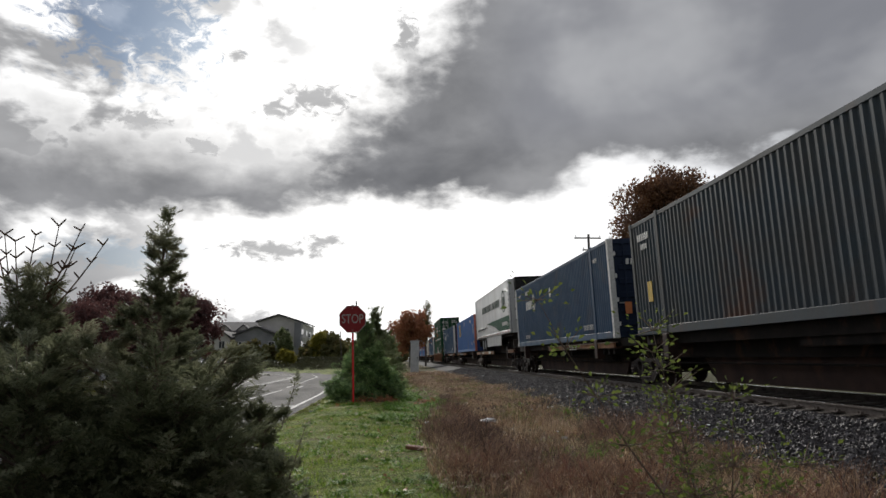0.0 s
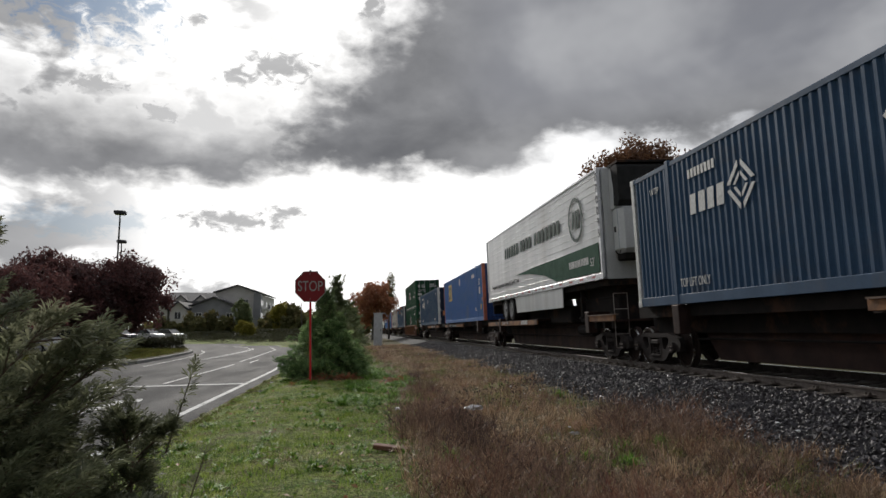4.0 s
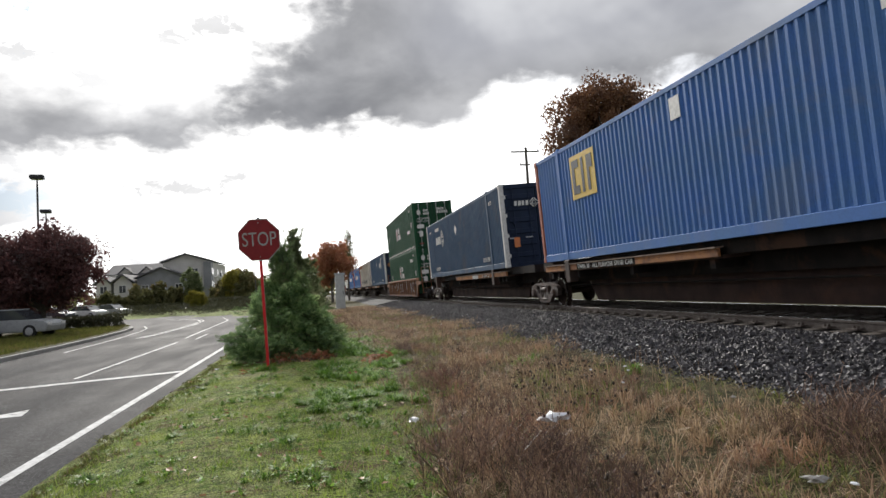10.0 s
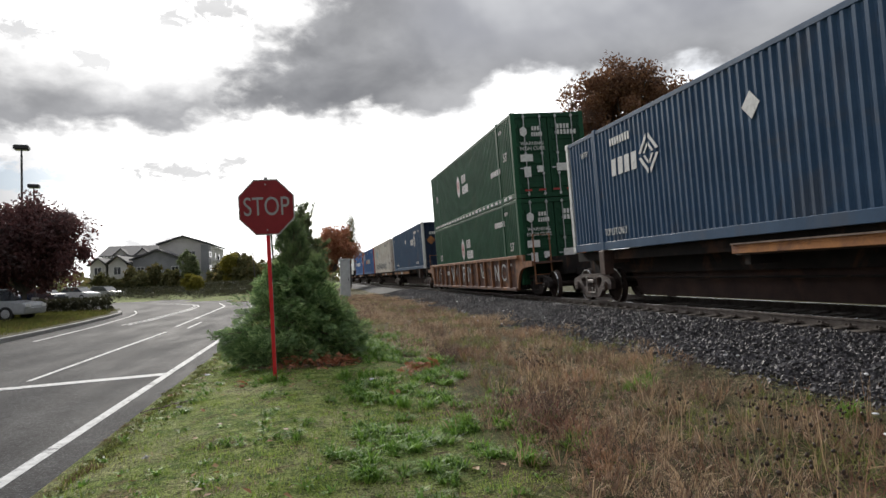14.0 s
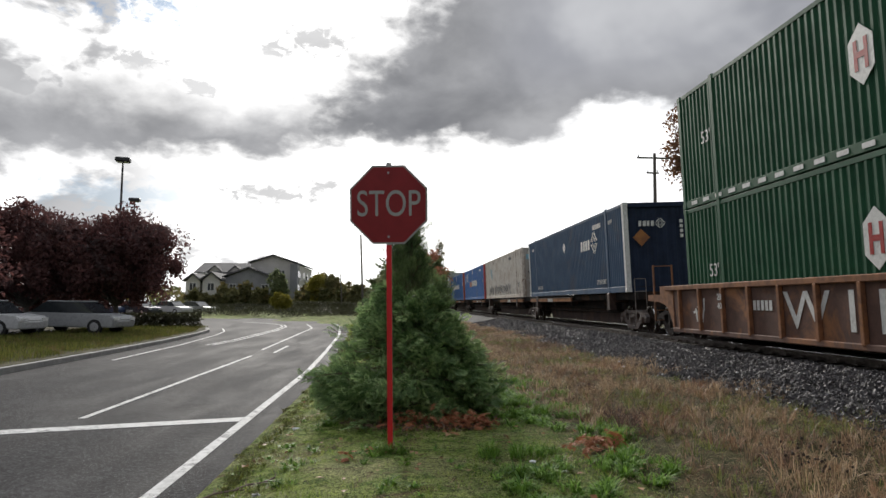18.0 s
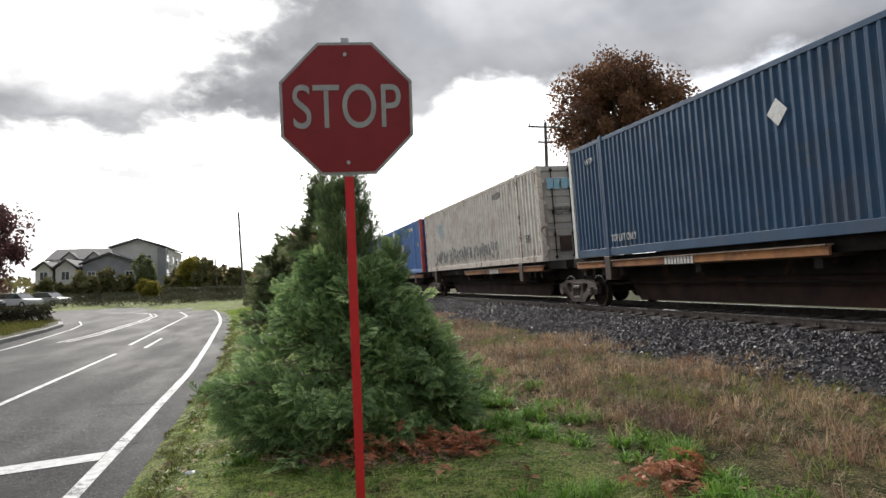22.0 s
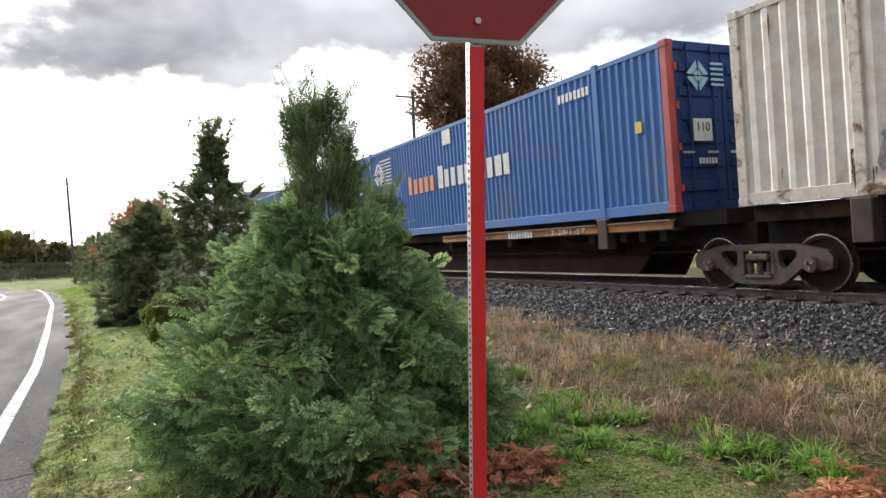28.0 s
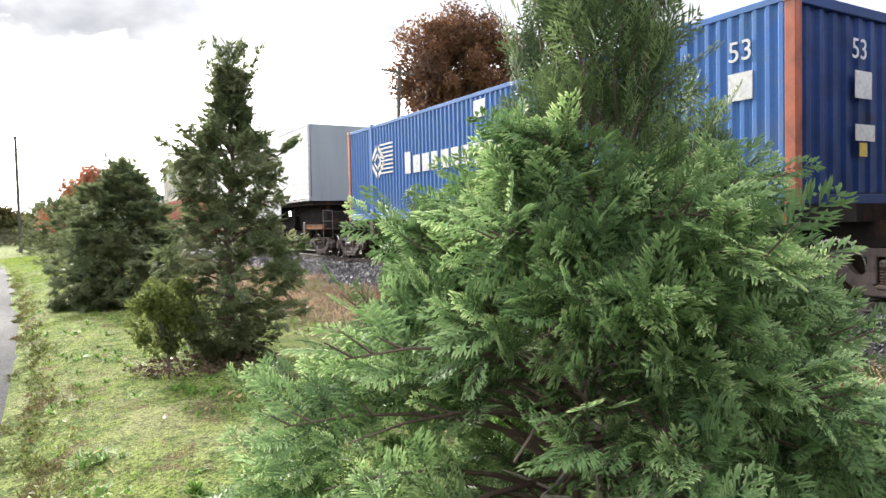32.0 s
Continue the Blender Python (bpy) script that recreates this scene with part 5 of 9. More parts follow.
    for s in (-1, 1):
        bm = bmesh.new()
        x0, x1 = sorted((s * 1.24, s * 1.27))
        prism(bm, [(3.75, 0.0), (10.2, 0.0), (10.0, -0.62), (3.8, -0.62)], "x", x0, x1)
        part("side_skirt", bm, side, t)
        bm = bmesh.new()
        box(bm, s * 0.9 - 0.06, s * 0.9 + 0.06, 2.9, 3.02, -0.95, 0.0)
        box(bm, s * 0.9 - 0.12, s * 0.9 + 0.12, 2.84, 3.08, -1.0, -0.95)
        part("landing_leg", bm, M["black"], t)
    for i in range(15):
        boxes("reflector", M["redmark"], t, (-h - 0.014, -h - 0.008, 0.6 + i * 1.0, 0.9 + i * 1.0, 0.07, 0.12))
    if first:
        u = boxes("cooling_unit", M["white"], t, (-1.0, 1.0, -0.62, 0.0, 0.62, 1.86), bevel=0.11)
        bm = bmesh.new()
        prism(bm, [(0.0, 1.8), (-0.3, 1.8), (-0.46, 2.1), (-0.36, H - 0.1), (0.0, H - 0.1)], "x", -1.0, 1.0)
        part("rear_housing", bm, M["white"], u)
        bm = bmesh.new()
        prism(bm, [(-0.22, H - 0.06), (-0.34, 2.25), (-0.3, 1.86), (-0.56, 1.8), (-0.67, 1.95), (-0.67, H - 0.14), (-0.6, H - 0.06)], "x", -1.02, 1.02)
        part("grille", bm, M["hole"], u, "black louvred upper grille")
        boxes("hatch", M["hole"], u, (-1.008, -0.99, -0.3, -0.18, 1.18, 1.32))
        boxes("seam", M["grey"], u, (-1.006, -0.99, -0.46, -0.44, 0.75, 1.75))
        boxes("lower_tray", M["black"], u, (-0.9, 0.9, -0.5, 0.0, 0.45, 0.64), bevel=0.03)
        bm = bmesh.new()
        prev = Vector((-0.95, -0.1, 0.7))
        for k in range(6):
            q = Vector((-0.97, -0.1 - 0.07 * k, 0.7 - 0.1 * math.sin(k * 0.6)))
            cyl(bm, prev, q, 0.014, seg=5)
            prev = q
        part("cable", bm, M["black"], u)
        boxes("air_shield", M["black"], t, (-1.0, 1.0, -0.66, 0.1, H - 0.02, H + 0.03))
        # green stripe rising towards the head
        bm = bmesh.new()
        prism(bm, [(-9.8, 0.86), (-7.5, 0.74), (-5.4, 0.5), (-4.2, 0.22), (-0.22, 0.2), (-0.22, 0.98), (-3.5, 0.95), (-7.0, 0.93)], "z", -0.004, 0.004)
        o = part("green_stripe", bm, M["trailergreen"], t, "dark green stripe")
        o.matrix_basis = on_side(0, 0.0, -1.309)
        bm = bmesh.new()
        ringv = [[bm.verts.new((r * math.cos(2 * math.pi * k / 40), r * math.sin(2 * math.pi * k / 40), z)) for k in range(40)] for r, z in ((0.64, 0.004), (0.55, 0.004), (0.55, -0.004), (0.64, -0.004))]
        for i in range(4):
            for k in range(40):
                bm.faces.new((ringv[i][k], ringv[i][(k + 1) % 40], ringv[(i + 1) % 4][(k + 1) % 40], ringv[(i + 1) % 4][k]))
        o = part("brand_mark", bm, M["lettergreen"], t)
        o.matrix_basis = on_side(1.98, 1.86, -1.312)
        glyphs("brand_mark", M["lettergreen"], t, on_side(1.98, 1.86, -1.312), 3, 0.72, 0.5, 40, slant=0.25)
        glyphs("brand_mark", M["lettergreen"], t, on_side(10.35, 1.9, -1.312), 6, 2.5, 0.42, 41, slant=0.22)
        glyphs("brand_mark", M["lettergreen"], t, on_side(7.95, 1.9, -1.312), 4, 1.75, 0.42, 42, slant=0.22)
        glyphs("brand_mark", M["lettergreen"], t, on_side(5.1, 1.9, -1.312), 7, 3.2, 0.42, 43, slant=0.22)
        writing("lettering", "Refrigerated Transportation Solutions for Over 65 Years", 0.24, M["darkmark"], t, on_side(11.9, 0.64, -1.312), 5.3)
        glyphs("brand_mark", M["mark"], t, on_side(1.9, 0.58, -1.315), 13, 1.75, 0.2, 44)
        writing("lettering", "53'", 0.32, M["mark"], t, on_side(0.75, 0.5, -1.315))
        writing("lettering", "7\n7\n0\n0\n9\n5", 0.3, M["darkmark"], t, on_side(0.12, 1.95, -1.318))
    return t


def wheelset(parent, y):
    bm = bmesh.new()
    cyl(bm, (-0.95, 0, 0), (0.95, 0, 0), 0.075, seg=12)
    w = part("wheelset", bm, M["wheel"], parent, smooth=False)
    w.matrix_basis = pose(0, y, 0.42)
    for s in (-1, 1):
        bm = bmesh.new()
        prof = [(0.68, 0.445), (0.71, 0.445), (0.725, 0.425), (0.82, 0.415), (0.82, 0.34), (0.78, 0.33), (0.775, 0.16), (0.83, 0.14), (0.83, 0.0), (0.68, 0.0)]
        seg = 28
        rings = [[bm.verts.new((s * x, r * math.cos(2 * math.pi * k / seg), r * math.sin(2 * math.pi * k / seg))) for k in range(seg)] if r > 0 else [bm.verts.new((s * x, 0, 0))] * seg for x, r in prof]
        for a, b in zip(rings[:-1], rings[1:]):
            for k in range(seg):
                q = list(dict.fromkeys((a[k], a[(k + 1) % seg], b[(k + 1) % seg], b[k])))
                if len(q) > 2:
                    bm.faces.new(q)
        for k in range(3):
            a = 2 * math.pi * k / 3
            cyl(bm, (s * 0.83, 0.07 * math.cos(a), 0.07 * math.sin(a)), (s * 0.85, 0.07 * math.cos(a), 0.07 * math.sin(a)), 0.02, seg=6)
        me = bpy.data.meshes.new("wheel")
        bmesh.ops.recalc_face_normals(bm, faces=bm.faces[:])
        # both wheels are pressed on the axle: they stay in its mesh
        bm.from_mesh(w.data)
        bm.to_mesh(w.data)
        bm.free()
        bpy.data.meshes.remove(me)
        bm = bmesh.new()
        ring = [[bm.verts.new((s * x, r * math.cos(2 * math.pi * k / seg), r * math.sin(2 * math.pi * k / seg))) for k in range(seg)] for x, r in ((0.79, 0.421), (0.824, 0.419), (0.826, 0.395), (0.815, 0.39))]
        for a, b in zip(ring[:-1], ring[1:]):
            for k in range(seg):
                bm.faces.new((a[k], a[(k + 1) % seg], b[(k + 1) % seg], b[k]))
        part("tread", bm, M["tread"], w, "polished wheel tread")
    return w


WHEELS = []


def casting(s):
    """A cast side frame: arched outline over both axles, two rounded triangular openings and one for the springs."""
    outline = [(-1.18, 0.36), (-1.2, 0.52), (-1.12, 0.62), (-0.9, 0.66), (-0.62, 0.72), (0.62, 0.72), (0.9, 0.66), (1.12, 0.62), (1.2, 0.52), (1.18, 0.36), (1.05, 0.33), (0.86, 0.33), (0.72, 0.36), (0.48, 0.17), (0.36, 0.12), (-0.36, 0.12), (-0.48, 0.17), (-0.72, 0.36), (-0.86, 0.33), (-1.05, 0.33)]
    tri = [(0.35, 0.60), (0.40, 0.635), (0.60, 0.635), (0.66, 0.60), (0.65, 0.53), (0.50, 0.38), (0.42, 0.37), (0.36, 0.43)]
    well = [(-0.27, 0.24), (0.27, 0.24), (0.27, 0.62), (-0.27, 0.62)]
    x0, x1 = sorted((s * 0.94, s * 1.06))
    bm = bmesh.new()
    loops = []
    for ring in (outline, tri, [(-y, z) for y, z in tri], well):
        v = [bm.verts.new((x0, y, z)) for y, z in ring]
        loops += [bm.edges.new((v[i], v[(i + 1) % len(v)])) for i in range(len(v))]
    face = bmesh.ops.triangle_fill(bm, use_beauty=True, use_dissolve=False, edges=loops)["geom"]
    out = bmesh.ops.extrude_face_region(bm, geom=[g for g in face if isinstance(g, bmesh.types.BMFace)])["geom"]
    bmesh.ops.translate(bm, verts=[g for g in out if isinstance(g, bmesh.types.BMVert)], vec=(x1 - x0, 0, 0))
    bmesh.ops.recalc_face_normals(bm, faces=bm.faces[:])
    return bm


def bogie(parent, y, cast="bogie"):
    """A three-piece bogie: two cast side frames with springs, a bolster and two turning wheelsets."""
    bm = bmesh.new()
    box(bm, -0.95, 0.95, -0.2, 0.2, 0.45, 0.72, bevel=0.03)
    cyl(bm, (0, 0, 0.72), (0, 0, 0.8), 0.25, seg=16)
    b = part("bogie", bm, M[cast], parent)
    b.matrix_basis = pose(0, y, 0)
    for s in (-1, 1):
        bm = casting(s)
        x0, x1 = sorted((s * 0.94, s * 1.06))
        for k in (-1, 1):
            box(bm, x0 - 0.02, x1 + 0.03, k * 0.89 - 0.15, k * 0.89 + 0.15, 0.33, 0.52, bevel=0.04)
            box(bm, x0 - 0.01, x1 + 0.02, k * 0.265 - 0.03, k * 0.265 + 0.03, 0.26, 0.66, bevel=0.012)
        box(bm, x0 - 0.02, x1 + 0.03, -0.24, 0.24, 0.2, 0.26, bevel=0.015)
        box(bm, x0 - 0.03, x1 + 0.04, -0.2, 0.2, 0.47, 0.58, bevel=0.025)
        f = part("side_frame", bm, M[cast], b)
        for k in (-0.17, 0.0, 0.17):
            bm = bmesh.new()
            prof = [(0.0, 0.25)] + [(rr, 0.26 + i * 0.0185 + dz) for i in range(12) for rr, dz in (((0.062, 0.0),) if i % 2 else ((0.042, 0.0),))] + [(0.0, 0.485)]
            rings = [[bm.verts.new((s * 1.0 + max(rr, 0.001) * math.cos(2 * math.pi * q / 10), k + max(rr, 0.001) * math.sin(2 * math.pi * q / 10), z)) for q in range(10)] for rr, z in prof]
            for u, v in zip(rings[:-1], rings[1:]):
                for q in range(10):
                    bm.faces.new((u[q], u[(q + 1) % 10], v[(q + 1) % 10], v[q]))
            part("spring", bm, M[cast], b)
        for k in (-1, 1):
            bm = bmesh.new()
            cyl(bm, (s * 1.06, k * 0.89, 0.42), (s * 1.13, k * 0.89, 0.42), 0.12, 0.105, seg=16)
            cap = part("bearing_cap", bm, M[cast], b)
            for q in range(3):
                bm = bmesh.new()
                yy, zz = k * 0.89 + 0.055 * math.cos(q * 2.094 + 0.5), 0.42 + 0.055 * math.sin(q * 2.094 + 0.5)
                cyl(bm, (s * 1.128, yy, zz), (s * 1.15, yy, zz), 0.022, seg=6)
                part("cap_bolt", bm, M["wornsteel"], cap)
    for k in (-0.89, 0.89):
        WHEELS.append(wheelset(b, k))
    return b


def spine_car(L, label, front=True, back=False, text="", trailer_deck=False, hitch=False, orange=True, bare=False, shaded=False, start=0.95, turned=False):
    """One unit of an all-purpose spine car: backbone, end platforms, side sills, brackets and its bogies."""
    c = thing("spine_car", label, "railway wagon", "wagons of the train")
    # the first wagons take darker copies, their dimness is put in the colour
    brown, paint = (M["plate"], M["shadepaint"]) if shaded else (M["deckbrown"], M["deckpaint"])
    bm = bmesh.new()
    box(bm, -0.36, 0.36, 0.2, L - 0.2, 0.62, 1.0)
    prism(bm, [(2.0, 0.62), (L - 2.0, 0.62), (L - 3.0, 0.26), (3.0, 0.26)], "x", -0.3, 0.3)
    part("backbone", bm, M["black"], c)
    bm = bmesh.new()
    prism(bm, [(2.0, 0.98), (L - 2.0, 0.98), (L - 2.6, 0.07), (2.6, 0.07)], "x", 0.5, 0.56)
    prism(bm, [(2.0, 0.98), (L - 2.0, 0.98), (L - 2.75, 0.185), (2.75, 0.185)], "x", -0.56, -0.5)
    part("side_plate", bm, M["plate"], c)
    runs = ((start + 0.1, start + 1.7), (start + 2.0, start + 8.6)) if not trailer_deck else ((-0.1, 1.75),)
    if turned:
        runs = ((start + LEN - 8.6, start + LEN - 2.0), (start + LEN - 1.7, start + LEN - 0.1))
    if bare:
        runs = ((-0.1, 2.5),)
        boxes("sill_cover", M["black"], c, (-1.05, 1.05, 2.5, 10.2, 0.9, 1.29), bevel=0.02)
    for ya, yb in runs:
        boxes("end_platform", brown, c, (-1.25, 1.25, ya, yb, 1.0, 1.06))
        for s in (-1, 1):
            a, b = sorted((s * 1.33, s * 1.27))
            boxes("side_sill", paint if orange else brown, c, (a, b, ya, yb, 1.03, 1.18), bevel=0.008)
            a, b = sorted((s * 1.36, s * 1.2))
            boxes("sill_cap", M["sillcap"], c, (a, b, ya + 0.02, yb - 0.02, 1.18, 1.205))
        for y in np.linspace(ya + 0.3, yb - 0.3, 3):
            boxes("cross_bearer", M["black"], c, (-1.25, 1.25, y - 0.08, y + 0.08, 0.84, 1.0))
    for y in (start + 1.85, start + LEN - 1.85) if not trailer_deck else (1.85, 13.54):
        for s in (-1, 1):
            a, b = sorted((s * 1.36, s * 1.12))
            boxes("corner_bracket", brown, c, (a, b, y - 0.14, y + 0.14, 0.72, 1.3), bevel=0.015)
            a, b = sorted((s * 1.34, s * 1.24))
            boxes("guide", brown, c, (a, b, y - 0.2, y + 0.2, 1.28, 1.31))
        boxes("bolster", brown, c, (-1.2, 1.2, y - 0.16, y + 0.16, 0.98, 1.29))
    if not trailer_deck:
        boxes("deck_web", M["black"], c, (-1.12, 1.12, 0.1, max(L - 0.3, start + LEN - 0.1), 1.065, 1.303))
        boxes("centre_web", M["black"], c, (-0.7, 0.7, -0.1, L - 0.1, 0.72, 1.07))
    if trailer_deck:
        for s in (-1, 1):
            a, b = sorted((s * 1.3, s * 0.5))
            boxes("wheel_deck", brown, c, (a, b, L - 9.6, L - 0.6, 1.13, 1.19))
            a, b = sorted((s * 1.34, s * 1.28))
            boxes("deck_sill", paint, c, (a, b, L - 9.6, L - 0.6, 1.0, 1.17))
    if hitch:
        boxes("equipment_case", M["black"], c, (-0.9, 0.9, 4.6, 7.0, 1.0, 1.55), bevel=0.04)
        boxes("hitch_bed", M["black"], c, (-0.75, 0.75, 0.9, 4.2, 1.0, 1.7), bevel=0.04)
        boxes("brake_rigging", M["black"], c, (-0.6, 0.6, 7.2, L - 0.8, 1.0, 1.62), bevel=0.03)
        bm = bmesh.new()
        prism(bm, [(1.5, 1.0), (2.6, 1.0), (2.0, 2.0), (1.7, 2.0)], "x", -0.45, -0.35)
        prism(bm, [(1.5, 1.0), (2.6, 1.0), (2.0, 2.0), (1.7, 2.0)], "x", 0.35, 0.45)
        box(bm, -0.5, 0.5, 1.55, 2.15, 1.98, 2.08, bevel=0.02)
        cyl(bm, (0, 1.2, 1.05), (0, 2.4, 1.6), 0.06, seg=10)
        part("trailer_hitch", bm, brown, c)
    for s in (-1, 1) if front == 2 else ():
        bm = bmesh.new()
        cyl(bm, (s * 1.28, -0.05, 0.35), (s * 1.28, -0.05, 1.72), 0.011, seg=6)
        cyl(bm, (s * 0.92, -0.05, 0.35), (s * 0.92, -0.05, 1.72), 0.011, seg=6)
        for z in (0.36, 0.7, 1.32, 1.715):
            cyl(bm, (s * 0.92, -0.05, z), (s * 1.28, -0.05, z), 0.011, seg=6)
        part("grab_rail", bm, M["wornsteel"], c)
    for x, y0, r in ((-0.74, 3.0, 0.16), (0.75, 6.0, 0.14)):
        bm = bmesh.new()
        cyl(bm, (x, y0, 0.78), (x, y0 + 1.1, 0.78), r, seg=12)
        part("air_tank", bm, M["black"], c)
    for z, r in ((0.6, 0.022), (0.86, 0.015)):
        bm = bmesh.new()
        cyl(bm, (-0.62 - r * 4, 0.5, z), (-0.62 - r * 4, L - 0.5, z), r, seg=6)
        part("brake_pipe", bm, M["black"], c)
    if turned and text:
        boxes("text_panel", M["black"], c, (-1.3325, -1.31, 10.3, 13.5, 1.035, 1.175))
    if text:
        writing("lettering", text, 0.15, M["mark"], c, on_side(12.5 if trailer_deck else 11.91 if turned else start + 2.95, 1.1, -1.344 if trailer_deck else -1.335), 3.05 if turned else 1.15)
    if not bare and not (turned and text):
        numberbars(c, M["mark"], on_side(9.6 if trailer_deck else start + LEN - 4.3 if turned else start + 5.2, 1.1, -1.344 if trailer_deck else -1.335), 9, 0.15)
    if front:
        bogie(c, -0.35 if front is True else 0.9, "shadebogie" if shaded else "bogie")
    if back:
        bogie(c, L - 0.9, "shadebogie" if shaded else "bogie")
        boxes("coupler", M["black"], c, (-0.12, 0.12, L - 0.4, L + 0.75, 0.68, 0.86), bevel=0.02)
    return c


def well_car():
    """A double-stack well car: ribbed sides hung between two raised ends."""
    L = 20.2
    c = thing("well_car", "rusty brown double-stack well car with sprayed graffiti", "railway wagon", "wagons of the train")
    ya, yb = 2.1, L - 2.1
    for s in (-1, 1):
        x0, x1 = sorted((s * 1.42, s * 1.38))
        boxes("side_plate", M["well"], c, (x0, x1, ya, yb, 0.3, 1.32))
        x0, x1 = sorted((s * 1.5, s * 1.34))
        boxes("top_sill", M["wellrib"], c, (x0, x1, ya - 0.4, yb + 0.4, 1.3, 1.42), bevel=0.015)
        x0, x1 = sorted((s * 1.49, s * 1.3))
        boxes("bottom_sill", M["well"], c, (x0, x1, ya, yb, 0.22, 0.33), bevel=0.015)
        for y in np.arange(ya + 0.7, yb - 0.2, 1.14):
            x0, x1 = sorted((s * 1.51, s * 1.42))
            boxes("side_rib", M["wellrib"], c, (x0, x1, y - 0.045, y + 0.045, 0.3, 1.31), bevel=0.01)
        for e, d in ((ya, -1), (yb, 1)):
            bm = bmesh.new()
            x0, x1 = sorted((s * 1.44, s * 1.36))
            prism(bm, [(e, 0.25), (e, 1.42), (e + d * 0.85, 1.42), (e + d * 0.87, 1.2), (e + d * 1.75, 1.2), (e + d * 1.75, 1.03), (e + d * 0.95, 1.0), (e + d * 0.55, 0.92), (e + d * 0.3, 0.74), (e + d * 0.14, 0.48), (e + d * 0.06, 0.25)], "x", x0, x1)
            part("end_plate", bm, M["wellrib"], c)
    for e, d in ((ya, -1), (yb, 1)):
        lo, hi = sorted((e, e + d * 1.7))
        boxes("end_deck", M["well"], c, (-1.35, 1.35, lo, hi, 1.1, 1.16))
        lo, hi = sorted((e + d * 1.3, e + d * 1.95))
        boxes("draft_sill", M["black"], c, (-0.4, 0.4, min(e, e + d * 2.1), max(e, e + d * 2.1), 0.72, 1.3))
        for sx in (-1, 1):
            bm = bmesh.new()
            yy = e + d * 1.62
            for k in (0.75, 1.3):
                box(bm, sx * k - 0.02, sx * k + 0.02, yy - 0.02, yy + 0.02, 0.45, 2.05)
            for z in (0.47, 0.75, 1.1, 2.02):
                cyl(bm, (sx * 0.75, yy, z), (sx * 1.3, yy, z), 0.014, seg=6)
            part("end_ladder", bm, M["wellrib"], c)
        boxes("bulkhead", M["black"], c, (-1.36, 1.36, e - 0.04, e + 0.04, 0.28, 1.3))
        bogie(c, e + d * 0.95, "shadebogie")
        boxes("coupler", M["black"], c, (-0.12, 0.12, min(e + d * 2.0, e + d * 2.7), max(e + d * 2.0, e + d * 2.7), 0.68, 0.86))
    boxes("well_floor", M["black"], c, (-1.3, 1.3, ya, yb, 0.24, 0.34))
    writing("graffiti", "W I F I", 1.0, M["mark"], c, on_side(11.1, 0.8, -1.43), 3.7)
    writing("graffiti", "N C T", 0.9, M["mark"], c, on_side(3.75, 0.82, -1.43), 2.3)
    glyphs("graffiti", M["cyan"], c, on_side(8.75, 0.95, -1.43), 2, 0.6, 0.5, 51, vary=0.5)
    glyphs("graffiti", M["mark"], c, on_side(16.6, 0.85, -1.43), 3, 0.7, 0.75, 52, gap=0.05, vary=0.5)
    glyphs("graffiti", M["mark"], c, on_side(6.7, 0.95, -1.43), 3, 0.7, 0.6, 53, gap=0.05, vary=0.5)
    numberbars(c, M["mark"], on_side(14.1, 0.92, -1.43), 5, 0.2)
    writing("lettering", "20\n40", 0.2, M["mark"], c, on_side(15.39, 1.0, -1.515))
    return c


CARS = []  # (thing, place along the train, height over the rail head)


def add(ob, s, h=0.0):
    CARS.append((ob, s, h))


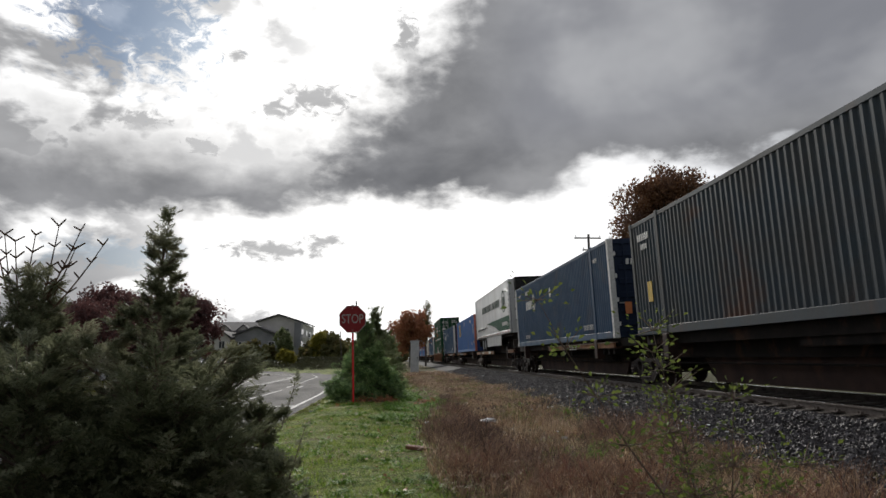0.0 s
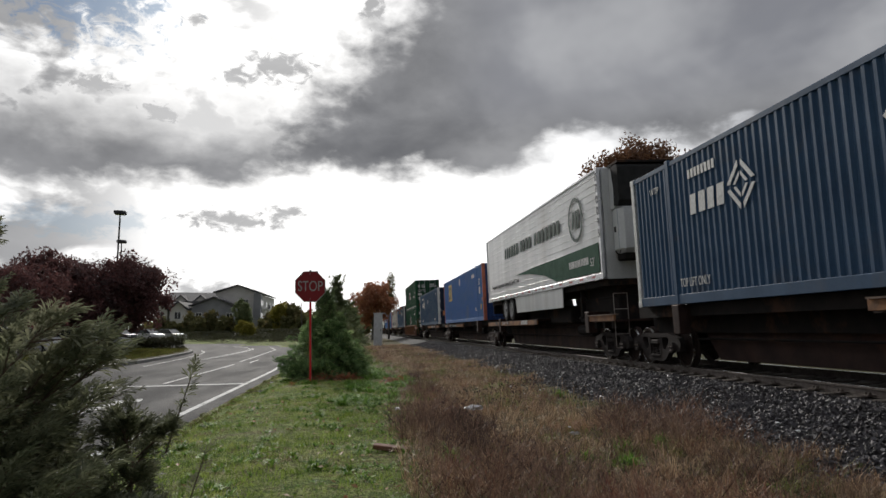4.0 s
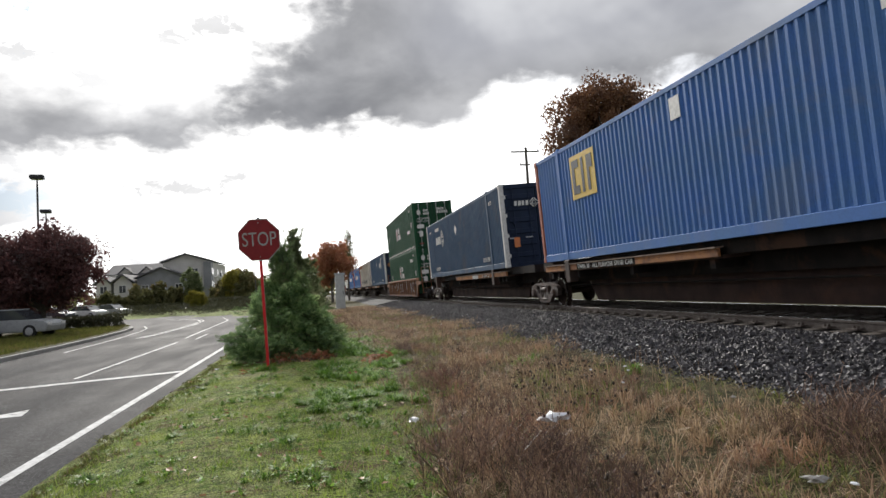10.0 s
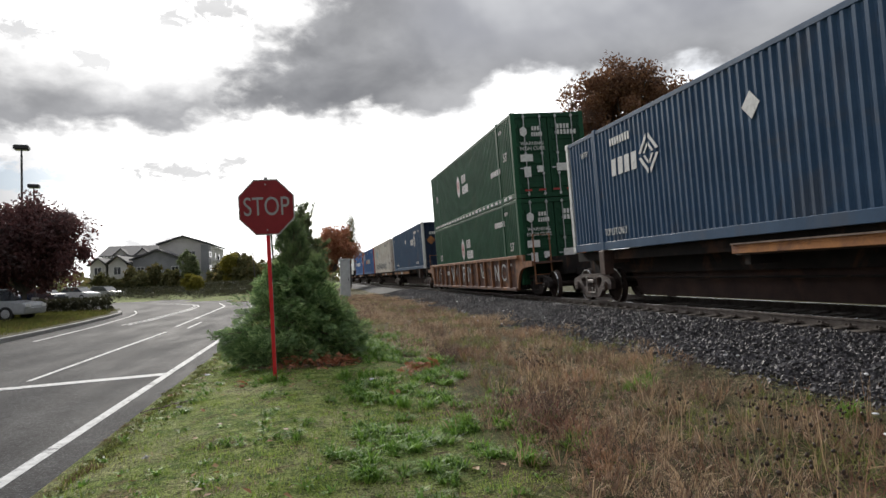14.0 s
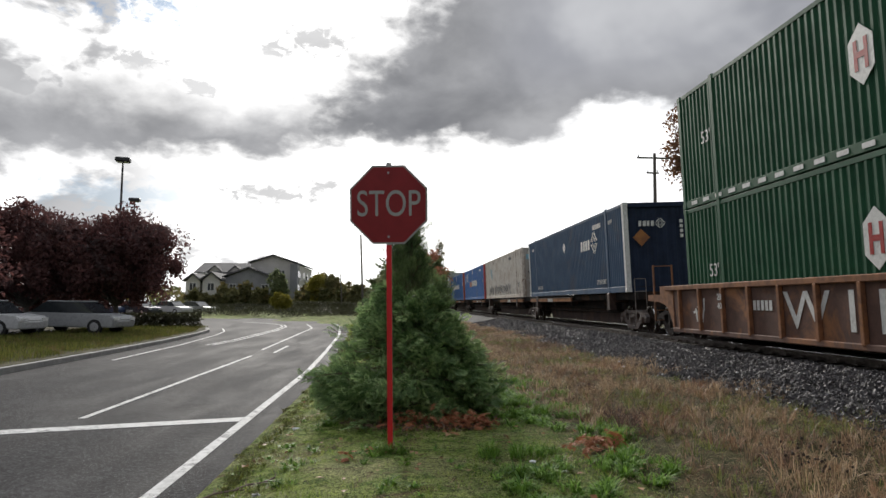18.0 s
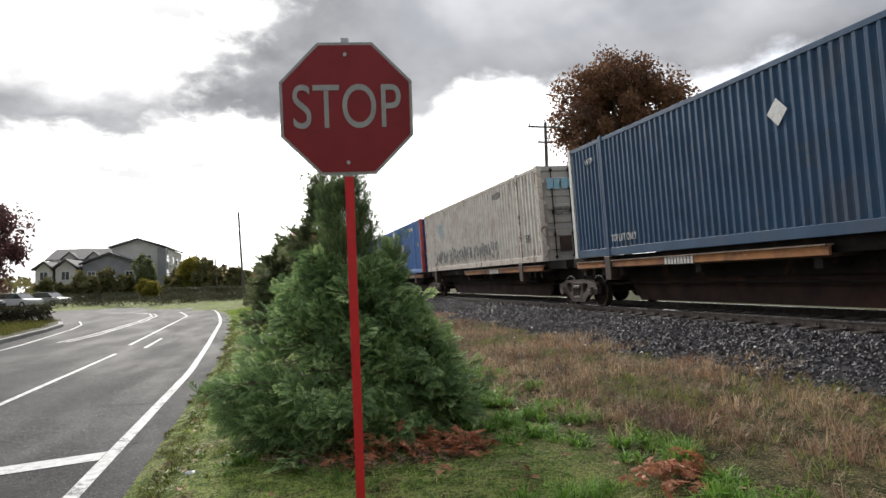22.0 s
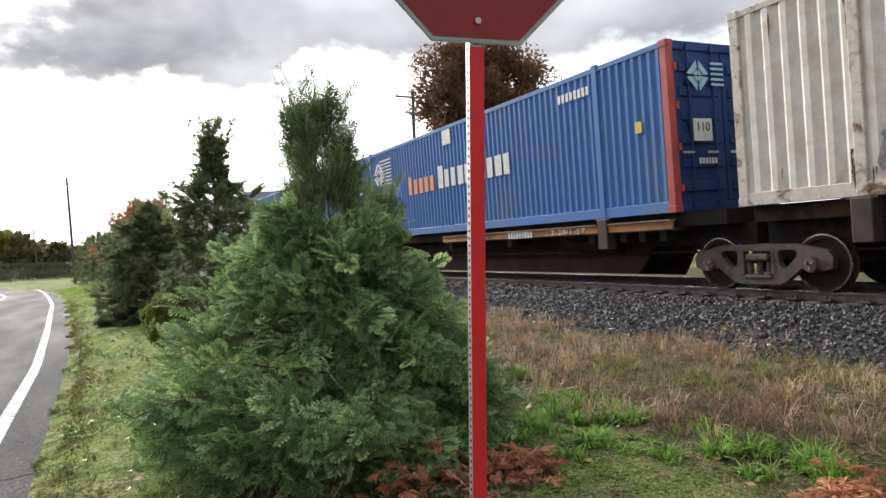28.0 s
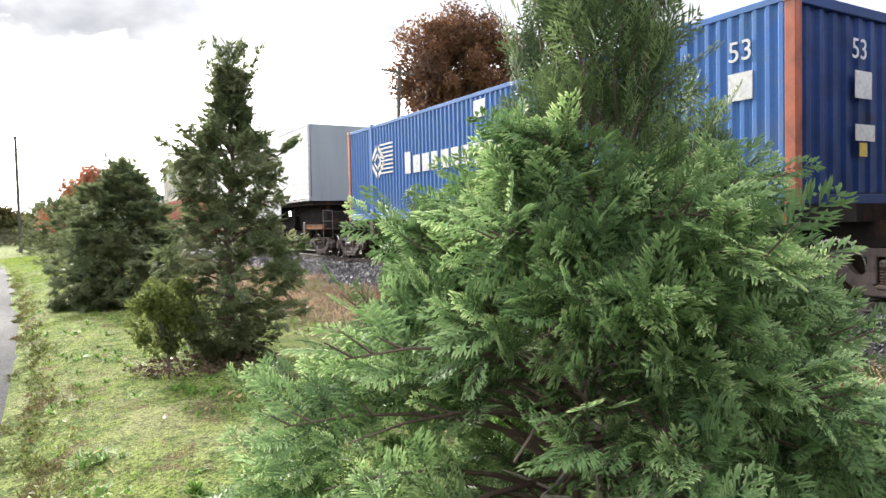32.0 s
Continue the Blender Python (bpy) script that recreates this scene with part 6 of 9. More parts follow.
def build_train():
    box_h = 1.31
    specs = [
        # wagon label, start, length, front, back, load
        ("black spine wagon under a faded slate container", -53.6, 17.0, True, False, "", "old"),
        ("black and orange spine wagon under a slate container", -36.1, 17.6, True, True, "", "slate_d"),
        ("rust-brown spine wagon carrying a road trailer", -17.6, 16.9, 2, False, "2-28/1-57", "reefer"),
        ("rust-brown spine wagon under a blue container", -0.45, 16.9, True, False, "TWIN 28 - ALL PURPOSE SPINE CAR", "square"),
        ("rust-brown spine wagon under a slate container", 16.9, 18.6, True, True, "2-28/1-57", "slate_d"),
        ("well", 37.9, 0, 0, 0, "", "green"),
        ("black spine wagon under a white-posted slate container", 59.3, 17.0, 2, False, "", "slate_e"),
        ("rust-brown spine wagon under a dirty white container", 76.4, 17.0, True, False, "", "cream"),
        ("rust-brown spine wagon under a blue container", 93.6, 17.0, True, False, "2-28/1-57", "name"),
        ("brown spine wagon under an orange-posted blue container", 110.9, 18.0, True, True, "", "plain"),
        ("rust-brown spine wagon carrying a grey trailer", 129.9, 17.0, 2, True, "2-28/1-57", "dry"),
        ("well", 149.5, 0, 0, 0, "", "mixed"),
        ("brown spine wagon under a green container", 171.0, 17.0, 2, False, "", "greenfar"),
    ]
    for label, s, L, front, back, text, load in specs:
        if label == "well":
            add(well_car(), s)
            base = s + 1.8
            if load == "green":
                add(green_box(False), base, 0.42)
                add(green_box(True), base, 0.42 + 2.92)
            else:
                add(container("faded red container in a well car", "orange", "orange", "orange", True), base, 0.42)
                add(cream_box(), base, 0.42 + 2.92)
            continue
        add(spine_car(L, label, front, back, text, load in ("reefer", "dry"), load in ("reefer", "dry"), load != "old", load == "old", s < -10, {-53.6: 1.25, -36.1: 1.25, -0.45: 0.35, 16.9: 2.52, 59.3: 0.57, 76.4: 1.3, 110.9: 0.8, 171.0: 0.75}.get(s, 0.95), load in ("slate_e", "square")), s)
        base = s + 0.75
        if load == "old":
            add(slate_box(old=True), s + L - LEN - 0.15, box_h)
        elif load == "slate_d":
            add(slate_box(), {-36.1: -34.85, 16.9: 19.42}[s], box_h)
        elif load == "slate_e":
            add(slate_box(doors=False, plaque=True), 59.87, box_h)
        elif load == "reefer":
            add(trailer("reefer"), -17.15, 2.12)
        elif load == "dry":
            add(trailer("dry"), 131.2, 2.12)
        elif load == "cream":
            add(cream_box(), 77.7, box_h)
        elif load == "greenfar":
            add(green_box(True), s + 0.75, box_h)
        else:
            add(blue_box(load), {"square": -0.1, "name": 94.55, "plain": 111.7}[load], box_h)


build_train()


# ---------------------------------------------------------------- trees and plants
def spray_proto(twigs=7, length=0.15, wide=0.0065, bits=2):
    """A flat fan of scale-leaved twigs: a stem with side twigs that fork again."""
    v, f = [], []

    def blade(a, b, w):
        a, b = np.array(a), np.array(b)
        d = (b - a) / np.linalg.norm(b - a)
        n = np.array([-d[1], d[0], 0])
        k = len(v)
        mid = a + 0.55 * (b - a) + np.array([0, 0, 0.12 * np.linalg.norm(b - a)])
        v.extend([a, mid + n * w, b, mid - n * w])
        f.append((k, k + 1, k + 2, k + 3))

    r = random.Random(twigs * 7 + bits)
    mid = (length * 0.55, r.uniform(-0.008, 0.008), 0.004)
    tip = (length, r.uniform(-0.02, 0.02), -0.016)
    blade((0, 0, 0), mid, wide * 1.2)
    blade(mid, tip, wide * 1.2)
    for i in range(twigs):
        for s in (-1, 1):
            t = min((i + 0.8) / (twigs + 0.4) + r.uniform(-0.06, 0.06), 0.97)
            a = tuple(q * t / 0.55 for q in mid) if t < 0.55 else tuple(p + (q - p) * (t - 0.55) / 0.45 for p, q in zip(mid, tip))
            l = length * (0.62 - 0.36 * t) * r.uniform(0.55, 1.3)
            ang = s * math.radians(40 - 8 * t + r.uniform(-14, 14))
            b = (a[0] + l * math.cos(ang), a[1] + l * math.sin(ang), a[2] - 0.012 + r.uniform(-0.014, 0.01))
            blade(a, b, wide)
            for j in range(bits):
                u = 0.35 + 0.4 * j + r.uniform(-0.08, 0.08)
                c = tuple(p + u * (q - p) for p, q in zip(a, b))
                l2 = l * r.uniform(0.3, 0.6)
                an2 = ang - s * math.radians(36 + r.uniform(-15, 15)) * (1 if r.random() < 0.7 else -1)
                blade(c, (c[0] + l2 * math.cos(an2), c[1] + l2 * math.sin(an2), c[2] - 0.006), wide * 0.9)
    return np.array(v), np.array(f)


TWIGGY = spray_proto(5, 0.115, 0.0045, 1)
MEDIUM, COARSE = spray_proto(6, 0.13, 0.0085, 1), spray_proto(4, 0.2, 0.015, 0)


def frame_from(dirs, roll):
    """Turn matrices with local x along dirs and local z as near up as the roll allows."""
    d = dirs / np.linalg.norm(dirs, axis=1, keepdims=True)
    up = np.tile([0.0, 0.0, 1.0], (len(d), 1)) + 0.05
    y = np.cross(up, d)
    y /= np.linalg.norm(y, axis=1, keepdims=True)
    z = np.cross(d, y)
    c, s = np.cos(roll)[:, None], np.sin(roll)[:, None]
    y2, z2 = c * y + s * z, c * z - s * y
    return np.stack([d, y2, z2], -1)


def conifer(label, x, y, z, H, R, seed, sprays, mat, proto, size, lean=0.0, profile=None, limbs=70, dead=0.0, spire=0.25, bunch=6, back=0.0, up=0.0, even=0.25, shell=0, wisps=0, group="young cedars along the verge"):
    """A young cedar: tapered trunk, limbs that rise and droop, and a crown of flat sprays with gaps."""
    r = np.random.default_rng(seed)
    def axis(h):
        """How far the crown has moved off its foot at the relative height h."""
        c = 1 - (1 - h) ** 2
        return lean * c, back * c
    tree = thing("cedar_tree", label, "tree", group)
    tree.matrix_basis = pose(x, y, z)
    bm = bmesh.new()
    pts = [Vector((axis(i / 8)[0] + 0.03 * math.sin(i * 1.7 + seed), axis(i / 8)[1] + 0.03 * math.cos(i * 2.1 + seed), H * 0.93 * i / 8 - 0.05)) for i in range(9)]
    for i in range(8):
        cyl(bm, pts[i], pts[i + 1], 0.035 * H / 2.4 * (1 - i / 8.6) + 0.004, 0.035 * H / 2.4 * (1 - (i + 1) / 8.6) + 0.004, seg=8)
    part("trunk", bm, M["bark"], tree)
    profile = profile or (lambda h: (0.75 + 0.5 * min(h / 0.18, 1) - 0.25) * (1 - h) ** 0.8 + 0.05)
    bm = bmesh.new()
    place, dirs, shells, extra_p, extra_d = [], [], [], [], []
    n_limb = limbs
    per = sprays // n_limb
    for i in range(n_limb):
        h = 0.05 + 0.93 * (i / n_limb) ** 1.05
        a = i * 2.39996 + r.normal(0, 0.35)
        L = R * profile(h) * r.uniform(1 - even, 1 + 0.5 * even) * (0.84 if shell else 1)
        base = np.array([*axis(h), H * h * 0.93])
        out = np.array([math.cos(a), math.sin(a), 0])
        rise = 0.15 + 0.95 * h + r.normal(0, 0.15)
        drop = 0.55 * (1 - h)
        ts = np.linspace(0, 1, 5)
        path = [base + out * L * t + np.array([0, 0, L * (rise * t - drop * t * t)]) for t in ts]
        for p, q, ra, rb in zip(path[:-1], path[1:], ts[:-1], ts[1:]):
            w = 0.011 * (1 - h) + 0.004
            cyl(bm, p, q, w * (1 - 0.75 * ra), w * (1 - 0.75 * rb), seg=5)
        side = np.cross(out, [0, 0, 1])
        # side branchlets, each with a flat drooping bunch of sprays
        nb = max(2, int(round(per / bunch * (0.3 + 1.4 * L / R))))
        for k in range(nb):
            t = 1.0 if k == 0 else 0.2 + 0.8 * r.random() ** 0.75
            s = 0 if k == 0 else (-1) ** k
            root = base + out * L * t + np.array([0, 0, L * (rise * t - drop * t * t)])
            ang = s * r.uniform(0.35, 1.1)
            d = out * math.cos(ang) + side * math.sin(ang) + np.array([0, 0, r.normal(0.15 + 0.7 * h, 0.28)])
            d /= np.linalg.norm(d)
            bl = r.uniform(0.4, 1.0) * (0.10 + 0.28 * L * (1.15 - t)) * min(1.6, 0.45 + R)
            cyl(bm, root, root + d * bl, 0.0045, 0.002, seg=4)
            u = np.linspace(0.15, 1.05, bunch)
            pos = root + d * (bl * u)[:, None] + r.normal(0, 0.012, (bunch, 3)) * R
            cross = np.cross(d, [0, 0, 1.0])
            cross /= np.linalg.norm(cross) + 1e-6
            fan = np.where(np.arange(bunch) % 2 == 0, 1, -1) * r.uniform(0.15, 0.75, bunch) * (1.15 - 0.9 * u).clip(0.1)
            dd = d * 1.0 + cross * fan[:, None]
            dd[:, 2] += r.normal(-0.12 + 0.35 * h + up, 0.2 + 0.5 * up, bunch)
            place.append(pos)
            dirs.append(dd)
    # outer bunches: fans of sprays that round the crown off
    if shell:
        q = shell // 6
        hh = r.random(q) ** 1.2 * 0.95
        aa = r.uniform(0, 2 * np.pi, q)
        lobe = 0.88 + 0.15 * np.sin(aa * 4 + hh * 31) + 0.12 * np.sin(aa * 7 - hh * 47)
        rr = R * np.array([profile(max(v, 0.02)) for v in hh]) * lobe * r.uniform(0.72, 1.0, q)
        o3 = np.stack([np.cos(aa), np.sin(aa), 0 * aa], -1)
        tang = np.stack([-np.sin(aa), np.cos(aa), 0 * aa], -1)
        ax, ay = axis(hh)
        root = o3 * rr[:, None] + np.stack([ax, ay, H * hh * 0.95 + 0.06 * rr], -1)
        main = o3 * 0.75 + tang * r.normal(0, 0.45, q)[:, None]
        main[:, 2] += r.normal(-0.15 + 0.7 * hh, 0.35, q)
        main /= np.linalg.norm(main, axis=1, keepdims=True)
        nrm = o3 * r.uniform(-0.2, 0.9, q)[:, None] + r.normal(0, 0.3, (q, 3))
        nrm[:, 2] += 0.7
        nrm -= main * np.sum(nrm * main, 1, keepdims=True)
        nrm /= np.linalg.norm(nrm, axis=1, keepdims=True)
        yv = np.cross(nrm, main)
        for k in range(6):
            f = (k - 2.5) * 0.33 + r.normal(0, 0.12, q)
            d = main * np.cos(f)[:, None] + yv * np.sin(f)[:, None]
            d[:, 2] -= 0.25 * np.abs(f)
            place.append(root + d * 0.035 + r.normal(0, 0.012, (q, 3)) - main * 0.02 * abs(k - 2.5))
            dirs.append(d)
            shells.append((nrm, d))
    # leader shoots, with a few thin wisps above the crown
    for k in range(wisps):
        a = k * 2.4
        ax, ay = axis(0.85)
        root = np.array([ax + 0.16 * math.cos(a), ay + 0.16 * math.sin(a), H * r.uniform(0.78, 0.92)])
        d = np.array([0.28 * math.cos(a), 0.28 * math.sin(a), 1.0])
        ln = r.uniform(0.2, 0.42)
        cyl(bm, root, root + d * ln, 0.005, 0.002, seg=4)
        u = np.linspace(0.1, 1.0, 9)
        extra_p.append(root + d * (ln * u)[:, None])
        extra_d.append(d + r.normal(0, 0.3, (9, 3)))
    k = k_lead = int(sprays * 0.05)
    hh = 1 - spire * r.random(k) ** 1.3
    ax, ay = axis(hh)
    pos = np.stack([ax + r.normal(0, 0.05 * R, k) * (1.3 - hh) * 6, ay + r.normal(0, 0.05 * R, k) * (1.3 - hh) * 6, H * hh], -1)
    place.append(pos)
    dirs.append(np.stack([r.normal(0, 0.5, k), r.normal(0, 0.5, k), np.full(k, 1.1)], -1))
    k_lead += sum(len(q) for q in extra_p)
    place, dirs = np.concatenate(place + extra_p), np.concatenate(dirs + extra_d)
    place[:, 2] = np.maximum(place[:, 2], 0.04)
    turns = frame_from(dirs, r.normal(0, 0.4, len(place)))
    if shells:
        nrm, d = (np.concatenate(v) for v in zip(*shells))
        d = d / np.linalg.norm(d, axis=1, keepdims=True)
        y3 = np.cross(nrm, d)
        y3 /= np.linalg.norm(y3, axis=1, keepdims=True)
        first = len(place) - k_lead - len(d)
        turns[first:first + len(d)] = np.stack([d, y3, np.cross(d, y3)], -1)
    sz = (size * r.uniform(0.6, 1.3, len(place)))[:, None]
    part("branchwork", bm, M["bark"], tree)
    crown = scatter("crown", proto, place, turns, sz, M[mat])
    crown.parent = tree
    if dead:
        q = int(dead)
        ang = r.uniform(0, 2 * np.pi, q)
        pos = np.stack([np.cos(ang) * R * r.uniform(0.3, 0.8, q), np.sin(ang) * R * r.uniform(0.3, 0.8, q), r.uniform(0.02, 0.25, q)], -1)
        o = scatter("dead_sprays", proto, pos, rotations(q), np.full((q, 1), size), M["deadleaf"])
        o.parent = tree
    return tree


def frond_proto(pairs=9, length=0.2, wide=0.0048, tips=3, seed=1):
    """A flat fern-like spray in one piece: a drooping stem, side twigs and their short forked tips; also how lit each
    corner is painted.
    """
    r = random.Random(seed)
    v, f, tiplight = [], [], []

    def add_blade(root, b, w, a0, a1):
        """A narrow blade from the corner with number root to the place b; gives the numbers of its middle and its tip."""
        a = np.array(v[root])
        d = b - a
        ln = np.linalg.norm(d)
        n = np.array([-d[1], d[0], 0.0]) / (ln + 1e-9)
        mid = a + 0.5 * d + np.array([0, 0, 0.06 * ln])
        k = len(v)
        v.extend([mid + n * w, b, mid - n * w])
        tiplight.extend([(a0 + a1) / 2, a1, (a0 + a1) / 2])
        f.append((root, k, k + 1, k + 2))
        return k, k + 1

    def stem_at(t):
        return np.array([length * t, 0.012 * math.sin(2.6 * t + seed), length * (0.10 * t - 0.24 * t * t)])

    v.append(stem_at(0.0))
    tiplight.append(0.0)
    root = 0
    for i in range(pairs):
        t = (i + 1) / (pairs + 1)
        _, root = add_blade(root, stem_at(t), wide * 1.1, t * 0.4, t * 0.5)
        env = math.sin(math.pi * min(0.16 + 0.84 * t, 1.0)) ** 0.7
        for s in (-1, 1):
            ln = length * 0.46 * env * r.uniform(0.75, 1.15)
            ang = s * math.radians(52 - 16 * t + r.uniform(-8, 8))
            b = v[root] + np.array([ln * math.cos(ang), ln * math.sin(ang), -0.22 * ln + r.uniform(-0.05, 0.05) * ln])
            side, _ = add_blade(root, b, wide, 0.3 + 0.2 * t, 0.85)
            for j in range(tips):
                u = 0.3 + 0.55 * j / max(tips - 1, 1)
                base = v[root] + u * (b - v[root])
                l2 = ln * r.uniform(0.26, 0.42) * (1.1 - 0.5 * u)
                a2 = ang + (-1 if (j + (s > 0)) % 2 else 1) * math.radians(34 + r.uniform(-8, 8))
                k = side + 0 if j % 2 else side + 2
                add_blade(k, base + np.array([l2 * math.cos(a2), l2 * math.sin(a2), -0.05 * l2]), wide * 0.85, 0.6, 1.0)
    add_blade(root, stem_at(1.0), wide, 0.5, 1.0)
    return np.array(v), np.array(f), np.array(tiplight)


def frond_material(name, old, mid, tip, thin=0.5):
    """Cedar fronds: dark at the stem and paler at the tips, as light falling on them is put in the colour; each frond a
    little different.
    """
    m = bpy.data.materials.new(name)
    m.use_nodes = True
    t = m.node_tree
    N = Nodes(t)
    p = t.nodes["Principled BSDF"]
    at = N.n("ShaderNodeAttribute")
    at.attribute_name = "tiplight"
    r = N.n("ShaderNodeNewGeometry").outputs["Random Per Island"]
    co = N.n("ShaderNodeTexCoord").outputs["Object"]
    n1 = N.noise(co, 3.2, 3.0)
    # light on the outer tips, painted from stem to tip
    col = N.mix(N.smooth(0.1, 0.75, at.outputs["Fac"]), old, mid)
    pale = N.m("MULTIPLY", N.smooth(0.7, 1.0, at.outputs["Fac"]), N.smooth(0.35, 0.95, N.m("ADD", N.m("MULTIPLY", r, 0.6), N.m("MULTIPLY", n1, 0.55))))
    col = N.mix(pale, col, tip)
    col = N.mix(1.0, col, N.mix(r, (0.5, 0.56, 0.5), (1.5, 1.42, 1.3)), "MULTIPLY")
    col = N.mix(0.7, col, N.mix(N.smooth(0.3, 0.7, n1), (0.7, 0.74, 0.72), (1.3, 1.26, 1.2)), "MULTIPLY")
    t.links.new(col, p.inputs["Base Color"])
    p.inputs["Roughness"].default_value = 0.5
    p.inputs["Specular IOR Level"].default_value = 0.35
    tr = N.n("ShaderNodeBsdfTranslucent")
    t.links.new(col, tr.inputs[0])
    mx = N.n("ShaderNodeMixShader")
    mx.inputs[0].default_value = thin
    t.links.new(p.outputs[0], mx.inputs[1])
    t.links.new(tr.outputs[0], mx.inputs[2])
    t.links.new(mx.outputs[0], t.nodes["Material Output"].inputs[0])
    return m


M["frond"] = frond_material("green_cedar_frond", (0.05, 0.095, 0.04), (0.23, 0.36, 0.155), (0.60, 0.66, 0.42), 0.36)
# darker copy of the frond: the backlit top's shade is in its colour
M["shoot"] = frond_material("backlit_cedar_shoot", (0.06, 0.095, 0.045), (0.15, 0.22, 0.10), (0.30, 0.35, 0.19), 0.25)
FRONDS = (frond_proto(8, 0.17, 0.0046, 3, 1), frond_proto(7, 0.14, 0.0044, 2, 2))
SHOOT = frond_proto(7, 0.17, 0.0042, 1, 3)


def frond_crown(name, proto, places, turns, sizes, mat, parent):
    v, f, tiplight = proto
    ob = scatter(name, (v, f), places, turns, sizes, mat)
    ob.data.attributes.new("tiplight", "FLOAT", "POINT").data.foreach_set("value", np.tile(tiplight, len(places)).astype(np.float32))
    ob.parent = parent
    return ob


def near_cedar(x, y, z):
    """The bushy cedar beside the sign: a wide lower crown of hanging fronds, a narrow neck and an upright feathery top."""
    r = np.random.default_rng(3)
    tree = thing("cedar_tree", "bushy young green cedar with a wispy top beside the stop sign", "tree", "young cedars along the verge")
    tree.matrix_basis = pose(x, y, z)
    H = 2.45

    def radius(h):
        return np.interp(h, [0.0, 0.06, 0.16, 0.24, 0.38, 0.55, 0.635, 0.67, 0.72, 0.80, 0.90, 1.0], [1.0, 1.26, 1.34, 1.25, 0.92, 0.60, 0.42, 0.24, 0.26, 0.32, 0.20, 0.04])

    bm = bmesh.new()
    pts = [Vector((0.02 * math.sin(i * 1.7), 0.02 * math.cos(i * 2.1), H * 0.9 * i / 9 - 0.06)) for i in range(10)]
    for i in range(9):
        cyl(bm, pts[i], pts[i + 1], 0.042 * (1 - i / 9.6), 0.042 * (1 - (i + 1) / 9.6), seg=8)
    part("trunk", bm, M["bark"], tree)
    # grey bare branches low in the crown, where it is open towards the road
    for z0, a, ln, up in ((0.95, 3.6, 0.52, 0.1), (0.86, 3.95, 0.42, 0.35), (0.62, 3.5, 0.6, -0.1), (0.5, 4.3, 0.5, 0.25), (0.42, 3.85, 0.75, 0.3), (0.75, 4.6, 0.4, 0.1), (0.33, 4.9, 0.6, 0.05), (0.28, 3.2, 0.7, 0.12), (1.05, 4.15, 0.3, 0.3)):
        bm = bmesh.new()
        p = Vector((0, 0, z0))
        for k in range(5):
            q = Vector((math.cos(a + 0.07 * k) * ln * (k + 1) / 5, math.sin(a + 0.07 * k) * ln * (k + 1) / 5, z0 + up * ln * (k + 1) / 5 + 0.02 * math.sin(k * 2.0 + a)))
            cyl(bm, p, q, 0.012 * (1 - 0.15 * k), 0.012 * (1 - 0.15 * (k + 1)), seg=6)
            if k in (1, 2, 3):
                e = q + Vector((math.cos(a + 1.0 * (-1) ** k), math.sin(a + 1.0 * (-1) ** k), 0.35)) * ln * 0.26
                cyl(bm, q, e, 0.006, 0.003, seg=5)
            p = q
        part("dead_branch", bm, M["deadwood"], tree, "bare grey dead branch")
    # leafy limbs
    bm = bmesh.new()
    place, dirs, norms, kind = [], [], [], []

    def hang(root, main, nrm, n, fan, spread, which):
        """A flat spread of n fronds about the direction main, lying in the plane across nrm."""
        main = main / np.linalg.norm(main)
        nrm = nrm - main * (nrm @ main)
        nrm /= np.linalg.norm(nrm) + 1e-9
        side = np.cross(nrm, main)
        for k in range(n):
            u = 0 if n == 1 else k / (n - 1) * 2 - 1
            g = u * fan + r.normal(0, 0.1)
            d = main * math.cos(g) + side * math.sin(g) + np.array([0, 0, -0.18 * abs(u)]) + r.normal(0, 0.06, 3)
            place.append(root - main * spread * abs(u) + side * u * spread * 0.8 + r.normal(0, 0.008, 3))
            dirs.append(d)
            norms.append(nrm + r.normal(0, 0.16, 3))
            kind.append(which)

    limbs = 125
    for i in range(limbs):
        h = 0.03 + 0.63 * (i / limbs) ** 0.95
        a = i * 2.39996 + r.normal(0, 0.3)
        L = float(radius(h)) * (0.86 + 0.13 * math.sin(a * 3 + i * 0.9) + r.normal(0, 0.06))
        out = np.array([math.cos(a), math.sin(a), 0.0])
        tang = np.array([-out[1], out[0], 0.0])
        rise, drop = 0.28 + 0.35 * h + r.normal(0, 0.12), 0.42 - 0.2 * h
        base = np.array([0, 0, H * h * 0.96])
        at = lambda t: base + out * L * t + np.array([0, 0, L * (rise * t - drop * t * t)])
        ts = np.linspace(0, 1, 6)
        for ra, rb in zip(ts[:-1], ts[1:]):
            w = 0.011 * (1 - h) + 0.004
            cyl(bm, at(ra), at(rb), w * (1 - 0.8 * ra), w * (1 - 0.8 * rb), seg=5)
        open_side = abs((a - 3.55 + math.pi) % (2 * math.pi) - math.pi) < 0.72
        for k in range(int(5 + 10 * L)):
            t = 0.98 - 0.66 * (k / (5 + 10 * L)) ** 0.9
            zz = at(t)[2]
            if open_side and (0.58 < zz < 1.12) and r.random() < 0.86:
                continue
            s = (-1) ** k
            ang = s * r.uniform(0.25, 0.95) if k else 0.0
            main = out * math.cos(ang) + tang * math.sin(ang) + np.array([0, 0, r.normal(0.22 + 0.35 * h, 0.32)])
            nrm = np.array([0, 0, 0.7]) + out * r.uniform(-0.2, 0.9) + r.normal(0, 0.55, 3)
            b2 = at(t) + main * 0.03
            cyl(bm, at(t), b2 + main * 0.05, 0.004, 0.002, seg=4)
            hang(b2, main, nrm, 3, 0.6, 0.05, 0 if r.random() < 0.6 else 1)
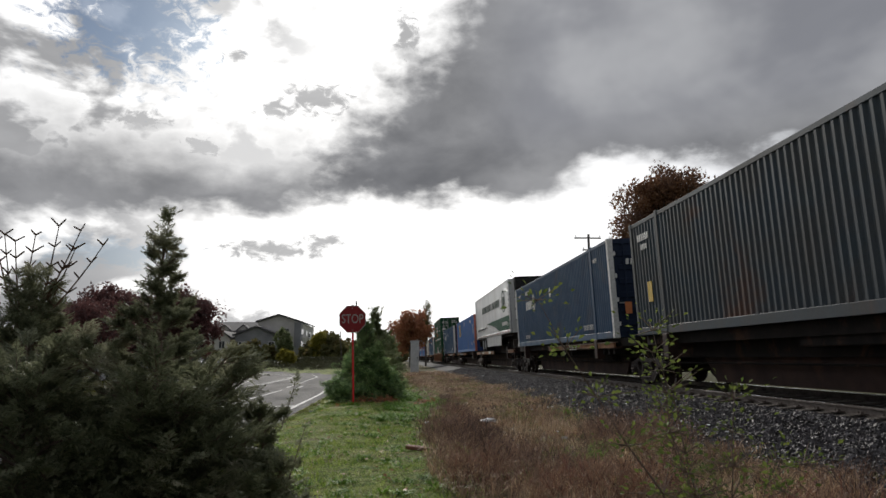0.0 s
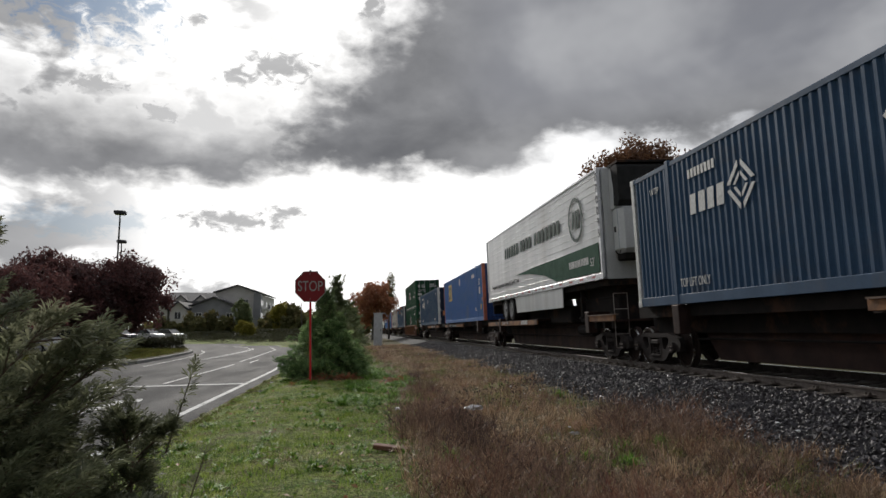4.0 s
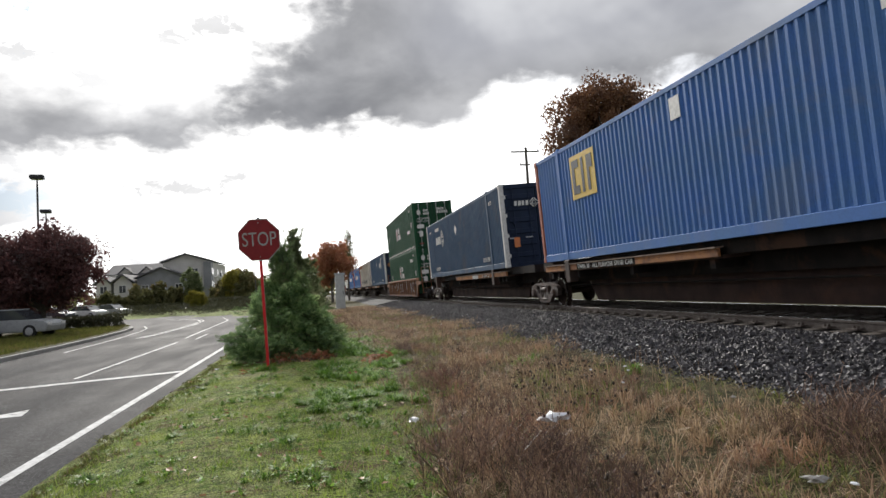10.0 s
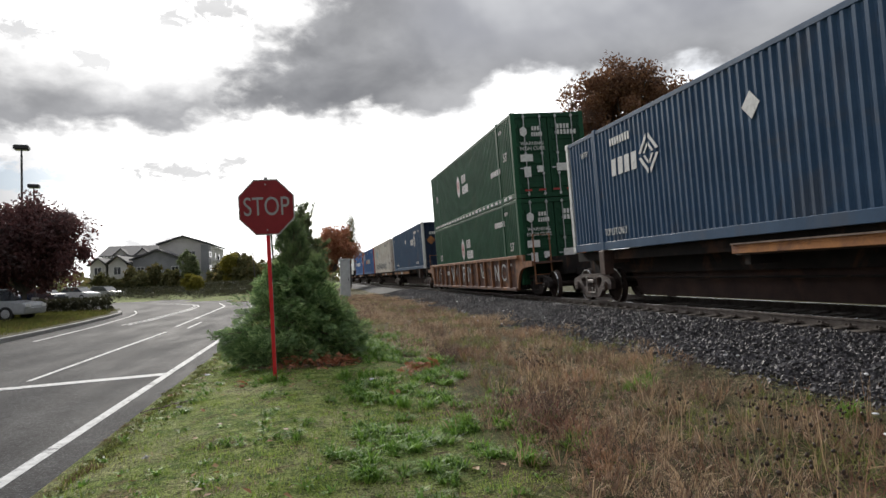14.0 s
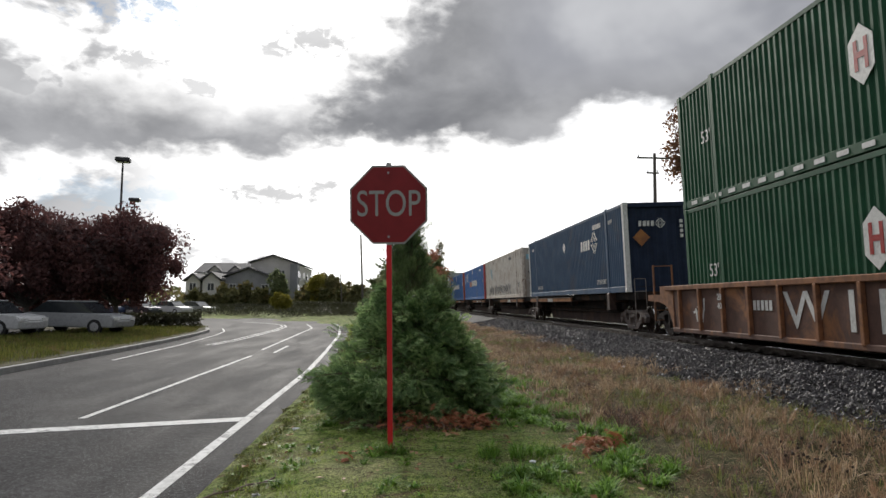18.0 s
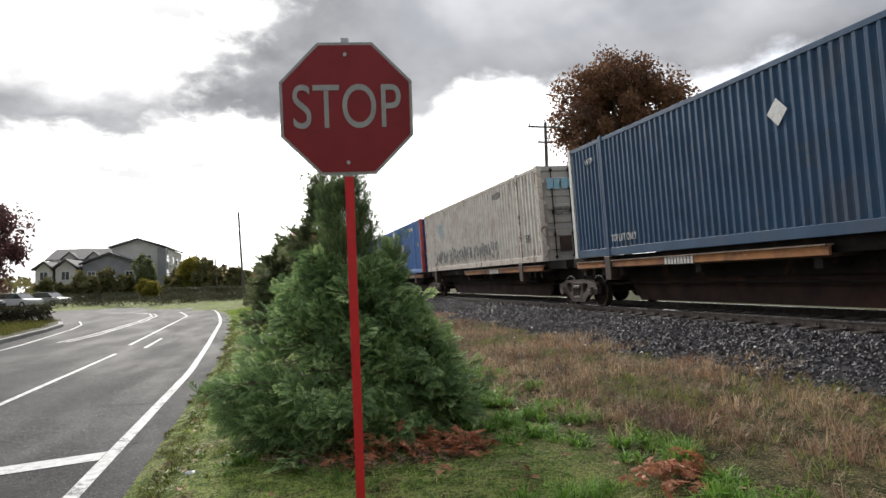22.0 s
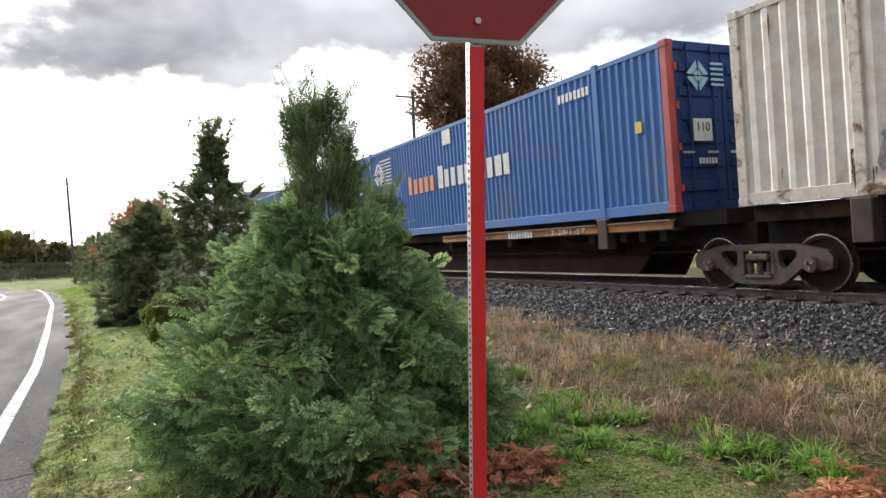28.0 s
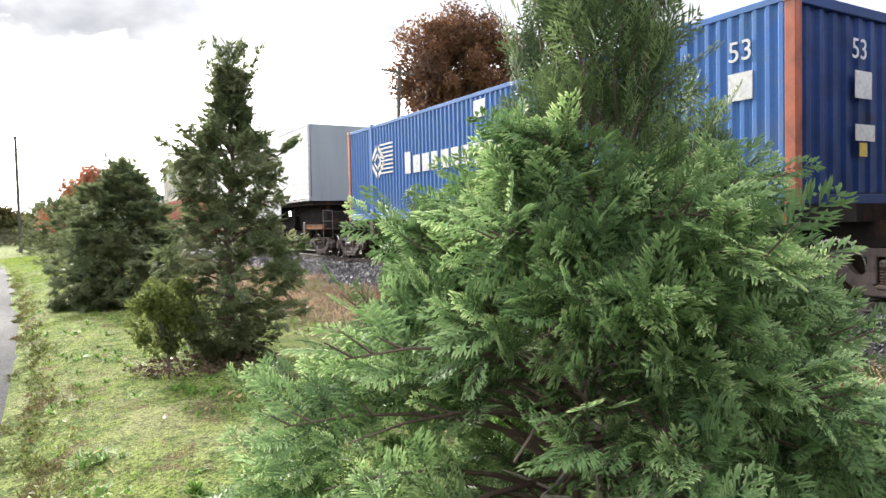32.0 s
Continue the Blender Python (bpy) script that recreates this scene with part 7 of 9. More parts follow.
    # outer layer, in rounded lobes with gaps between them
    q = 1750
    for i in range(q):
        h = 0.03 + 0.61 * r.random() ** 1.35
        a = r.uniform(0, 2 * math.pi)
        lobe = math.sin(a * 5 + h * 24) + 0.8 * math.sin(a * 3 - h * 37 + 1)
        if lobe < -0.45 and r.random() < 0.85:
            continue
        if abs((a - 3.55 + math.pi) % (2 * math.pi) - math.pi) < 0.66 and (0.23 < h < 0.44) and r.random() < 0.93:
            continue
        R = float(radius(h)) * (0.86 + 0.10 * lobe) * r.uniform(0.84, 1.0)
        out = np.array([math.cos(a), math.sin(a), 0.0])
        tang = np.array([-out[1], out[0], 0.0])
        root = out * (R - 0.06) + np.array([0, 0, H * h * 0.96 + 0.05])
        main = out * 0.8 + tang * r.normal(0, 0.6) + np.array([0, 0, r.normal(0.15 + 0.4 * h, 0.45)])
        hang(root, main, np.array([0, 0, 0.5]) + out * r.uniform(0.1, 1.1) + r.normal(0, 0.5, 3), 3, 0.55, 0.04, 0 if r.random() < 0.6 else 1)
    # upright shoots of the top and of a second leader on the side by the track
    for k in range(235):
        if k < 180:
            h = 0.655 + 0.30 * r.random()
            a = r.uniform(0, 2 * math.pi)
            rr = float(radius(h)) * r.random() ** 0.5 * 0.85
            root = np.array([rr * math.cos(a), rr * math.sin(a), H * h])
        else:
            a, rr, h = r.uniform(0, 2 * math.pi), 0.13 * r.random() ** 0.5, 0.75
            root = np.array([0.42 + rr * math.cos(a), rr * math.sin(a), r.uniform(1.30, 1.72)])
        main = np.array([math.cos(a) * 0.45, math.sin(a) * 0.45, 1.0]) + r.normal(0, 0.22, 3)
        ln = r.uniform(0.05, 0.16)
        cyl(bm, root - main * 0.06, root + main * ln, 0.004, 0.002, seg=4)
        hang(root, main, np.array([math.cos(a + 1.3), math.sin(a + 1.3), 0.2]), 3, 0.35, 0.03, 2)
        hang(root + main * ln, main, np.array([math.cos(a + 0.2), math.sin(a + 0.2), 0.2]), 2, 0.22, 0.02, 2)
    # thin wisps above
    for k in range(11):
        a = k * 2.4
        p = np.array([0.10 * math.cos(a) - 0.08, 0.10 * math.sin(a), H * r.uniform(0.86, 0.93)])
        for j in range(6):
            d = np.array([0.25 * math.cos(a) + r.normal(0, 0.15), 0.25 * math.sin(a) + r.normal(0, 0.15), 1.0]) * 0.062
            cyl(bm, p, p + d, 0.0045 - 0.0005 * j, 0.004 - 0.0005 * j, seg=4)
            if k < 9:
                hang(p, d + r.normal(0, 0.03, 3), r.normal(0, 1, 3), 1, 0.0, 0.0, 3)
            p = p + d
    cyl(bm, (0.4, 0, 0.9), (0.40, 0, 1.78), 0.012, 0.004, seg=5)
    cyl(bm, (0, 0, 0.75), (0.4, 0, 0.92), 0.015, 0.012, seg=5)
    part("branchwork", bm, M["bark"], tree)
    place, dirs, norms, kind = np.array(place), np.array(dirs), np.array(norms), np.array(kind)
    place[:, 2] = np.maximum(place[:, 2], 0.06)
    d = dirs / np.linalg.norm(dirs, axis=1, keepdims=True)
    yv = np.cross(norms, d)
    yv /= np.linalg.norm(yv, axis=1, keepdims=True)
    T = np.stack([d, yv, np.cross(d, yv)], -1)
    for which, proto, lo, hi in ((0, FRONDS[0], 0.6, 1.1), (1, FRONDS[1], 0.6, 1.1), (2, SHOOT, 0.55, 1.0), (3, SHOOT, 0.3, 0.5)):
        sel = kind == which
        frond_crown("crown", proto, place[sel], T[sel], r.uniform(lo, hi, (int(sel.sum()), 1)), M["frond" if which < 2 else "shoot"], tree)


def leaf_proto(w=0.5, fold=0.15):
    v = np.array([(0, 0, 0), (0.5, -w / 2, fold), (1, 0, 0), (0.5, w / 2, fold)])
    return v, np.array([(0, 1, 2, 3)])


def broadleaf(name, label, x, y, z, trunk, centre, radii, clumps, per, leaf, mat, seed, group="", thick=0.25, bare=0.0, shell=0.45, clump=0.17):
    """A deciduous tree: forked tapered limbs and many small leaves gathered in uneven clumps."""
    r = np.random.default_rng(seed)
    tree = thing(name, label, "tree", group)
    tree.matrix_basis = pose(x, y, z)
    c, rad = np.array(centre, float), np.array(radii, float)
    u = r.normal(size=(clumps, 3))
    u /= np.linalg.norm(u, axis=1, keepdims=True)
    ctr = c + u * rad * (r.random((clumps, 1)) ** shell) * r.uniform(0.75, 1.05, (clumps, 1))
    bm = bmesh.new()
    fork = Vector((0, 0, trunk))
    cyl(bm, (0, 0, -0.15), fork, thick, thick * 0.75, seg=10)
    for k in range(clumps):
        if k % 2 == 0 or bare:
            mid = fork.lerp(Vector(ctr[k]), 0.5) + Vector((0, 0, 0.12 * rad[2]))
            cyl(bm, fork, mid, thick * 0.35, thick * 0.2, seg=5)
            cyl(bm, mid, Vector(ctr[k]), thick * 0.2, thick * 0.05, seg=5)
    part("trunk", bm, M["greybark"], tree)
    n = clumps * per
    size = rad.mean() * clump
    g = r.normal(size=(n, 3))
    g /= np.linalg.norm(g, axis=1, keepdims=True)
    pos = np.repeat(ctr, per, 0) + g * (1.75 * r.random((n, 1)) ** 0.5) * size * np.repeat(r.uniform(0.5, 1.1, (clumps, 1)), per, 0)
    o = scatter("crown", leaf_proto(), pos, rotations(n), (leaf * r.uniform(0.6, 1.3, n))[:, None], M[mat])
    o.parent = tree
    return tree


def gz(x, y):
    return float(ground_z(x - (edge_x(y) + 2.0) if x < 3.2 else x, y))


# young cedars along the verge
near_cedar(0.25, 22.57, -0.05)
conifer("slender dark young cedar with a thin pointed leader", 0.38, 28.2, -0.06, 3.3, 0.86, 11, 2600, "cedardark", MEDIUM, 0.95, up=0.2, profile=lambda h: float(np.interp(h, [0, 0.06, 0.13, 0.22, 0.36, 0.46, 0.52, 0.60, 0.67, 0.73, 0.80, 0.9, 1], [0.12, 0.22, 0.62, 0.90, 0.82, 0.56, 0.5, 0.70, 0.62, 0.27, 0.12, 0.06, 0.02])), limbs=120, spire=0.16, shell=2600, wisps=2)
conifer("dense dark young cedar on the grass verge", -0.05, 34.6, -0.1, 2.6, 1.02, 12, 2200, "cedardark", MEDIUM, 1.35, limbs=90, even=0.2, profile=lambda h: float(np.interp(h, [0, 0.06, 0.3, 0.55, 0.75, 0.88, 1], [0.85, 1.0, 0.98, 0.8, 0.5, 0.22, 0.04])), shell=3000, wisps=2)
for i, (x, y, H, R) in enumerate(((0.6, 39.5, 2.6, 1.1), (-0.1, 44.5, 2.7, 1.2), (0.5, 49.0, 2.9, 1.3), (-0.6, 54.0, 2.7, 1.3), (0.2, 58.5, 3.1, 1.4), (-0.9, 66, 3.2, 1.5), (0.3, 72, 3.6, 1.6), (-1.6, 79, 3.4, 1.7), (0.5, 86, 4.0, 1.8))):
    conifer("dark young cedar in the row along the verge", x, y, -0.12, H, R, 20 + i, 1500, "cedardark", COARSE, 1.2, limbs=50)
# dark tree and bush beside the start of the walk
conifer("dark ragged conifer with an open pointed top", -0.55, 5.75, -0.05, 2.4, 0.18, 31, 1900, "juniper", TWIGGY, 0.85, up=0.35, even=0.5, limbs=60, profile=lambda h: float(np.interp(h, [0, 0.2, 0.45, 0.68, 0.74, 0.9, 1], [1.3, 1.5, 1.5, 1.25, 0.9, 0.5, 0.12])) * (0.85 + 0.2 * math.sin(13 * h)), spire=0.3, group="conifers at the roadside")
conifer("low dark spreading conifer bush", -0.42, 5.6, -0.05, 0.92, 0.80, 32, 4600, "juniper", TWIGGY, 1.05, up=0.35, even=0.4, limbs=110, profile=lambda h: 1.0 * (1 - h) ** 0.14, shell=2600, wisps=6, group="conifers at the roadside")
conifer("dark spreading conifer bush", -1.25, 5.4, -0.1, 1.25, 0.85, 33, 3600, "juniper", TWIGGY, 1.1, up=0.35, even=0.4, limbs=90, profile=lambda h: 1.0 * (1 - h) ** 0.3, shell=1500, wisps=6, group="conifers at the roadside")
conifer("thin upright dark conifer shoot beside the bush", 0.15, 6.15, -0.05, 0.98, 0.14, 35, 750, "juniper", TWIGGY, 0.75, up=0.6, even=0.5, limbs=26, profile=lambda h: float(np.interp(h, [0, 0.3, 0.6, 0.85, 1], [0.7, 0.8, 1.25, 0.9, 0.2])), wisps=2, group="conifers at the roadside")
conifer("low dark conifer tuft at the bush's foot", 0.24, 6.05, -0.05, 0.5, 0.26, 36, 700, "juniper", TWIGGY, 0.75, up=0.4, even=0.4, limbs=36, profile=lambda h: 1.0 * (1 - h) ** 0.35, wisps=2, group="conifers at the roadside")
conifer("dark ragged conifer behind the roadside bush", -1.75, 6.3, -0.15, 2.1, 0.55, 34, 2200, "juniper", TWIGGY, 1.15, up=0.6, even=0.5, limbs=70, group="conifers at the roadside")

broadleaf("maple_tree", "tall rounded maple with brown autumn leaves behind the track", 34.0, 77.0, 0.0, 8.5, (0, 0, 16.4), (7.0, 6.8, 7.3), 380, 105, 0.44, "autumn", 41, thick=0.5, shell=0.3, clump=0.13)
broadleaf("maple_tree", "brown autumn tree behind the track", 40.0, 55.0, 0.0, 5.0, (0, 0, 9.5), (5.0, 5.0, 4.6), 70, 160, 0.42, "autumn", 42, "trees beyond the track", thick=0.35)
broadleaf("maple_tree", "dark autumn tree behind the track", 44.0, 44.0, 0.0, 4.0, (0, 0, 8.0), (4.5, 4.5, 4.0), 60, 160, 0.42, "redleaf", 43, "trees beyond the track", thick=0.35)
broadleaf("maple_tree", "brown autumn tree behind the track", 31.0, 34.0, 0.0, 3.5, (0, 0, 6.2), (4.0, 4.0, 3.2), 60, 150, 0.38, "autumn", 47, "trees beyond the track", thick=0.3)
broadleaf("plum_tree", "dark red-leaved street tree", -14.6, 50.5, -0.1, 1.2, (0, 0, 3.75), (3.4, 3.1, 2.6), 170, 210, 0.235, "redleaf", 44, "street trees by the car park", thick=0.16)
broadleaf("plum_tree", "dark red-leaved street tree", -17.6, 47.5, -0.1, 1.1, (0, 0, 3.5), (3.2, 3.0, 2.4), 150, 200, 0.235, "redleaf", 45, "street trees by the car park", thick=0.15)
broadleaf("plum_tree", "thin red-leaved street tree", -12.6, 33.0, -0.1, 1.4, (0, 0, 3.0), (2.0, 2.0, 1.6), 45, 90, 0.17, "redleaf", 46, "street trees by the car park", thick=0.11)
broadleaf("plum_tree", "dark red-leaved street tree", -23.0, 52.0, -0.1, 1.6, (0, 0, 3.4), (3.0, 2.6, 2.0), 100, 160, 0.26, "redleaf", 48, "street trees by the car park", thick=0.15)
broadleaf("maple_tree", "orange-red autumn tree by the track far off", 3.2, 96.0, -0.1, 2.2, (0, 0, 4.9), (3.3, 3.0, 3.1), 110, 80, 0.38, "brightred", 49, thick=0.2)
broadleaf("poplar_tree", "narrow pale poplar far along the track", 5.6, 101.0, 0.0, 3.0, (0, 0, 6.6), (0.9, 0.9, 3.6), 50, 60, 0.25, "olive", 50, thick=0.15)
broadleaf("maple_tree", "orange-red bush in the row of cedars", -0.4, 62.0, -0.1, 0.8, (0, 0, 2.0), (1.2, 1.2, 1.5), 25, 50, 0.2, "brightred", 51, thick=0.08)
for i, (x, y, h) in enumerate(((-13.5, 150, 8), (-10.5, 150, 6.5), (-17, 148, 5), (-7, 152, 4.2), (-3, 150, 4.4), (-21, 140, 4.5), (-24, 138, 3.6), (-2, 120, 3.5), (1, 115, 4), (-28, 133, 3.8), (-12, 128, 3.0), (-32, 134, 3.0), (-16, 130, 3.2), (-26.5, 137, 5.2), (-30, 136, 4.6), (-23.5, 134, 4.4), (-35, 136, 4.2), (-8, 140, 4.6), (-5, 135, 4.0), (-11, 126, 4.8), (-8.5, 124, 4.2), (-6, 122, 4.6), (-3.5, 123, 4.0), (-1, 120, 4.6), (-13.5, 127, 4.2), (1.5, 118, 4.8))):
    broadleaf("shade_tree", "olive-green tree far down the road", x, y, -0.27, h * 0.2, (0, 0, h * 0.5), (h * 0.40, h * 0.36, h * 0.5), 45, 64, 0.55, "olive", 60 + i, "distant trees", thick=0.14)
# low far woods on the horizon
n = 9000
a = rng.uniform(-1.2, 1.2, n)
d = rng.uniform(230, 330, n)
h = (3.0 + 3.0 * np.sin(a * 13) ** 2 + 2 * np.sin(a * 37) ** 2) * rng.random(n) ** 0.6
o = scatter("far_woods", leaf_proto(), np.stack([np.sin(a) * d, np.cos(a) * d, h], -1), rotations(n), np.full((n, 1), 2.6), M["olive"])
tagged(o, "dull olive woods low on the horizon", "woods", kind="stuff")


def spiky_shrub():
    """Stiff dark shoots with short stubs, standing above the roadside bushes."""
    r = random.Random(8)
    s = thing("spiky_shrub", "dark shrub with stiff bare spiky shoots", "shrub")
    s.matrix_basis = pose(-1.85, 6.35, -0.1)
    for k in range(11):
        bm = bmesh.new()
        a = Vector((r.uniform(-0.1, 0.1), r.uniform(-0.1, 0.1), r.uniform(1.2, 1.7)))
        d = Vector((-0.5 + 0.11 * k, r.uniform(-0.25, 0.25), r.uniform(0.45, 0.75)))
        cyl(bm, (0, 0, 0), a, 0.014, 0.011, seg=5)
        for i in range(7):
            q = a + d * 0.14 + Vector((0, 0, 0.012 * i))
            cyl(bm, a, q, 0.011 - 0.001 * i, 0.010 - 0.001 * i, seg=5)
            for sx in (-1, 1):
                e = q + Vector((sx * 0.06 * r.uniform(0.5, 1.2), r.uniform(-0.04, 0.04), 0.05 * r.uniform(0.6, 1.3)))
                cyl(bm, q, e, 0.008, 0.006, seg=4)
            a = q
        part("shoot", bm, M["seed"], s)


spiky_shrub()
broadleaf("shrub", "low light-green leafy shrub beside a young cedar", -0.28, 27.75, -0.06, 0.2, (0, 0, 0.62), (0.36, 0.32, 0.46), 40, 110, 0.05, "shrubdull", 71, thick=0.02)


def sapling():
    """A leaning leafy shoot close to the start of the walk."""
    r = random.Random(3)
    s = thing("sapling", "thin leaning sapling with small yellow-green leaves", "shrub")
    s.matrix_basis = pose(2.55, 3.35, 0.0)
    bm = bmesh.new()
    pos, dirs = [], []
    for k, (dx, dy, top) in enumerate(((-0.3, -0.05, 1.3), (0.12, 0.1, 1.1), (-0.8, -0.2, 1.5), (0.3, -0.1, 0.85), (-0.1, 0.3, 1.05), (0.45, 0.35, 0.8), (-0.18, 0.16, 1.4))):
        p = Vector((0.02 * k, 0.02 * k, -0.05))
        for i in range(8):
            q = Vector((dx * ((i + 1) / 8) ** 1.4, dy * (i + 1) / 8, top * (i + 1) / 8)) + Vector((r.uniform(-0.02, 0.02), r.uniform(-0.02, 0.02), 0))
            cyl(bm, p, q, 0.008 * (1 - i / 9), 0.008 * (1 - (i + 1) / 9), seg=5)
            if i > 1:
                for _ in range(46):
                    d = Vector((r.uniform(-1, 1), r.uniform(-1, 1), r.uniform(-0.3, 0.8)))
                    e = q + d * r.uniform(0.02, 0.15)
                    if r.random() < 0.2:
                        cyl(bm, q, e, 0.0025, 0.0015, seg=4)
                    pos.append(e)
                    dirs.append(d)
            p = q
    part("stem", bm, M["bark"], s)
    n = len(pos)
    o = scatter("leaves", leaf_proto(0.6, 0.12), np.array([tuple(v) for v in pos]), frame_from(np.array([tuple(v) for v in dirs]), rng.normal(0, 0.9, n)), rng.uniform(0.014, 0.034, (n, 1)), M["shrubleaf"])
    o.parent = s


sapling()


def tuft_proto(blades, height, wide, spread, droop=0.4):
    r = np.random.default_rng(5)
    v, f = [], []
    for i in range(blades):
        a = r.uniform(0, 2 * np.pi)
        out = np.array([math.cos(a), math.sin(a), 0])
        side = np.array([-out[1], out[0], 0]) * wide / 2
        h = height * r.uniform(0.55, 1.1)
        b = out * r.uniform(0, spread * 0.35)
        m = b + out * spread * 0.35 * r.uniform(0.4, 1.2) + np.array([0, 0, h * 0.62])
        t = b + out * spread * r.uniform(0.5, 1.2) + np.array([0, 0, h * (1 - droop * r.random())])
        k = len(v)
        v += [b - side, b + side, m + side * 0.8, m - side * 0.8, t + side * 0.1, t - side * 0.1]
        f += [(k, k + 1, k + 2, k + 3), (k + 3, k + 2, k + 4, k + 5)]
    return np.array(v), np.array(f)


def blade_proto(blades, height, wide, spread):
    r = np.random.default_rng(6)
    v, f = [], []
    for i in range(blades):
        a = r.uniform(0, 2 * np.pi)
        out = np.array([math.cos(a), math.sin(a), 0])
        side = np.array([-out[1], out[0], 0]) * wide / 2
        b = np.array([r.normal(0, spread * 0.6), r.normal(0, spread * 0.6), -0.004])
        t = b + out * spread * r.uniform(0.2, 0.8) + np.array([0, 0, height * r.uniform(0.4, 1.1)])
        k = len(v)
        v += [b - side, b + side, t + side * 0.15, t - side * 0.15]
        f += [(k, k + 1, k + 2, k + 3)]
    return np.array(v), np.array(f)


def bush_proto(seed):
    """A small dead weed: bent stems that branch twice into fine upright twigs."""
    r = np.random.default_rng(seed)
    v, f = [], []

    def rod(a, b, w):
        d = b - a
        n = np.cross(d, r.normal(size=3))
        n = n / (np.linalg.norm(n) + 1e-6) * w
        k = len(v)
        v.extend([a - n, a + n, b + n * 0.55, b - n * 0.55])
        f.append((k, k + 1, k + 2, k + 3))

    for i in range(5):
        a = np.array([r.normal(0, 0.03), r.normal(0, 0.03), -0.02])
        lean = r.normal(0, 0.13, 2)
        m = a + np.array([*lean * 0.45, 0.2 * r.uniform(0.8, 1.1)])
        b = m + np.array([*lean * 0.9, 0.22 * r.uniform(0.5, 1.1)])
        rod(a, m, 0.0030)
        rod(m, b, 0.0024)
        for j in range(4):
            t = r.uniform(0.2, 1.0)
            c = m + t * (b - m) if j else a + 0.7 * (m - a)
            e = c + np.array([r.normal(0, 0.05), r.normal(0, 0.05), r.uniform(0.04, 0.11)])
            rod(c, e, 0.0021)
            rod(e, e + np.array([r.normal(0, 0.022), r.normal(0, 0.022), r.uniform(0.02, 0.05)]), 0.0024)
    return np.array(v), np.array(f)


def patchy(x, y, size, seed):
    """Smooth uneven patches between about -1 and 1, size metres across."""
    x, y = np.asarray(x, float) / size, np.asarray(y, float) / size
    i, j = np.floor(x), np.floor(y)

    def corner(a, b):
        h = np.sin(a * 127.1 + b * 311.7 + seed * 74.7) * 43758.5453
        return 2 * (h - np.floor(h)) - 1

    u, w = x - i, y - j
    u, w = u * u * (3 - 2 * u), w * w * (3 - 2 * w)
    low = corner(i, j) * (1 - u) + corner(i + 1, j) * u
    high = corner(i, j + 1) * (1 - u) + corner(i + 1, j + 1) * u
    return low * (1 - w) + high * w


def lawn_edge(y):
    return 1.95 + 0.25 * np.sin(y * 0.45) + 0.14 * np.sin(y * 1.3 + 1)


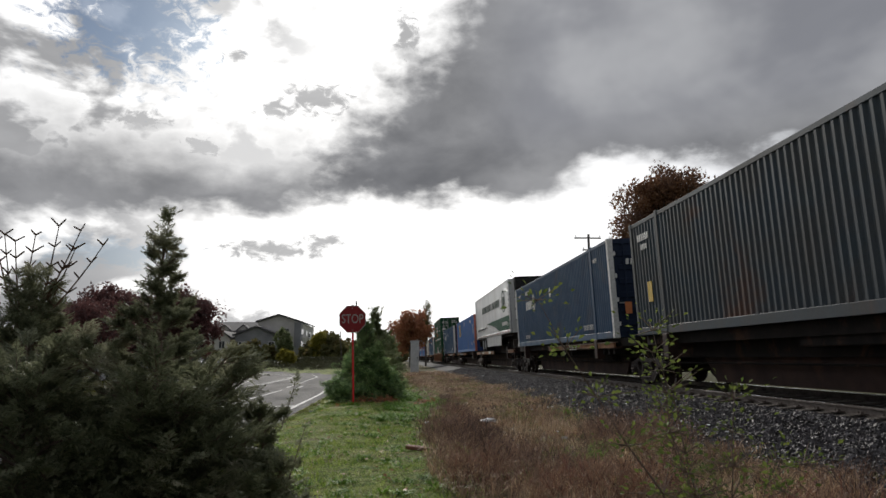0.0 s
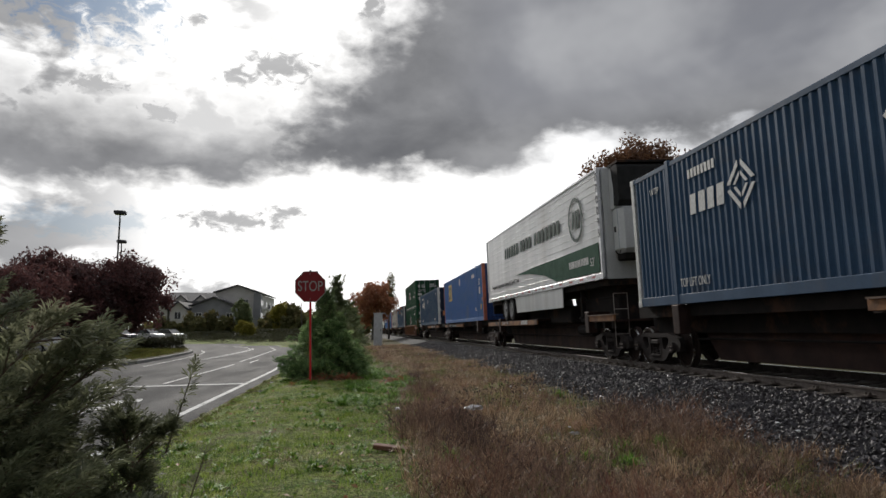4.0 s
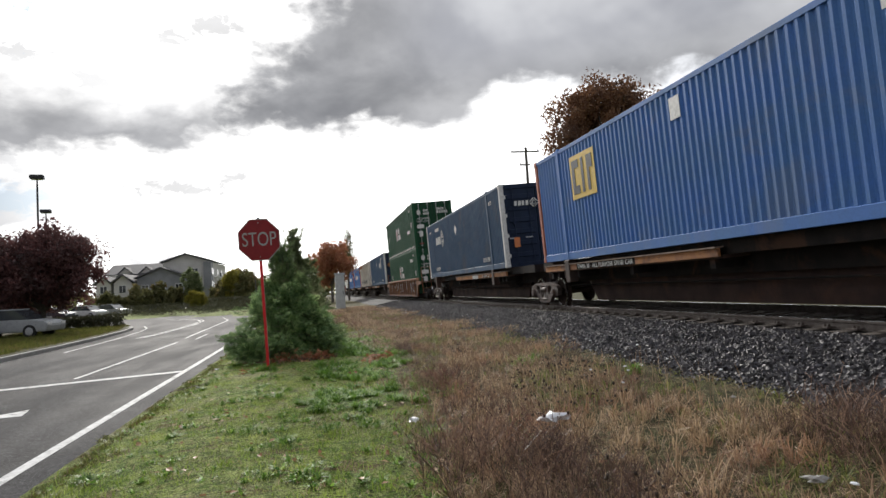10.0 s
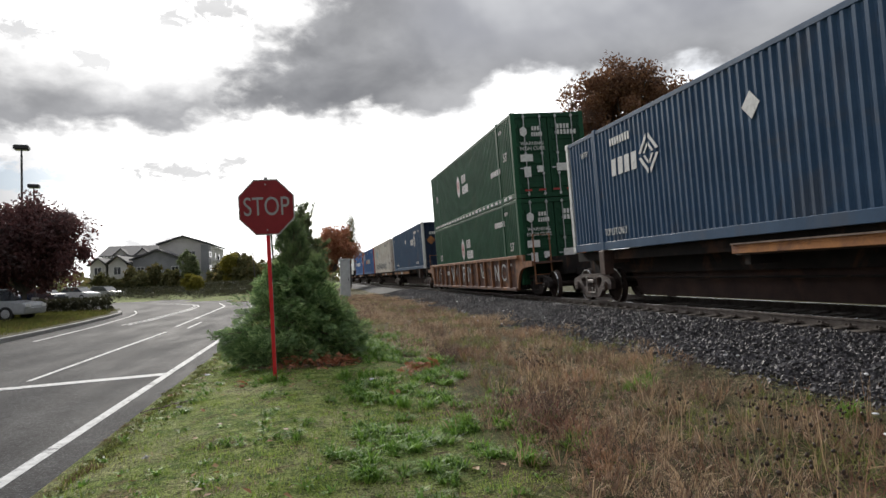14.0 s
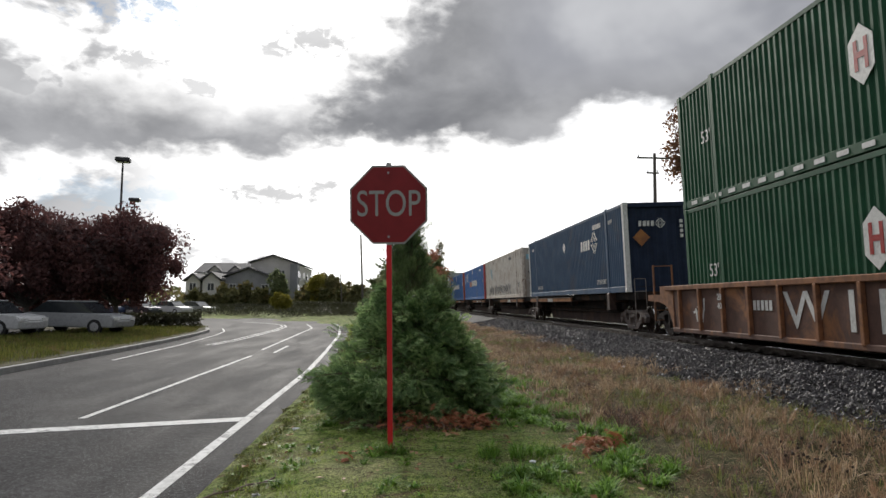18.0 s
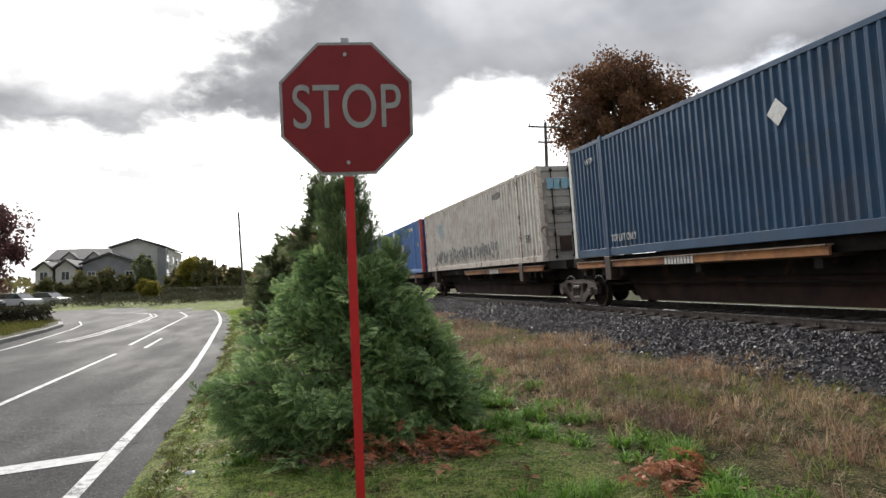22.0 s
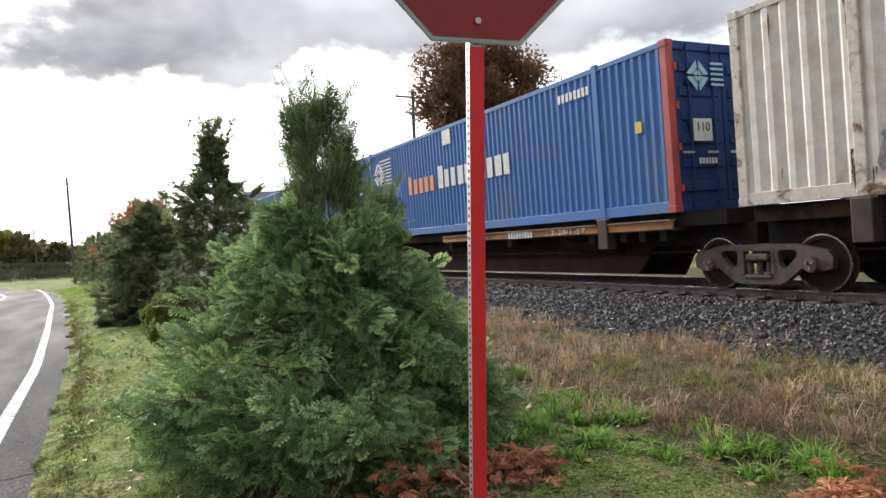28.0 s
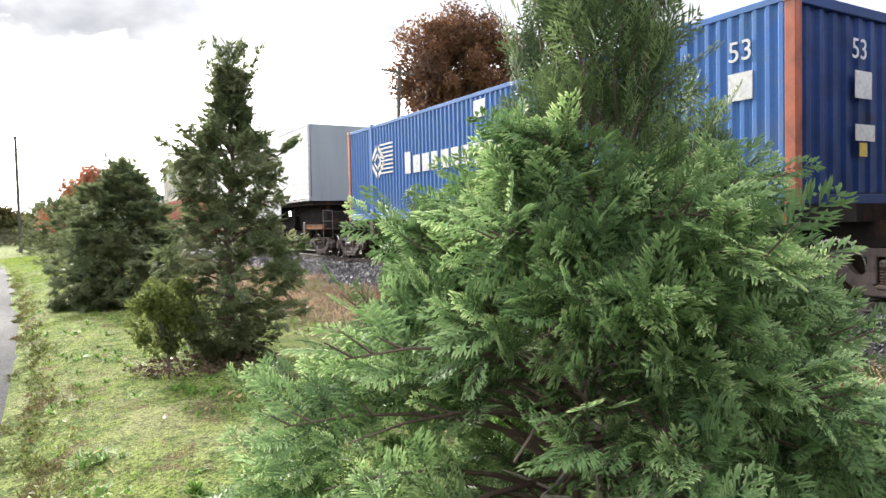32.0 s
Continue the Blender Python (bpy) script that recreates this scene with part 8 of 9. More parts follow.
def plant_ground():
    def place(n, x0, x1, y0, y1, power=1.6):
        x = rng.uniform(x0, x1, n)
        y = y0 + (y1 - y0) * rng.random(n) ** power
        x = x + np.array([edge_x(v) + 2.0 for v in y]) * (x < 2)
        return x, y
    x, y = place(32000, -1.42, 2.6, 0.5, 62, 1.5)
    keep = x < lawn_edge(y) + rng.normal(0, 0.25, len(x))
    x, y = x[keep], y[keep]
    z = np.array([gz(a, b) for a, b in zip(x, y)])
    n = len(x)
    o = scatter("lawn_grass", blade_proto(6, 0.047, 0.007, 0.055), np.stack([x, y, z], -1), rotations(n, 0.15), (rng.uniform(0.45, 1.3, n) * np.interp(y, [0, 10, 22, 30, 60], [1.0, 1.0, 0.75, 0.7, 1.5]))[:, None], M["grass"])
    tagged(o, "thin short lawn grass, yellow-green in patches", "grass", kind="stuff")
    # straw in the lawn
    x, y = place(5000, -1.42, 2.6, 0.5, 50, 1.4)
    keep = np.sin(x * 1.7 + 0.6 * y) + np.sin(y * 0.9 - 1.2 * x) + rng.normal(0, 0.8, len(x)) > 0.3
    x, y = x[keep], y[keep]
    n = len(x)
    o = scatter("lawn_straw", blade_proto(7, 0.028, 0.005, 0.06), np.stack([x, y, np.array([gz(a, b) for a, b in zip(x, y)])], -1), rotations(n, 0.3), rng.uniform(0.6, 1.5, (n, 1)), M["dry"])
    tagged(o, "pale straw lying in the lawn", "grass", kind="stuff")
    # small dark rosettes
    x, y = place(3200, -1.42, 2.4, 1, 45, 1.3)
    keep = np.sin(x * 3.1 + y) * np.sin(y * 1.7 - 2 * x) + rng.normal(0, 0.4, len(x)) > 0.1
    x, y = x[keep], y[keep]
    n = len(x)
    o = scatter("lawn_weeds", tuft_proto(9, 0.035, 0.016, 0.06, 0.8), np.stack([x, y, np.array([gz(a, b) for a, b in zip(x, y)])], -1), rotations(n, 0.15), rng.uniform(0.6, 1.7, (n, 1)), M["weed"])
    tagged(o, "small dark rosettes of flat weeds in the lawn", "weeds", kind="stuff")
    # a fringe of tufts along the asphalt's edge
    n = 900
    y = 6 + 40 * rng.random(n) ** 1.2
    y = y[np.sin(y * 2.1) + np.sin(y * 5.3 + 1) + rng.normal(0, 0.7, n) > 0.2]
    n = len(y)
    x = np.array([edge_x(v) for v in y]) + 0.6 + np.abs(rng.normal(0, 0.2, n))
    o = scatter("edge_tufts", tuft_proto(12, 0.055, 0.009, 0.075, 0.7), np.stack([x, y, np.array([gz(a, b) for a, b in zip(x, y)])], -1), rotations(n, 0.2), rng.uniform(0.5, 1.4, (n, 1)), M["sedge"])
    tagged(o, "dark grass tufts along the asphalt's edge", "grass", kind="stuff")
    # dark mossy fringe where soil meets asphalt
    n = 4200
    y = 4 + 46 * rng.random(n) ** 1.1
    x = np.array([edge_x(v) for v in y]) + 0.5 + 0.08 * np.sin(y * 2.3) + 0.06 * np.sin(y * 6.1 + 2) + np.abs(rng.normal(0, 0.13, n))
    o = scatter("mossy_edge", tuft_proto(9, 0.03, 0.008, 0.06, 0.8), np.stack([x, y, np.maximum(np.array([gz(a, b) for a, b in zip(x, y)]), -0.25)], -1), rotations(n, 0.2), rng.uniform(0.5, 1.4, (n, 1)), M["moss"])
    tagged(o, "dark moss and dead grass along the asphalt's edge", "moss", kind="stuff")
    def grow(name, label, category, proto, x, y, size, mat, tilt=0.2):
        """One sheet of plants, each standing on the ground."""
        o = scatter(name, proto, np.stack([x, y, np.array([gz(u, v) for u, v in zip(x, y)])], -1), rotations(len(x), tilt), np.asarray(size)[:, None], M[mat])
        tagged(o, label, category, kind="stuff")

    def clumps(centres, many, spread, long=1.3):
        """Plants gathered round each centre, thinning outwards."""
        c = np.asarray(centres, float)
        k = rng.integers(int(many * 0.5), int(many * 1.5) + 1, len(c))
        wide = np.repeat(rng.uniform(0.6, 1.3, len(c)), k)
        q = np.repeat(c, k, 0) + rng.normal(0, spread, (k.sum(), 2)) * wide[:, None] * (1.0, long)
        far = np.hypot(*(q - np.repeat(c, k, 0)).T) / spread
        return q[:, 0], q[:, 1], np.clip(1.15 - 0.22 * far, 0.45, 1.1)

    def foot(y):
        """Where the weeds give way to the ballast."""
        return 5.15 + 0.9 * patchy(y * 0, y, 1.7, 3) + 0.35 * patchy(y * 0, y, 0.5, 4)

    # leafy weed clumps scattered over the lawn
    c = np.stack([-1.1 + 3.0 * rng.random(110) ** 0.7, 5 + 22 * rng.random(110)], -1)
    x, y, k = clumps(c, 8, 0.09, 1.2)
    grow("weed_clumps", "bright green leafy weed clumps in the lawn", "weeds", tuft_proto(16, 0.075, 0.013, 0.10, 0.75), x, y, k * rng.uniform(0.4, 1.1, len(x)), "leafyweed", 0.25)
    # crisp green plantain and grass tufts by the cedar
    n = 360
    c = np.stack([0.75 + 1.9 * rng.random(n), 15 + 11.5 * rng.random(n)], -1)
    c = c[patchy(c[:, 0], c[:, 1], 0.8, 11) > -0.1]
    x, y, k = clumps(c, 8, 0.06, 1.0)
    grow("weed_patch", "patch of low green weeds beside the cedar", "weeds", tuft_proto(15, 0.105, 0.013, 0.12, 0.6), x, y, k * rng.uniform(0.5, 1.25, len(x)), "weed", 0.2)
    c = [(1.0, 19.9), (1.25, 19.85), (1.45, 19.95), (2.15, 19.57), (2.46, 20.5), (2.3, 20.3), (1.6, 22.1), (2.0, 22.4), (1.9, 23.3), (1.5, 24.2), (4.3, 17.5), (4.0, 17.2), (1.5, 17.6), (1.9, 16.4), (3.9, 9.7), (3.4, 9.3), (4.4, 9.9), (3.7, 9.0), (2.1, 9.6), (1.9, 13.0), (4.9, 15.3)]
    x, y, k = clumps(c, 14, 0.06, 1.0)
    grow("grass_tufts", "bright green grass tufts standing among the weeds", "grass", tuft_proto(18, 0.17, 0.009, 0.12, 0.5), x, y, k * rng.uniform(0.6, 1.15, len(x)), "weed", 0.2)
    # matted straw over the whole strip
    n = 15000
    x, y = rng.uniform(1.6, 6.2, n), 2.2 + 58 * rng.random(n) ** 1.6
    sel = (x > lawn_edge(y) + rng.normal(0, 0.22, n) + 0.45 * ((y > 17) & (y < 30))) & (x < foot(y) + rng.normal(0, 0.25, n))
    x, y = x[sel], y[sel]
    n = len(x)
    straw = patchy(x, y, 0.9, 1) + 0.5 * patchy(x, y, 0.35, 2) + 0.25 * rng.normal(size=n)
    for name, label, pick, mat, h in (("straw_mat", "matted straw-coloured dry grass", straw > 0.05, "dry", 0.20), ("brown_mat", "matted brown dead grass", (straw <= 0.05) & (straw > -0.5), "deadgrass", 0.18), ("olive_mat", "low olive grass among the dry stems", straw <= -0.5, "sedge", 0.14)):
        grow(name, label, "grass", tuft_proto(13, h, 0.0055, 0.17, 0.85), x[pick], y[pick], rng.uniform(0.45, 1.25, int(pick.sum())), mat, 0.3)
    # short broken stems on the soil
    pick = np.arange(n) % 2 == 0
    grow("broken_stems", "litter of broken weed stems", "weeds", blade_proto(12, 0.05, 0.005, 0.11), x[pick] + rng.normal(0, 0.1, int(pick.sum())), y[pick], rng.uniform(0.6, 1.5, int(pick.sum())), "redweed", 0.5)
    # bushy red-brown weeds in thickets, with gaps between them
    n = 9500
    x, y = rng.uniform(1.6, 6.0, n), 3 + 48 * rng.random(n) ** 1.5
    thick = patchy(x, y, 1.1, 5) + 0.5 * patchy(x, y, 0.4, 6) - 0.35 * ((y > 17) & (y < 30)) + 0.25 * ((x < 3.1) & (y < 15.5)) + 0.3 * ((x > 4.2) & (y < 16))
    sel = (x > lawn_edge(y) + rng.normal(0, 0.15, n) + 0.4 * ((y > 17) & (y < 30))) & (x < foot(y) + rng.normal(0, 0.2, n)) & (thick > 0.05) & (np.hypot(x - 3.6, y - 11.0) > 0.55)
    sel &= ~((np.abs(x - 2.6) < 0.5) & (np.abs(y - 3.2) < 0.8))
    x, y, thick = x[sel], y[sel], thick[sel]
    size = np.clip(0.35 + 0.75 * thick, 0.3, 1.15) * rng.uniform(0.6, 1.2, len(x)) * np.interp(y, [15, 18, 26, 32], [0.9, 0.55, 0.5, 0.65])
    tone = patchy(x, y, 0.7, 7) + 0.3 * rng.normal(size=len(x))
    for i, (name, label, pick, mat) in enumerate((("red_weeds", "bushy red-brown dead weeds beside the ballast", tone > 0.32, "redweed"), ("brown_weeds", "bushy grey-brown dead weeds", (tone <= 0.32) & (tone > -0.3), "deadstalk"), ("dark_weeds", "dark tangled dead weed bushes", tone <= -0.3, "darkstalk"))):
        grow(name, label, "weeds", bush_proto(4 + i), x[pick], y[pick], size[pick], mat, 0.25)
    # single dark bushes
    x, y, k = clumps([(2.35, 9.9), (2.5, 10.7), (2.45, 11.6), (2.55, 13.5), (2.67, 16.2), (4.6, 10.75), (4.9, 11.6), (2.9, 21.77), (2.69, 21.4), (2.6, 20.75), (3.4, 19.2), (4.9, 17.6), (3.1, 24.2)], 22, 0.14, 1.2)
    grow("dark_weed_bushes", "dark bushy dead weeds among the straw", "weeds", bush_proto(8), x, y, k * rng.uniform(0.5, 1.0, len(x)) * np.interp(y, [14, 19], [1.0, 0.62]), "darkstalk", 0.35)
    # straight stalks that carry dark seed heads
    x, y, k = clumps([(3.3, 14.6), (3.7, 15.0), (4.2, 14.7), (4.7, 14.9), (3.9, 14.2), (3.0, 13.6), (2.6, 12.4), (3.4, 12.9), (4.6, 13.4), (3.2, 18.3), (2.4, 10.2)], 26, 0.22, 1.2)
    n = len(x)
    z = np.array([gz(u, v) for u, v in zip(x, y)])
    h = rng.uniform(0.2, 0.4, n)
    o = scatter("seed_stalks", (np.array([(-0.002, 0, 0), (0.002, 0, 0), (0.001, 0, 1), (-0.001, 0, 1)]), np.array([(0, 1, 2, 3)])), np.stack([x, y, z], -1), rotations(n, 0.06), np.stack([np.full(n, 1.2), np.ones(n), h], -1), M["dry"])
    tagged(o, "straight pale stalks of dried wild carrot", "weeds", kind="stuff")
    o = scatter("seed_heads", rock_proto(), np.stack([x, y, z + h * 0.99], -1), rotations(n), rng.uniform(0.006, 0.015, (n, 3)) * (1, 1, 1.2), M["seedhead"])
    tagged(o, "dark dry seed heads", "seed heads", kind="stuff")
    # green grass in loose patches through the strip
    n = 2600
    x, y = rng.uniform(2.0, 5.3, n), 5 + 30 * rng.random(n) ** 1.2
    sel = patchy(x, y, 0.8, 9) + 0.3 * rng.normal(size=n) > 0.38
    x, y = x[sel], y[sel]
    grow("green_tufts", "green grass tufts among the dry weeds", "grass", tuft_proto(14, 0.14, 0.006, 0.13, 0.6), x, y, rng.uniform(0.4, 1.1, len(x)), "sedge")
    # pale flower heads along the ballast foot
    n = 36
    x, y = rng.uniform(3.4, 5.4, n), rng.uniform(8, 40, n)
    o = scatter("flower_heads", rock_proto(), np.stack([x, y, np.array([gz(a, b) for a, b in zip(x, y)]) + rng.uniform(0.2, 0.45, n)], -1), rotations(n), rng.uniform(0.01, 0.022, (n, 3)) * (1.3, 1.3, 0.6), M["litter"])
    tagged(o, "pale dried flower heads", "flowers", kind="stuff")
    # grass on the verge across the road and along the far strip
    n = 9000
    x, y = rng.uniform(-16, -9.1, n), rng.uniform(25, 55, n)
    keep = x < np.array([far_edge_x(v) for v in y]) - 0.3
    o = scatter("verge_grass", blade_proto(6, 0.12, 0.014, 0.09), np.stack([x, y, np.full(n, -0.105)], -1)[keep], rotations(int(keep.sum()), 0.15), rng.uniform(0.8, 1.6, (int(keep.sum()), 1)), M["moss"])
    tagged(o, "short dull verge grass behind the kerb", "grass", kind="stuff")


plant_ground()


HEAPS = ((0.77, 21.55, 26, 0.11), (1.0, 21.35, 30, 0.12), (-0.36, 19.82, 4, 0.045), (1.98, 20.0, 17, 0.12), (2.2, 20.12, 8, 0.08), (0.2, 21.3, 10, 0.16), (0.55, 21.4, 12, 0.2))


def fallen_leaves():
    n = 420
    x, y = rng.uniform(-1.4, 3.0, n), rng.uniform(3, 27, n)
    P = np.stack([x, y, np.array([gz(a, b) for a, b in zip(x, y)]) + 0.03], -1)
    o = scatter("fallen_leaves", leaf_proto(0.7, 0.1), P, rotations(n, 0.5), rng.uniform(0.04, 0.09, (n, 1)), M["fallen"])
    tagged(o, "brown and tan fallen leaves on the grass", "leaves", kind="stuff")
    n = 1500
    a, q = rng.uniform(0, 2 * np.pi, n), np.sqrt(rng.random(n))
    x, y = 0.45 + 1.0 * q * np.cos(a), 21.75 + 0.8 * q * np.sin(a)
    o = scatter("leaf_litter", leaf_proto(0.6, 0.15), np.stack([x, y, np.array([gz(u, v) for u, v in zip(x, y)]) + rng.uniform(0.03, 0.05, n)], -1), rotations(n, 0.6), rng.uniform(0.02, 0.06, (n, 1)), M["seed"])
    tagged(o, "dark brown leaf litter under the cedar", "leaves", kind="stuff")
    n = 700
    a, q = rng.uniform(0, 2 * np.pi, n), np.sqrt(rng.random(n))
    x, y = 0.1 + 0.75 * q * np.cos(a), 27.9 + 0.6 * q * np.sin(a)
    o = scatter("leaf_litter", leaf_proto(0.6, 0.15), np.stack([x, y, np.array([gz(u, v) for u, v in zip(x, y)]) + rng.uniform(0.03, 0.06, n)], -1), rotations(n, 0.6), rng.uniform(0.03, 0.08, (n, 1)), M["seed"])
    tagged(o, "dark brown leaf litter at the foot of a young cedar", "leaves", kind="stuff")
    for cx, cy, n, sp in HEAPS:
        n = int(n * 2.2)
        x, y = rng.normal(cx, sp, n), rng.normal(cy, sp * 0.8, n)
        P = np.stack([x, y, np.array([gz(a, b) for a, b in zip(x, y)]) + 0.03 + 0.16 * rng.random(n) * np.exp(-((x - cx) ** 2 + (y - cy) ** 2) / (2 * sp * sp))], -1)
        o = scatter("dead_branch", MEDIUM, P, rotations(n, 0.6), rng.uniform(0.6, 1.1, (n, 1)), M["deadleaf"])
        tagged(o, "heap of rust-brown dead cedar sprays on the grass", "dead leaves", kind="stuff")


fallen_leaves()


# ---------------------------------------------------------------- roadside things
def stop_sign():
    s = thing("stop_sign", "red octagonal stop sign on a perforated red-striped steel post", "road sign")
    s.matrix_basis = pose(0.045, 20.16, -0.03, 5.0, -1.3, 0) @ pose(0, 0, 0, 0, 0, -9.3)
    R = 0.381 / math.cos(math.pi / 8)
    octo = [(R * math.cos(math.pi / 8 + k * math.pi / 4), 2.41 + R * math.sin(math.pi / 8 + k * math.pi / 4)) for k in range(8)]
    bm = bmesh.new()
    prism(bm, octo, "y", -0.0015, 0.0015)
    plate = part("plate", bm, M["galv"], s)
    plate.matrix_basis = pose(0, -0.03, 0)
    bm = bmesh.new()
    prism(bm, [(x * 0.992, 2.41 + (z - 2.41) * 0.992) for x, z in octo], "y", -0.004, -0.0018)
    part("border", bm, M["signmark"], plate, "white border")
    bm = bmesh.new()
    prism(bm, [(x * 0.955, 2.41 + (z - 2.41) * 0.955) for x, z in octo], "y", -0.0065, -0.0042)
    part("face", bm, M["signred"], plate, "dark red face")
    writing("lettering", "STOP", 0.36, M["signmark"], plate, Matrix.Translation((0, -0.0085, 2.41)) @ Matrix(((1, 0, 0, 0), (0, 0, -1, 0), (0, 1, 0, 0), (0, 0, 0, 1))), 0.62, 0.001)
    # square tube post with a row of punched holes
    boxes("post", M["galv"], s, (-0.022, 0.022, -0.022, 0.022, -0.3, 2.82), bevel=0.003)
    boxes("red_strip", M["postred"], s, (-0.026, 0.026, -0.027, -0.0235, 0.02, 2.02))
    me = None
    for i in range(104):
        if me is None:
            bm = bmesh.new()
            cyl(bm, (-0.0235, 0, 0), (-0.021, 0, 0), 0.0055, seg=8)
            o = part("punched_hole", bm, M["hole"], s)
            me = o.data
        else:
            o = new("punched_hole", me)
            o.parent = s
        o.matrix_basis = pose(0, 0, 0.06 + i * 0.0254)
    for z in (2.1, 2.72):
        bm = bmesh.new()
        cyl(bm, (0, -0.045, z), (0, -0.03, z), 0.011, seg=8)
        part("bolt", bm, M["galv"], s)


stop_sign()
for x, y, mat, label in ((-0.21, 20.05, "brightred", "fallen red leaf beside the sign post"), (-1.28, 19.98, "fallen", "pale fallen leaf at the road's edge"), (-1.1, 21.35, "fallen", "pale fallen leaf on the grass"), (0.62, 20.6, "fallen", "brown fallen leaf on the grass"), (2.45, 20.4, "fallen", "tan fallen leaf among the weeds")):
    v, f = leaf_proto(0.8, 0.25)
    ob = mesh_np("fallen_leaf", v * 0.1, f, M[mat])
    ob.matrix_basis = pose(x, y, gz(x, y) + 0.045, 8, -6, x * 90)
    tagged(ob, label, "leaf")
n = 14
x, y = rng.normal(-0.02, 0.09, n), rng.normal(20.05, 0.07, n)
o = scatter("grass_clump", tuft_proto(16, 0.15, 0.010, 0.13, 0.5), np.stack([x, y, np.array([gz(a, b) for a, b in zip(x, y)])], -1), rotations(n, 0.2), rng.uniform(0.5, 1.0, (n, 1)), M["leafyweed"])
tagged(o, "green grass clump round the foot of the sign post", "grass", kind="stuff")


def litter_bag(name, label, x, y, z, size, mat, seed):
    r = random.Random(seed)
    bm = bmesh.new()
    bmesh.ops.create_icosphere(bm, subdivisions=2, radius=1)
    for v in bm.verts:
        k = 0.6 + 0.7 * noise.noise(v.co * 2.1 + Vector((seed, 0, 0))) + 0.25 * r.random()
        v.co = Vector((v.co.x * size * k * 1.3, v.co.y * size * k, max(v.co.z, -0.25) * size * k * 0.6))
    ob = part(name, bm, mat)
    ob.matrix_basis = pose(x, y, z, 0, 0, r.uniform(0, 180))
    tagged(ob, label, "litter")


litter_bag("plastic_bag", "crumpled white plastic bag among the weeds", 2.81, 12.52, 0.2, 0.12, M["litter"], 1)
litter_bag("paper_scrap", "torn white paper scrap in the grass", 1.81, 13.6, 0.08, 0.06, M["litter"], 2)
litter_bag("paper_scrap", "small white wrapper in the grass", 1.33, 19.55, 0.0, 0.035, M["litter"], 3)
litter_bag("stone", "pale rounded stone among the weeds", 3.68, 10.6, 0.12, 0.06, M["concrete"], 4)
litter_bag("paper_scrap", "pale scrap on the lawn", -1.1, 21.85, -0.12, 0.05, M["litter"], 5)
for i, (x, y) in enumerate(((4.9, 13.2), (4.6, 10.9), (4.3, 15.5), (5.3, 17.5), (-1.0, 18.9), (-0.8, 16.4))):
    litter_bag("stone", "pale stone lying by the ballast" if x > 0 else "pale stone in the grass", x, y, gz(x, y) + 0.03, 0.035, M["concrete"], 10 + i)
bm = bmesh.new()
box(bm, -0.2, 0.2, -0.06, 0.06, 0, 0.05, bevel=0.01)
o = part("wood_board", bm, M["board"])
o.matrix_basis = pose(1.56, 10.4, 0.0, 4, 6, -12)
tagged(o, "short rusty-brown board lying in the grass", "board")
bm = bmesh.new()
p = Vector((0, 0, 0.02))
for k in range(5):
    q = p + Vector((0.14, 0.05 * (-1) ** k, 0.01))
    cyl(bm, p, q, 0.01, 0.008, seg=5)
    cyl(bm, q, q + Vector((0.05, 0.1 * (-1) ** k, 0.02)), 0.005, 0.003, seg=4)
    p = q
o = part("fallen_twig", bm, M["bark"])
o.matrix_basis = pose(-1.45, 19.0, -0.17, 0, 0, 40)
tagged(o, "bare forked twig on the road's edge", "twig")


def relay_cabinet():
    c = thing("relay_cabinet", "pale grey trackside equipment cabinet", "cabinet")
    c.matrix_basis = pose(2.75, 56.5, 0.0)
    boxes("body", M["box"], c, (-0.33, 0.33, -0.35, 0.35, 0.1, 2.6), bevel=0.03)
    boxes("base", M["concrete"], c, (-0.5, 0.5, -0.45, 0.45, -0.1, 0.1))
    boxes("roof", M["box"], c, (-0.38, 0.38, -0.4, 0.4, 2.6, 2.68), bevel=0.02)
    boxes("door", M["box"], c, (-0.28, 0.28, -0.362, -0.35, 0.2, 2.5))
    boxes("handle", M["hole"], c, (0.18, 0.22, -0.385, -0.362, 1.2, 1.4))


relay_cabinet()


def street_lamp(x, y, H, ang):
    l = thing("street_lamp", "tall dark parking-court lamp with a box head", "street lamp", "lamps of the car park")
    l.matrix_basis = pose(x, y, -0.1, 0, 0, ang)
    bm = bmesh.new()
    cyl(bm, (0, 0, 0), (0, 0, H - 0.35), 0.085, 0.06, seg=10)
    part("pole", bm, M["lamp"], l)
    bm = bmesh.new()
    cyl(bm, (0, 0, 0), (0, 0, 0.75), 0.26, 0.26, seg=14)
    part("base", bm, M["concrete"], l)
    bm = bmesh.new()
    cyl(bm, (0, 0, H - 0.36), (0, 0, H - 0.02), 0.05, 0.05, seg=10)
    part("neck", bm, M["lamp"], l)
    boxes("head", M["lamp"], l, (-0.42, 0.42, -0.32, 0.32, H - 0.04, H + 0.24), bevel=0.06)
    boxes("lens", M["glass"], l, (-0.34, 0.34, -0.24, 0.24, H - 0.06, H - 0.04))


street_lamp(-16.7, 55.8, 10.0, 10)
street_lamp(-21.0, 69.4, 9.5, 10)


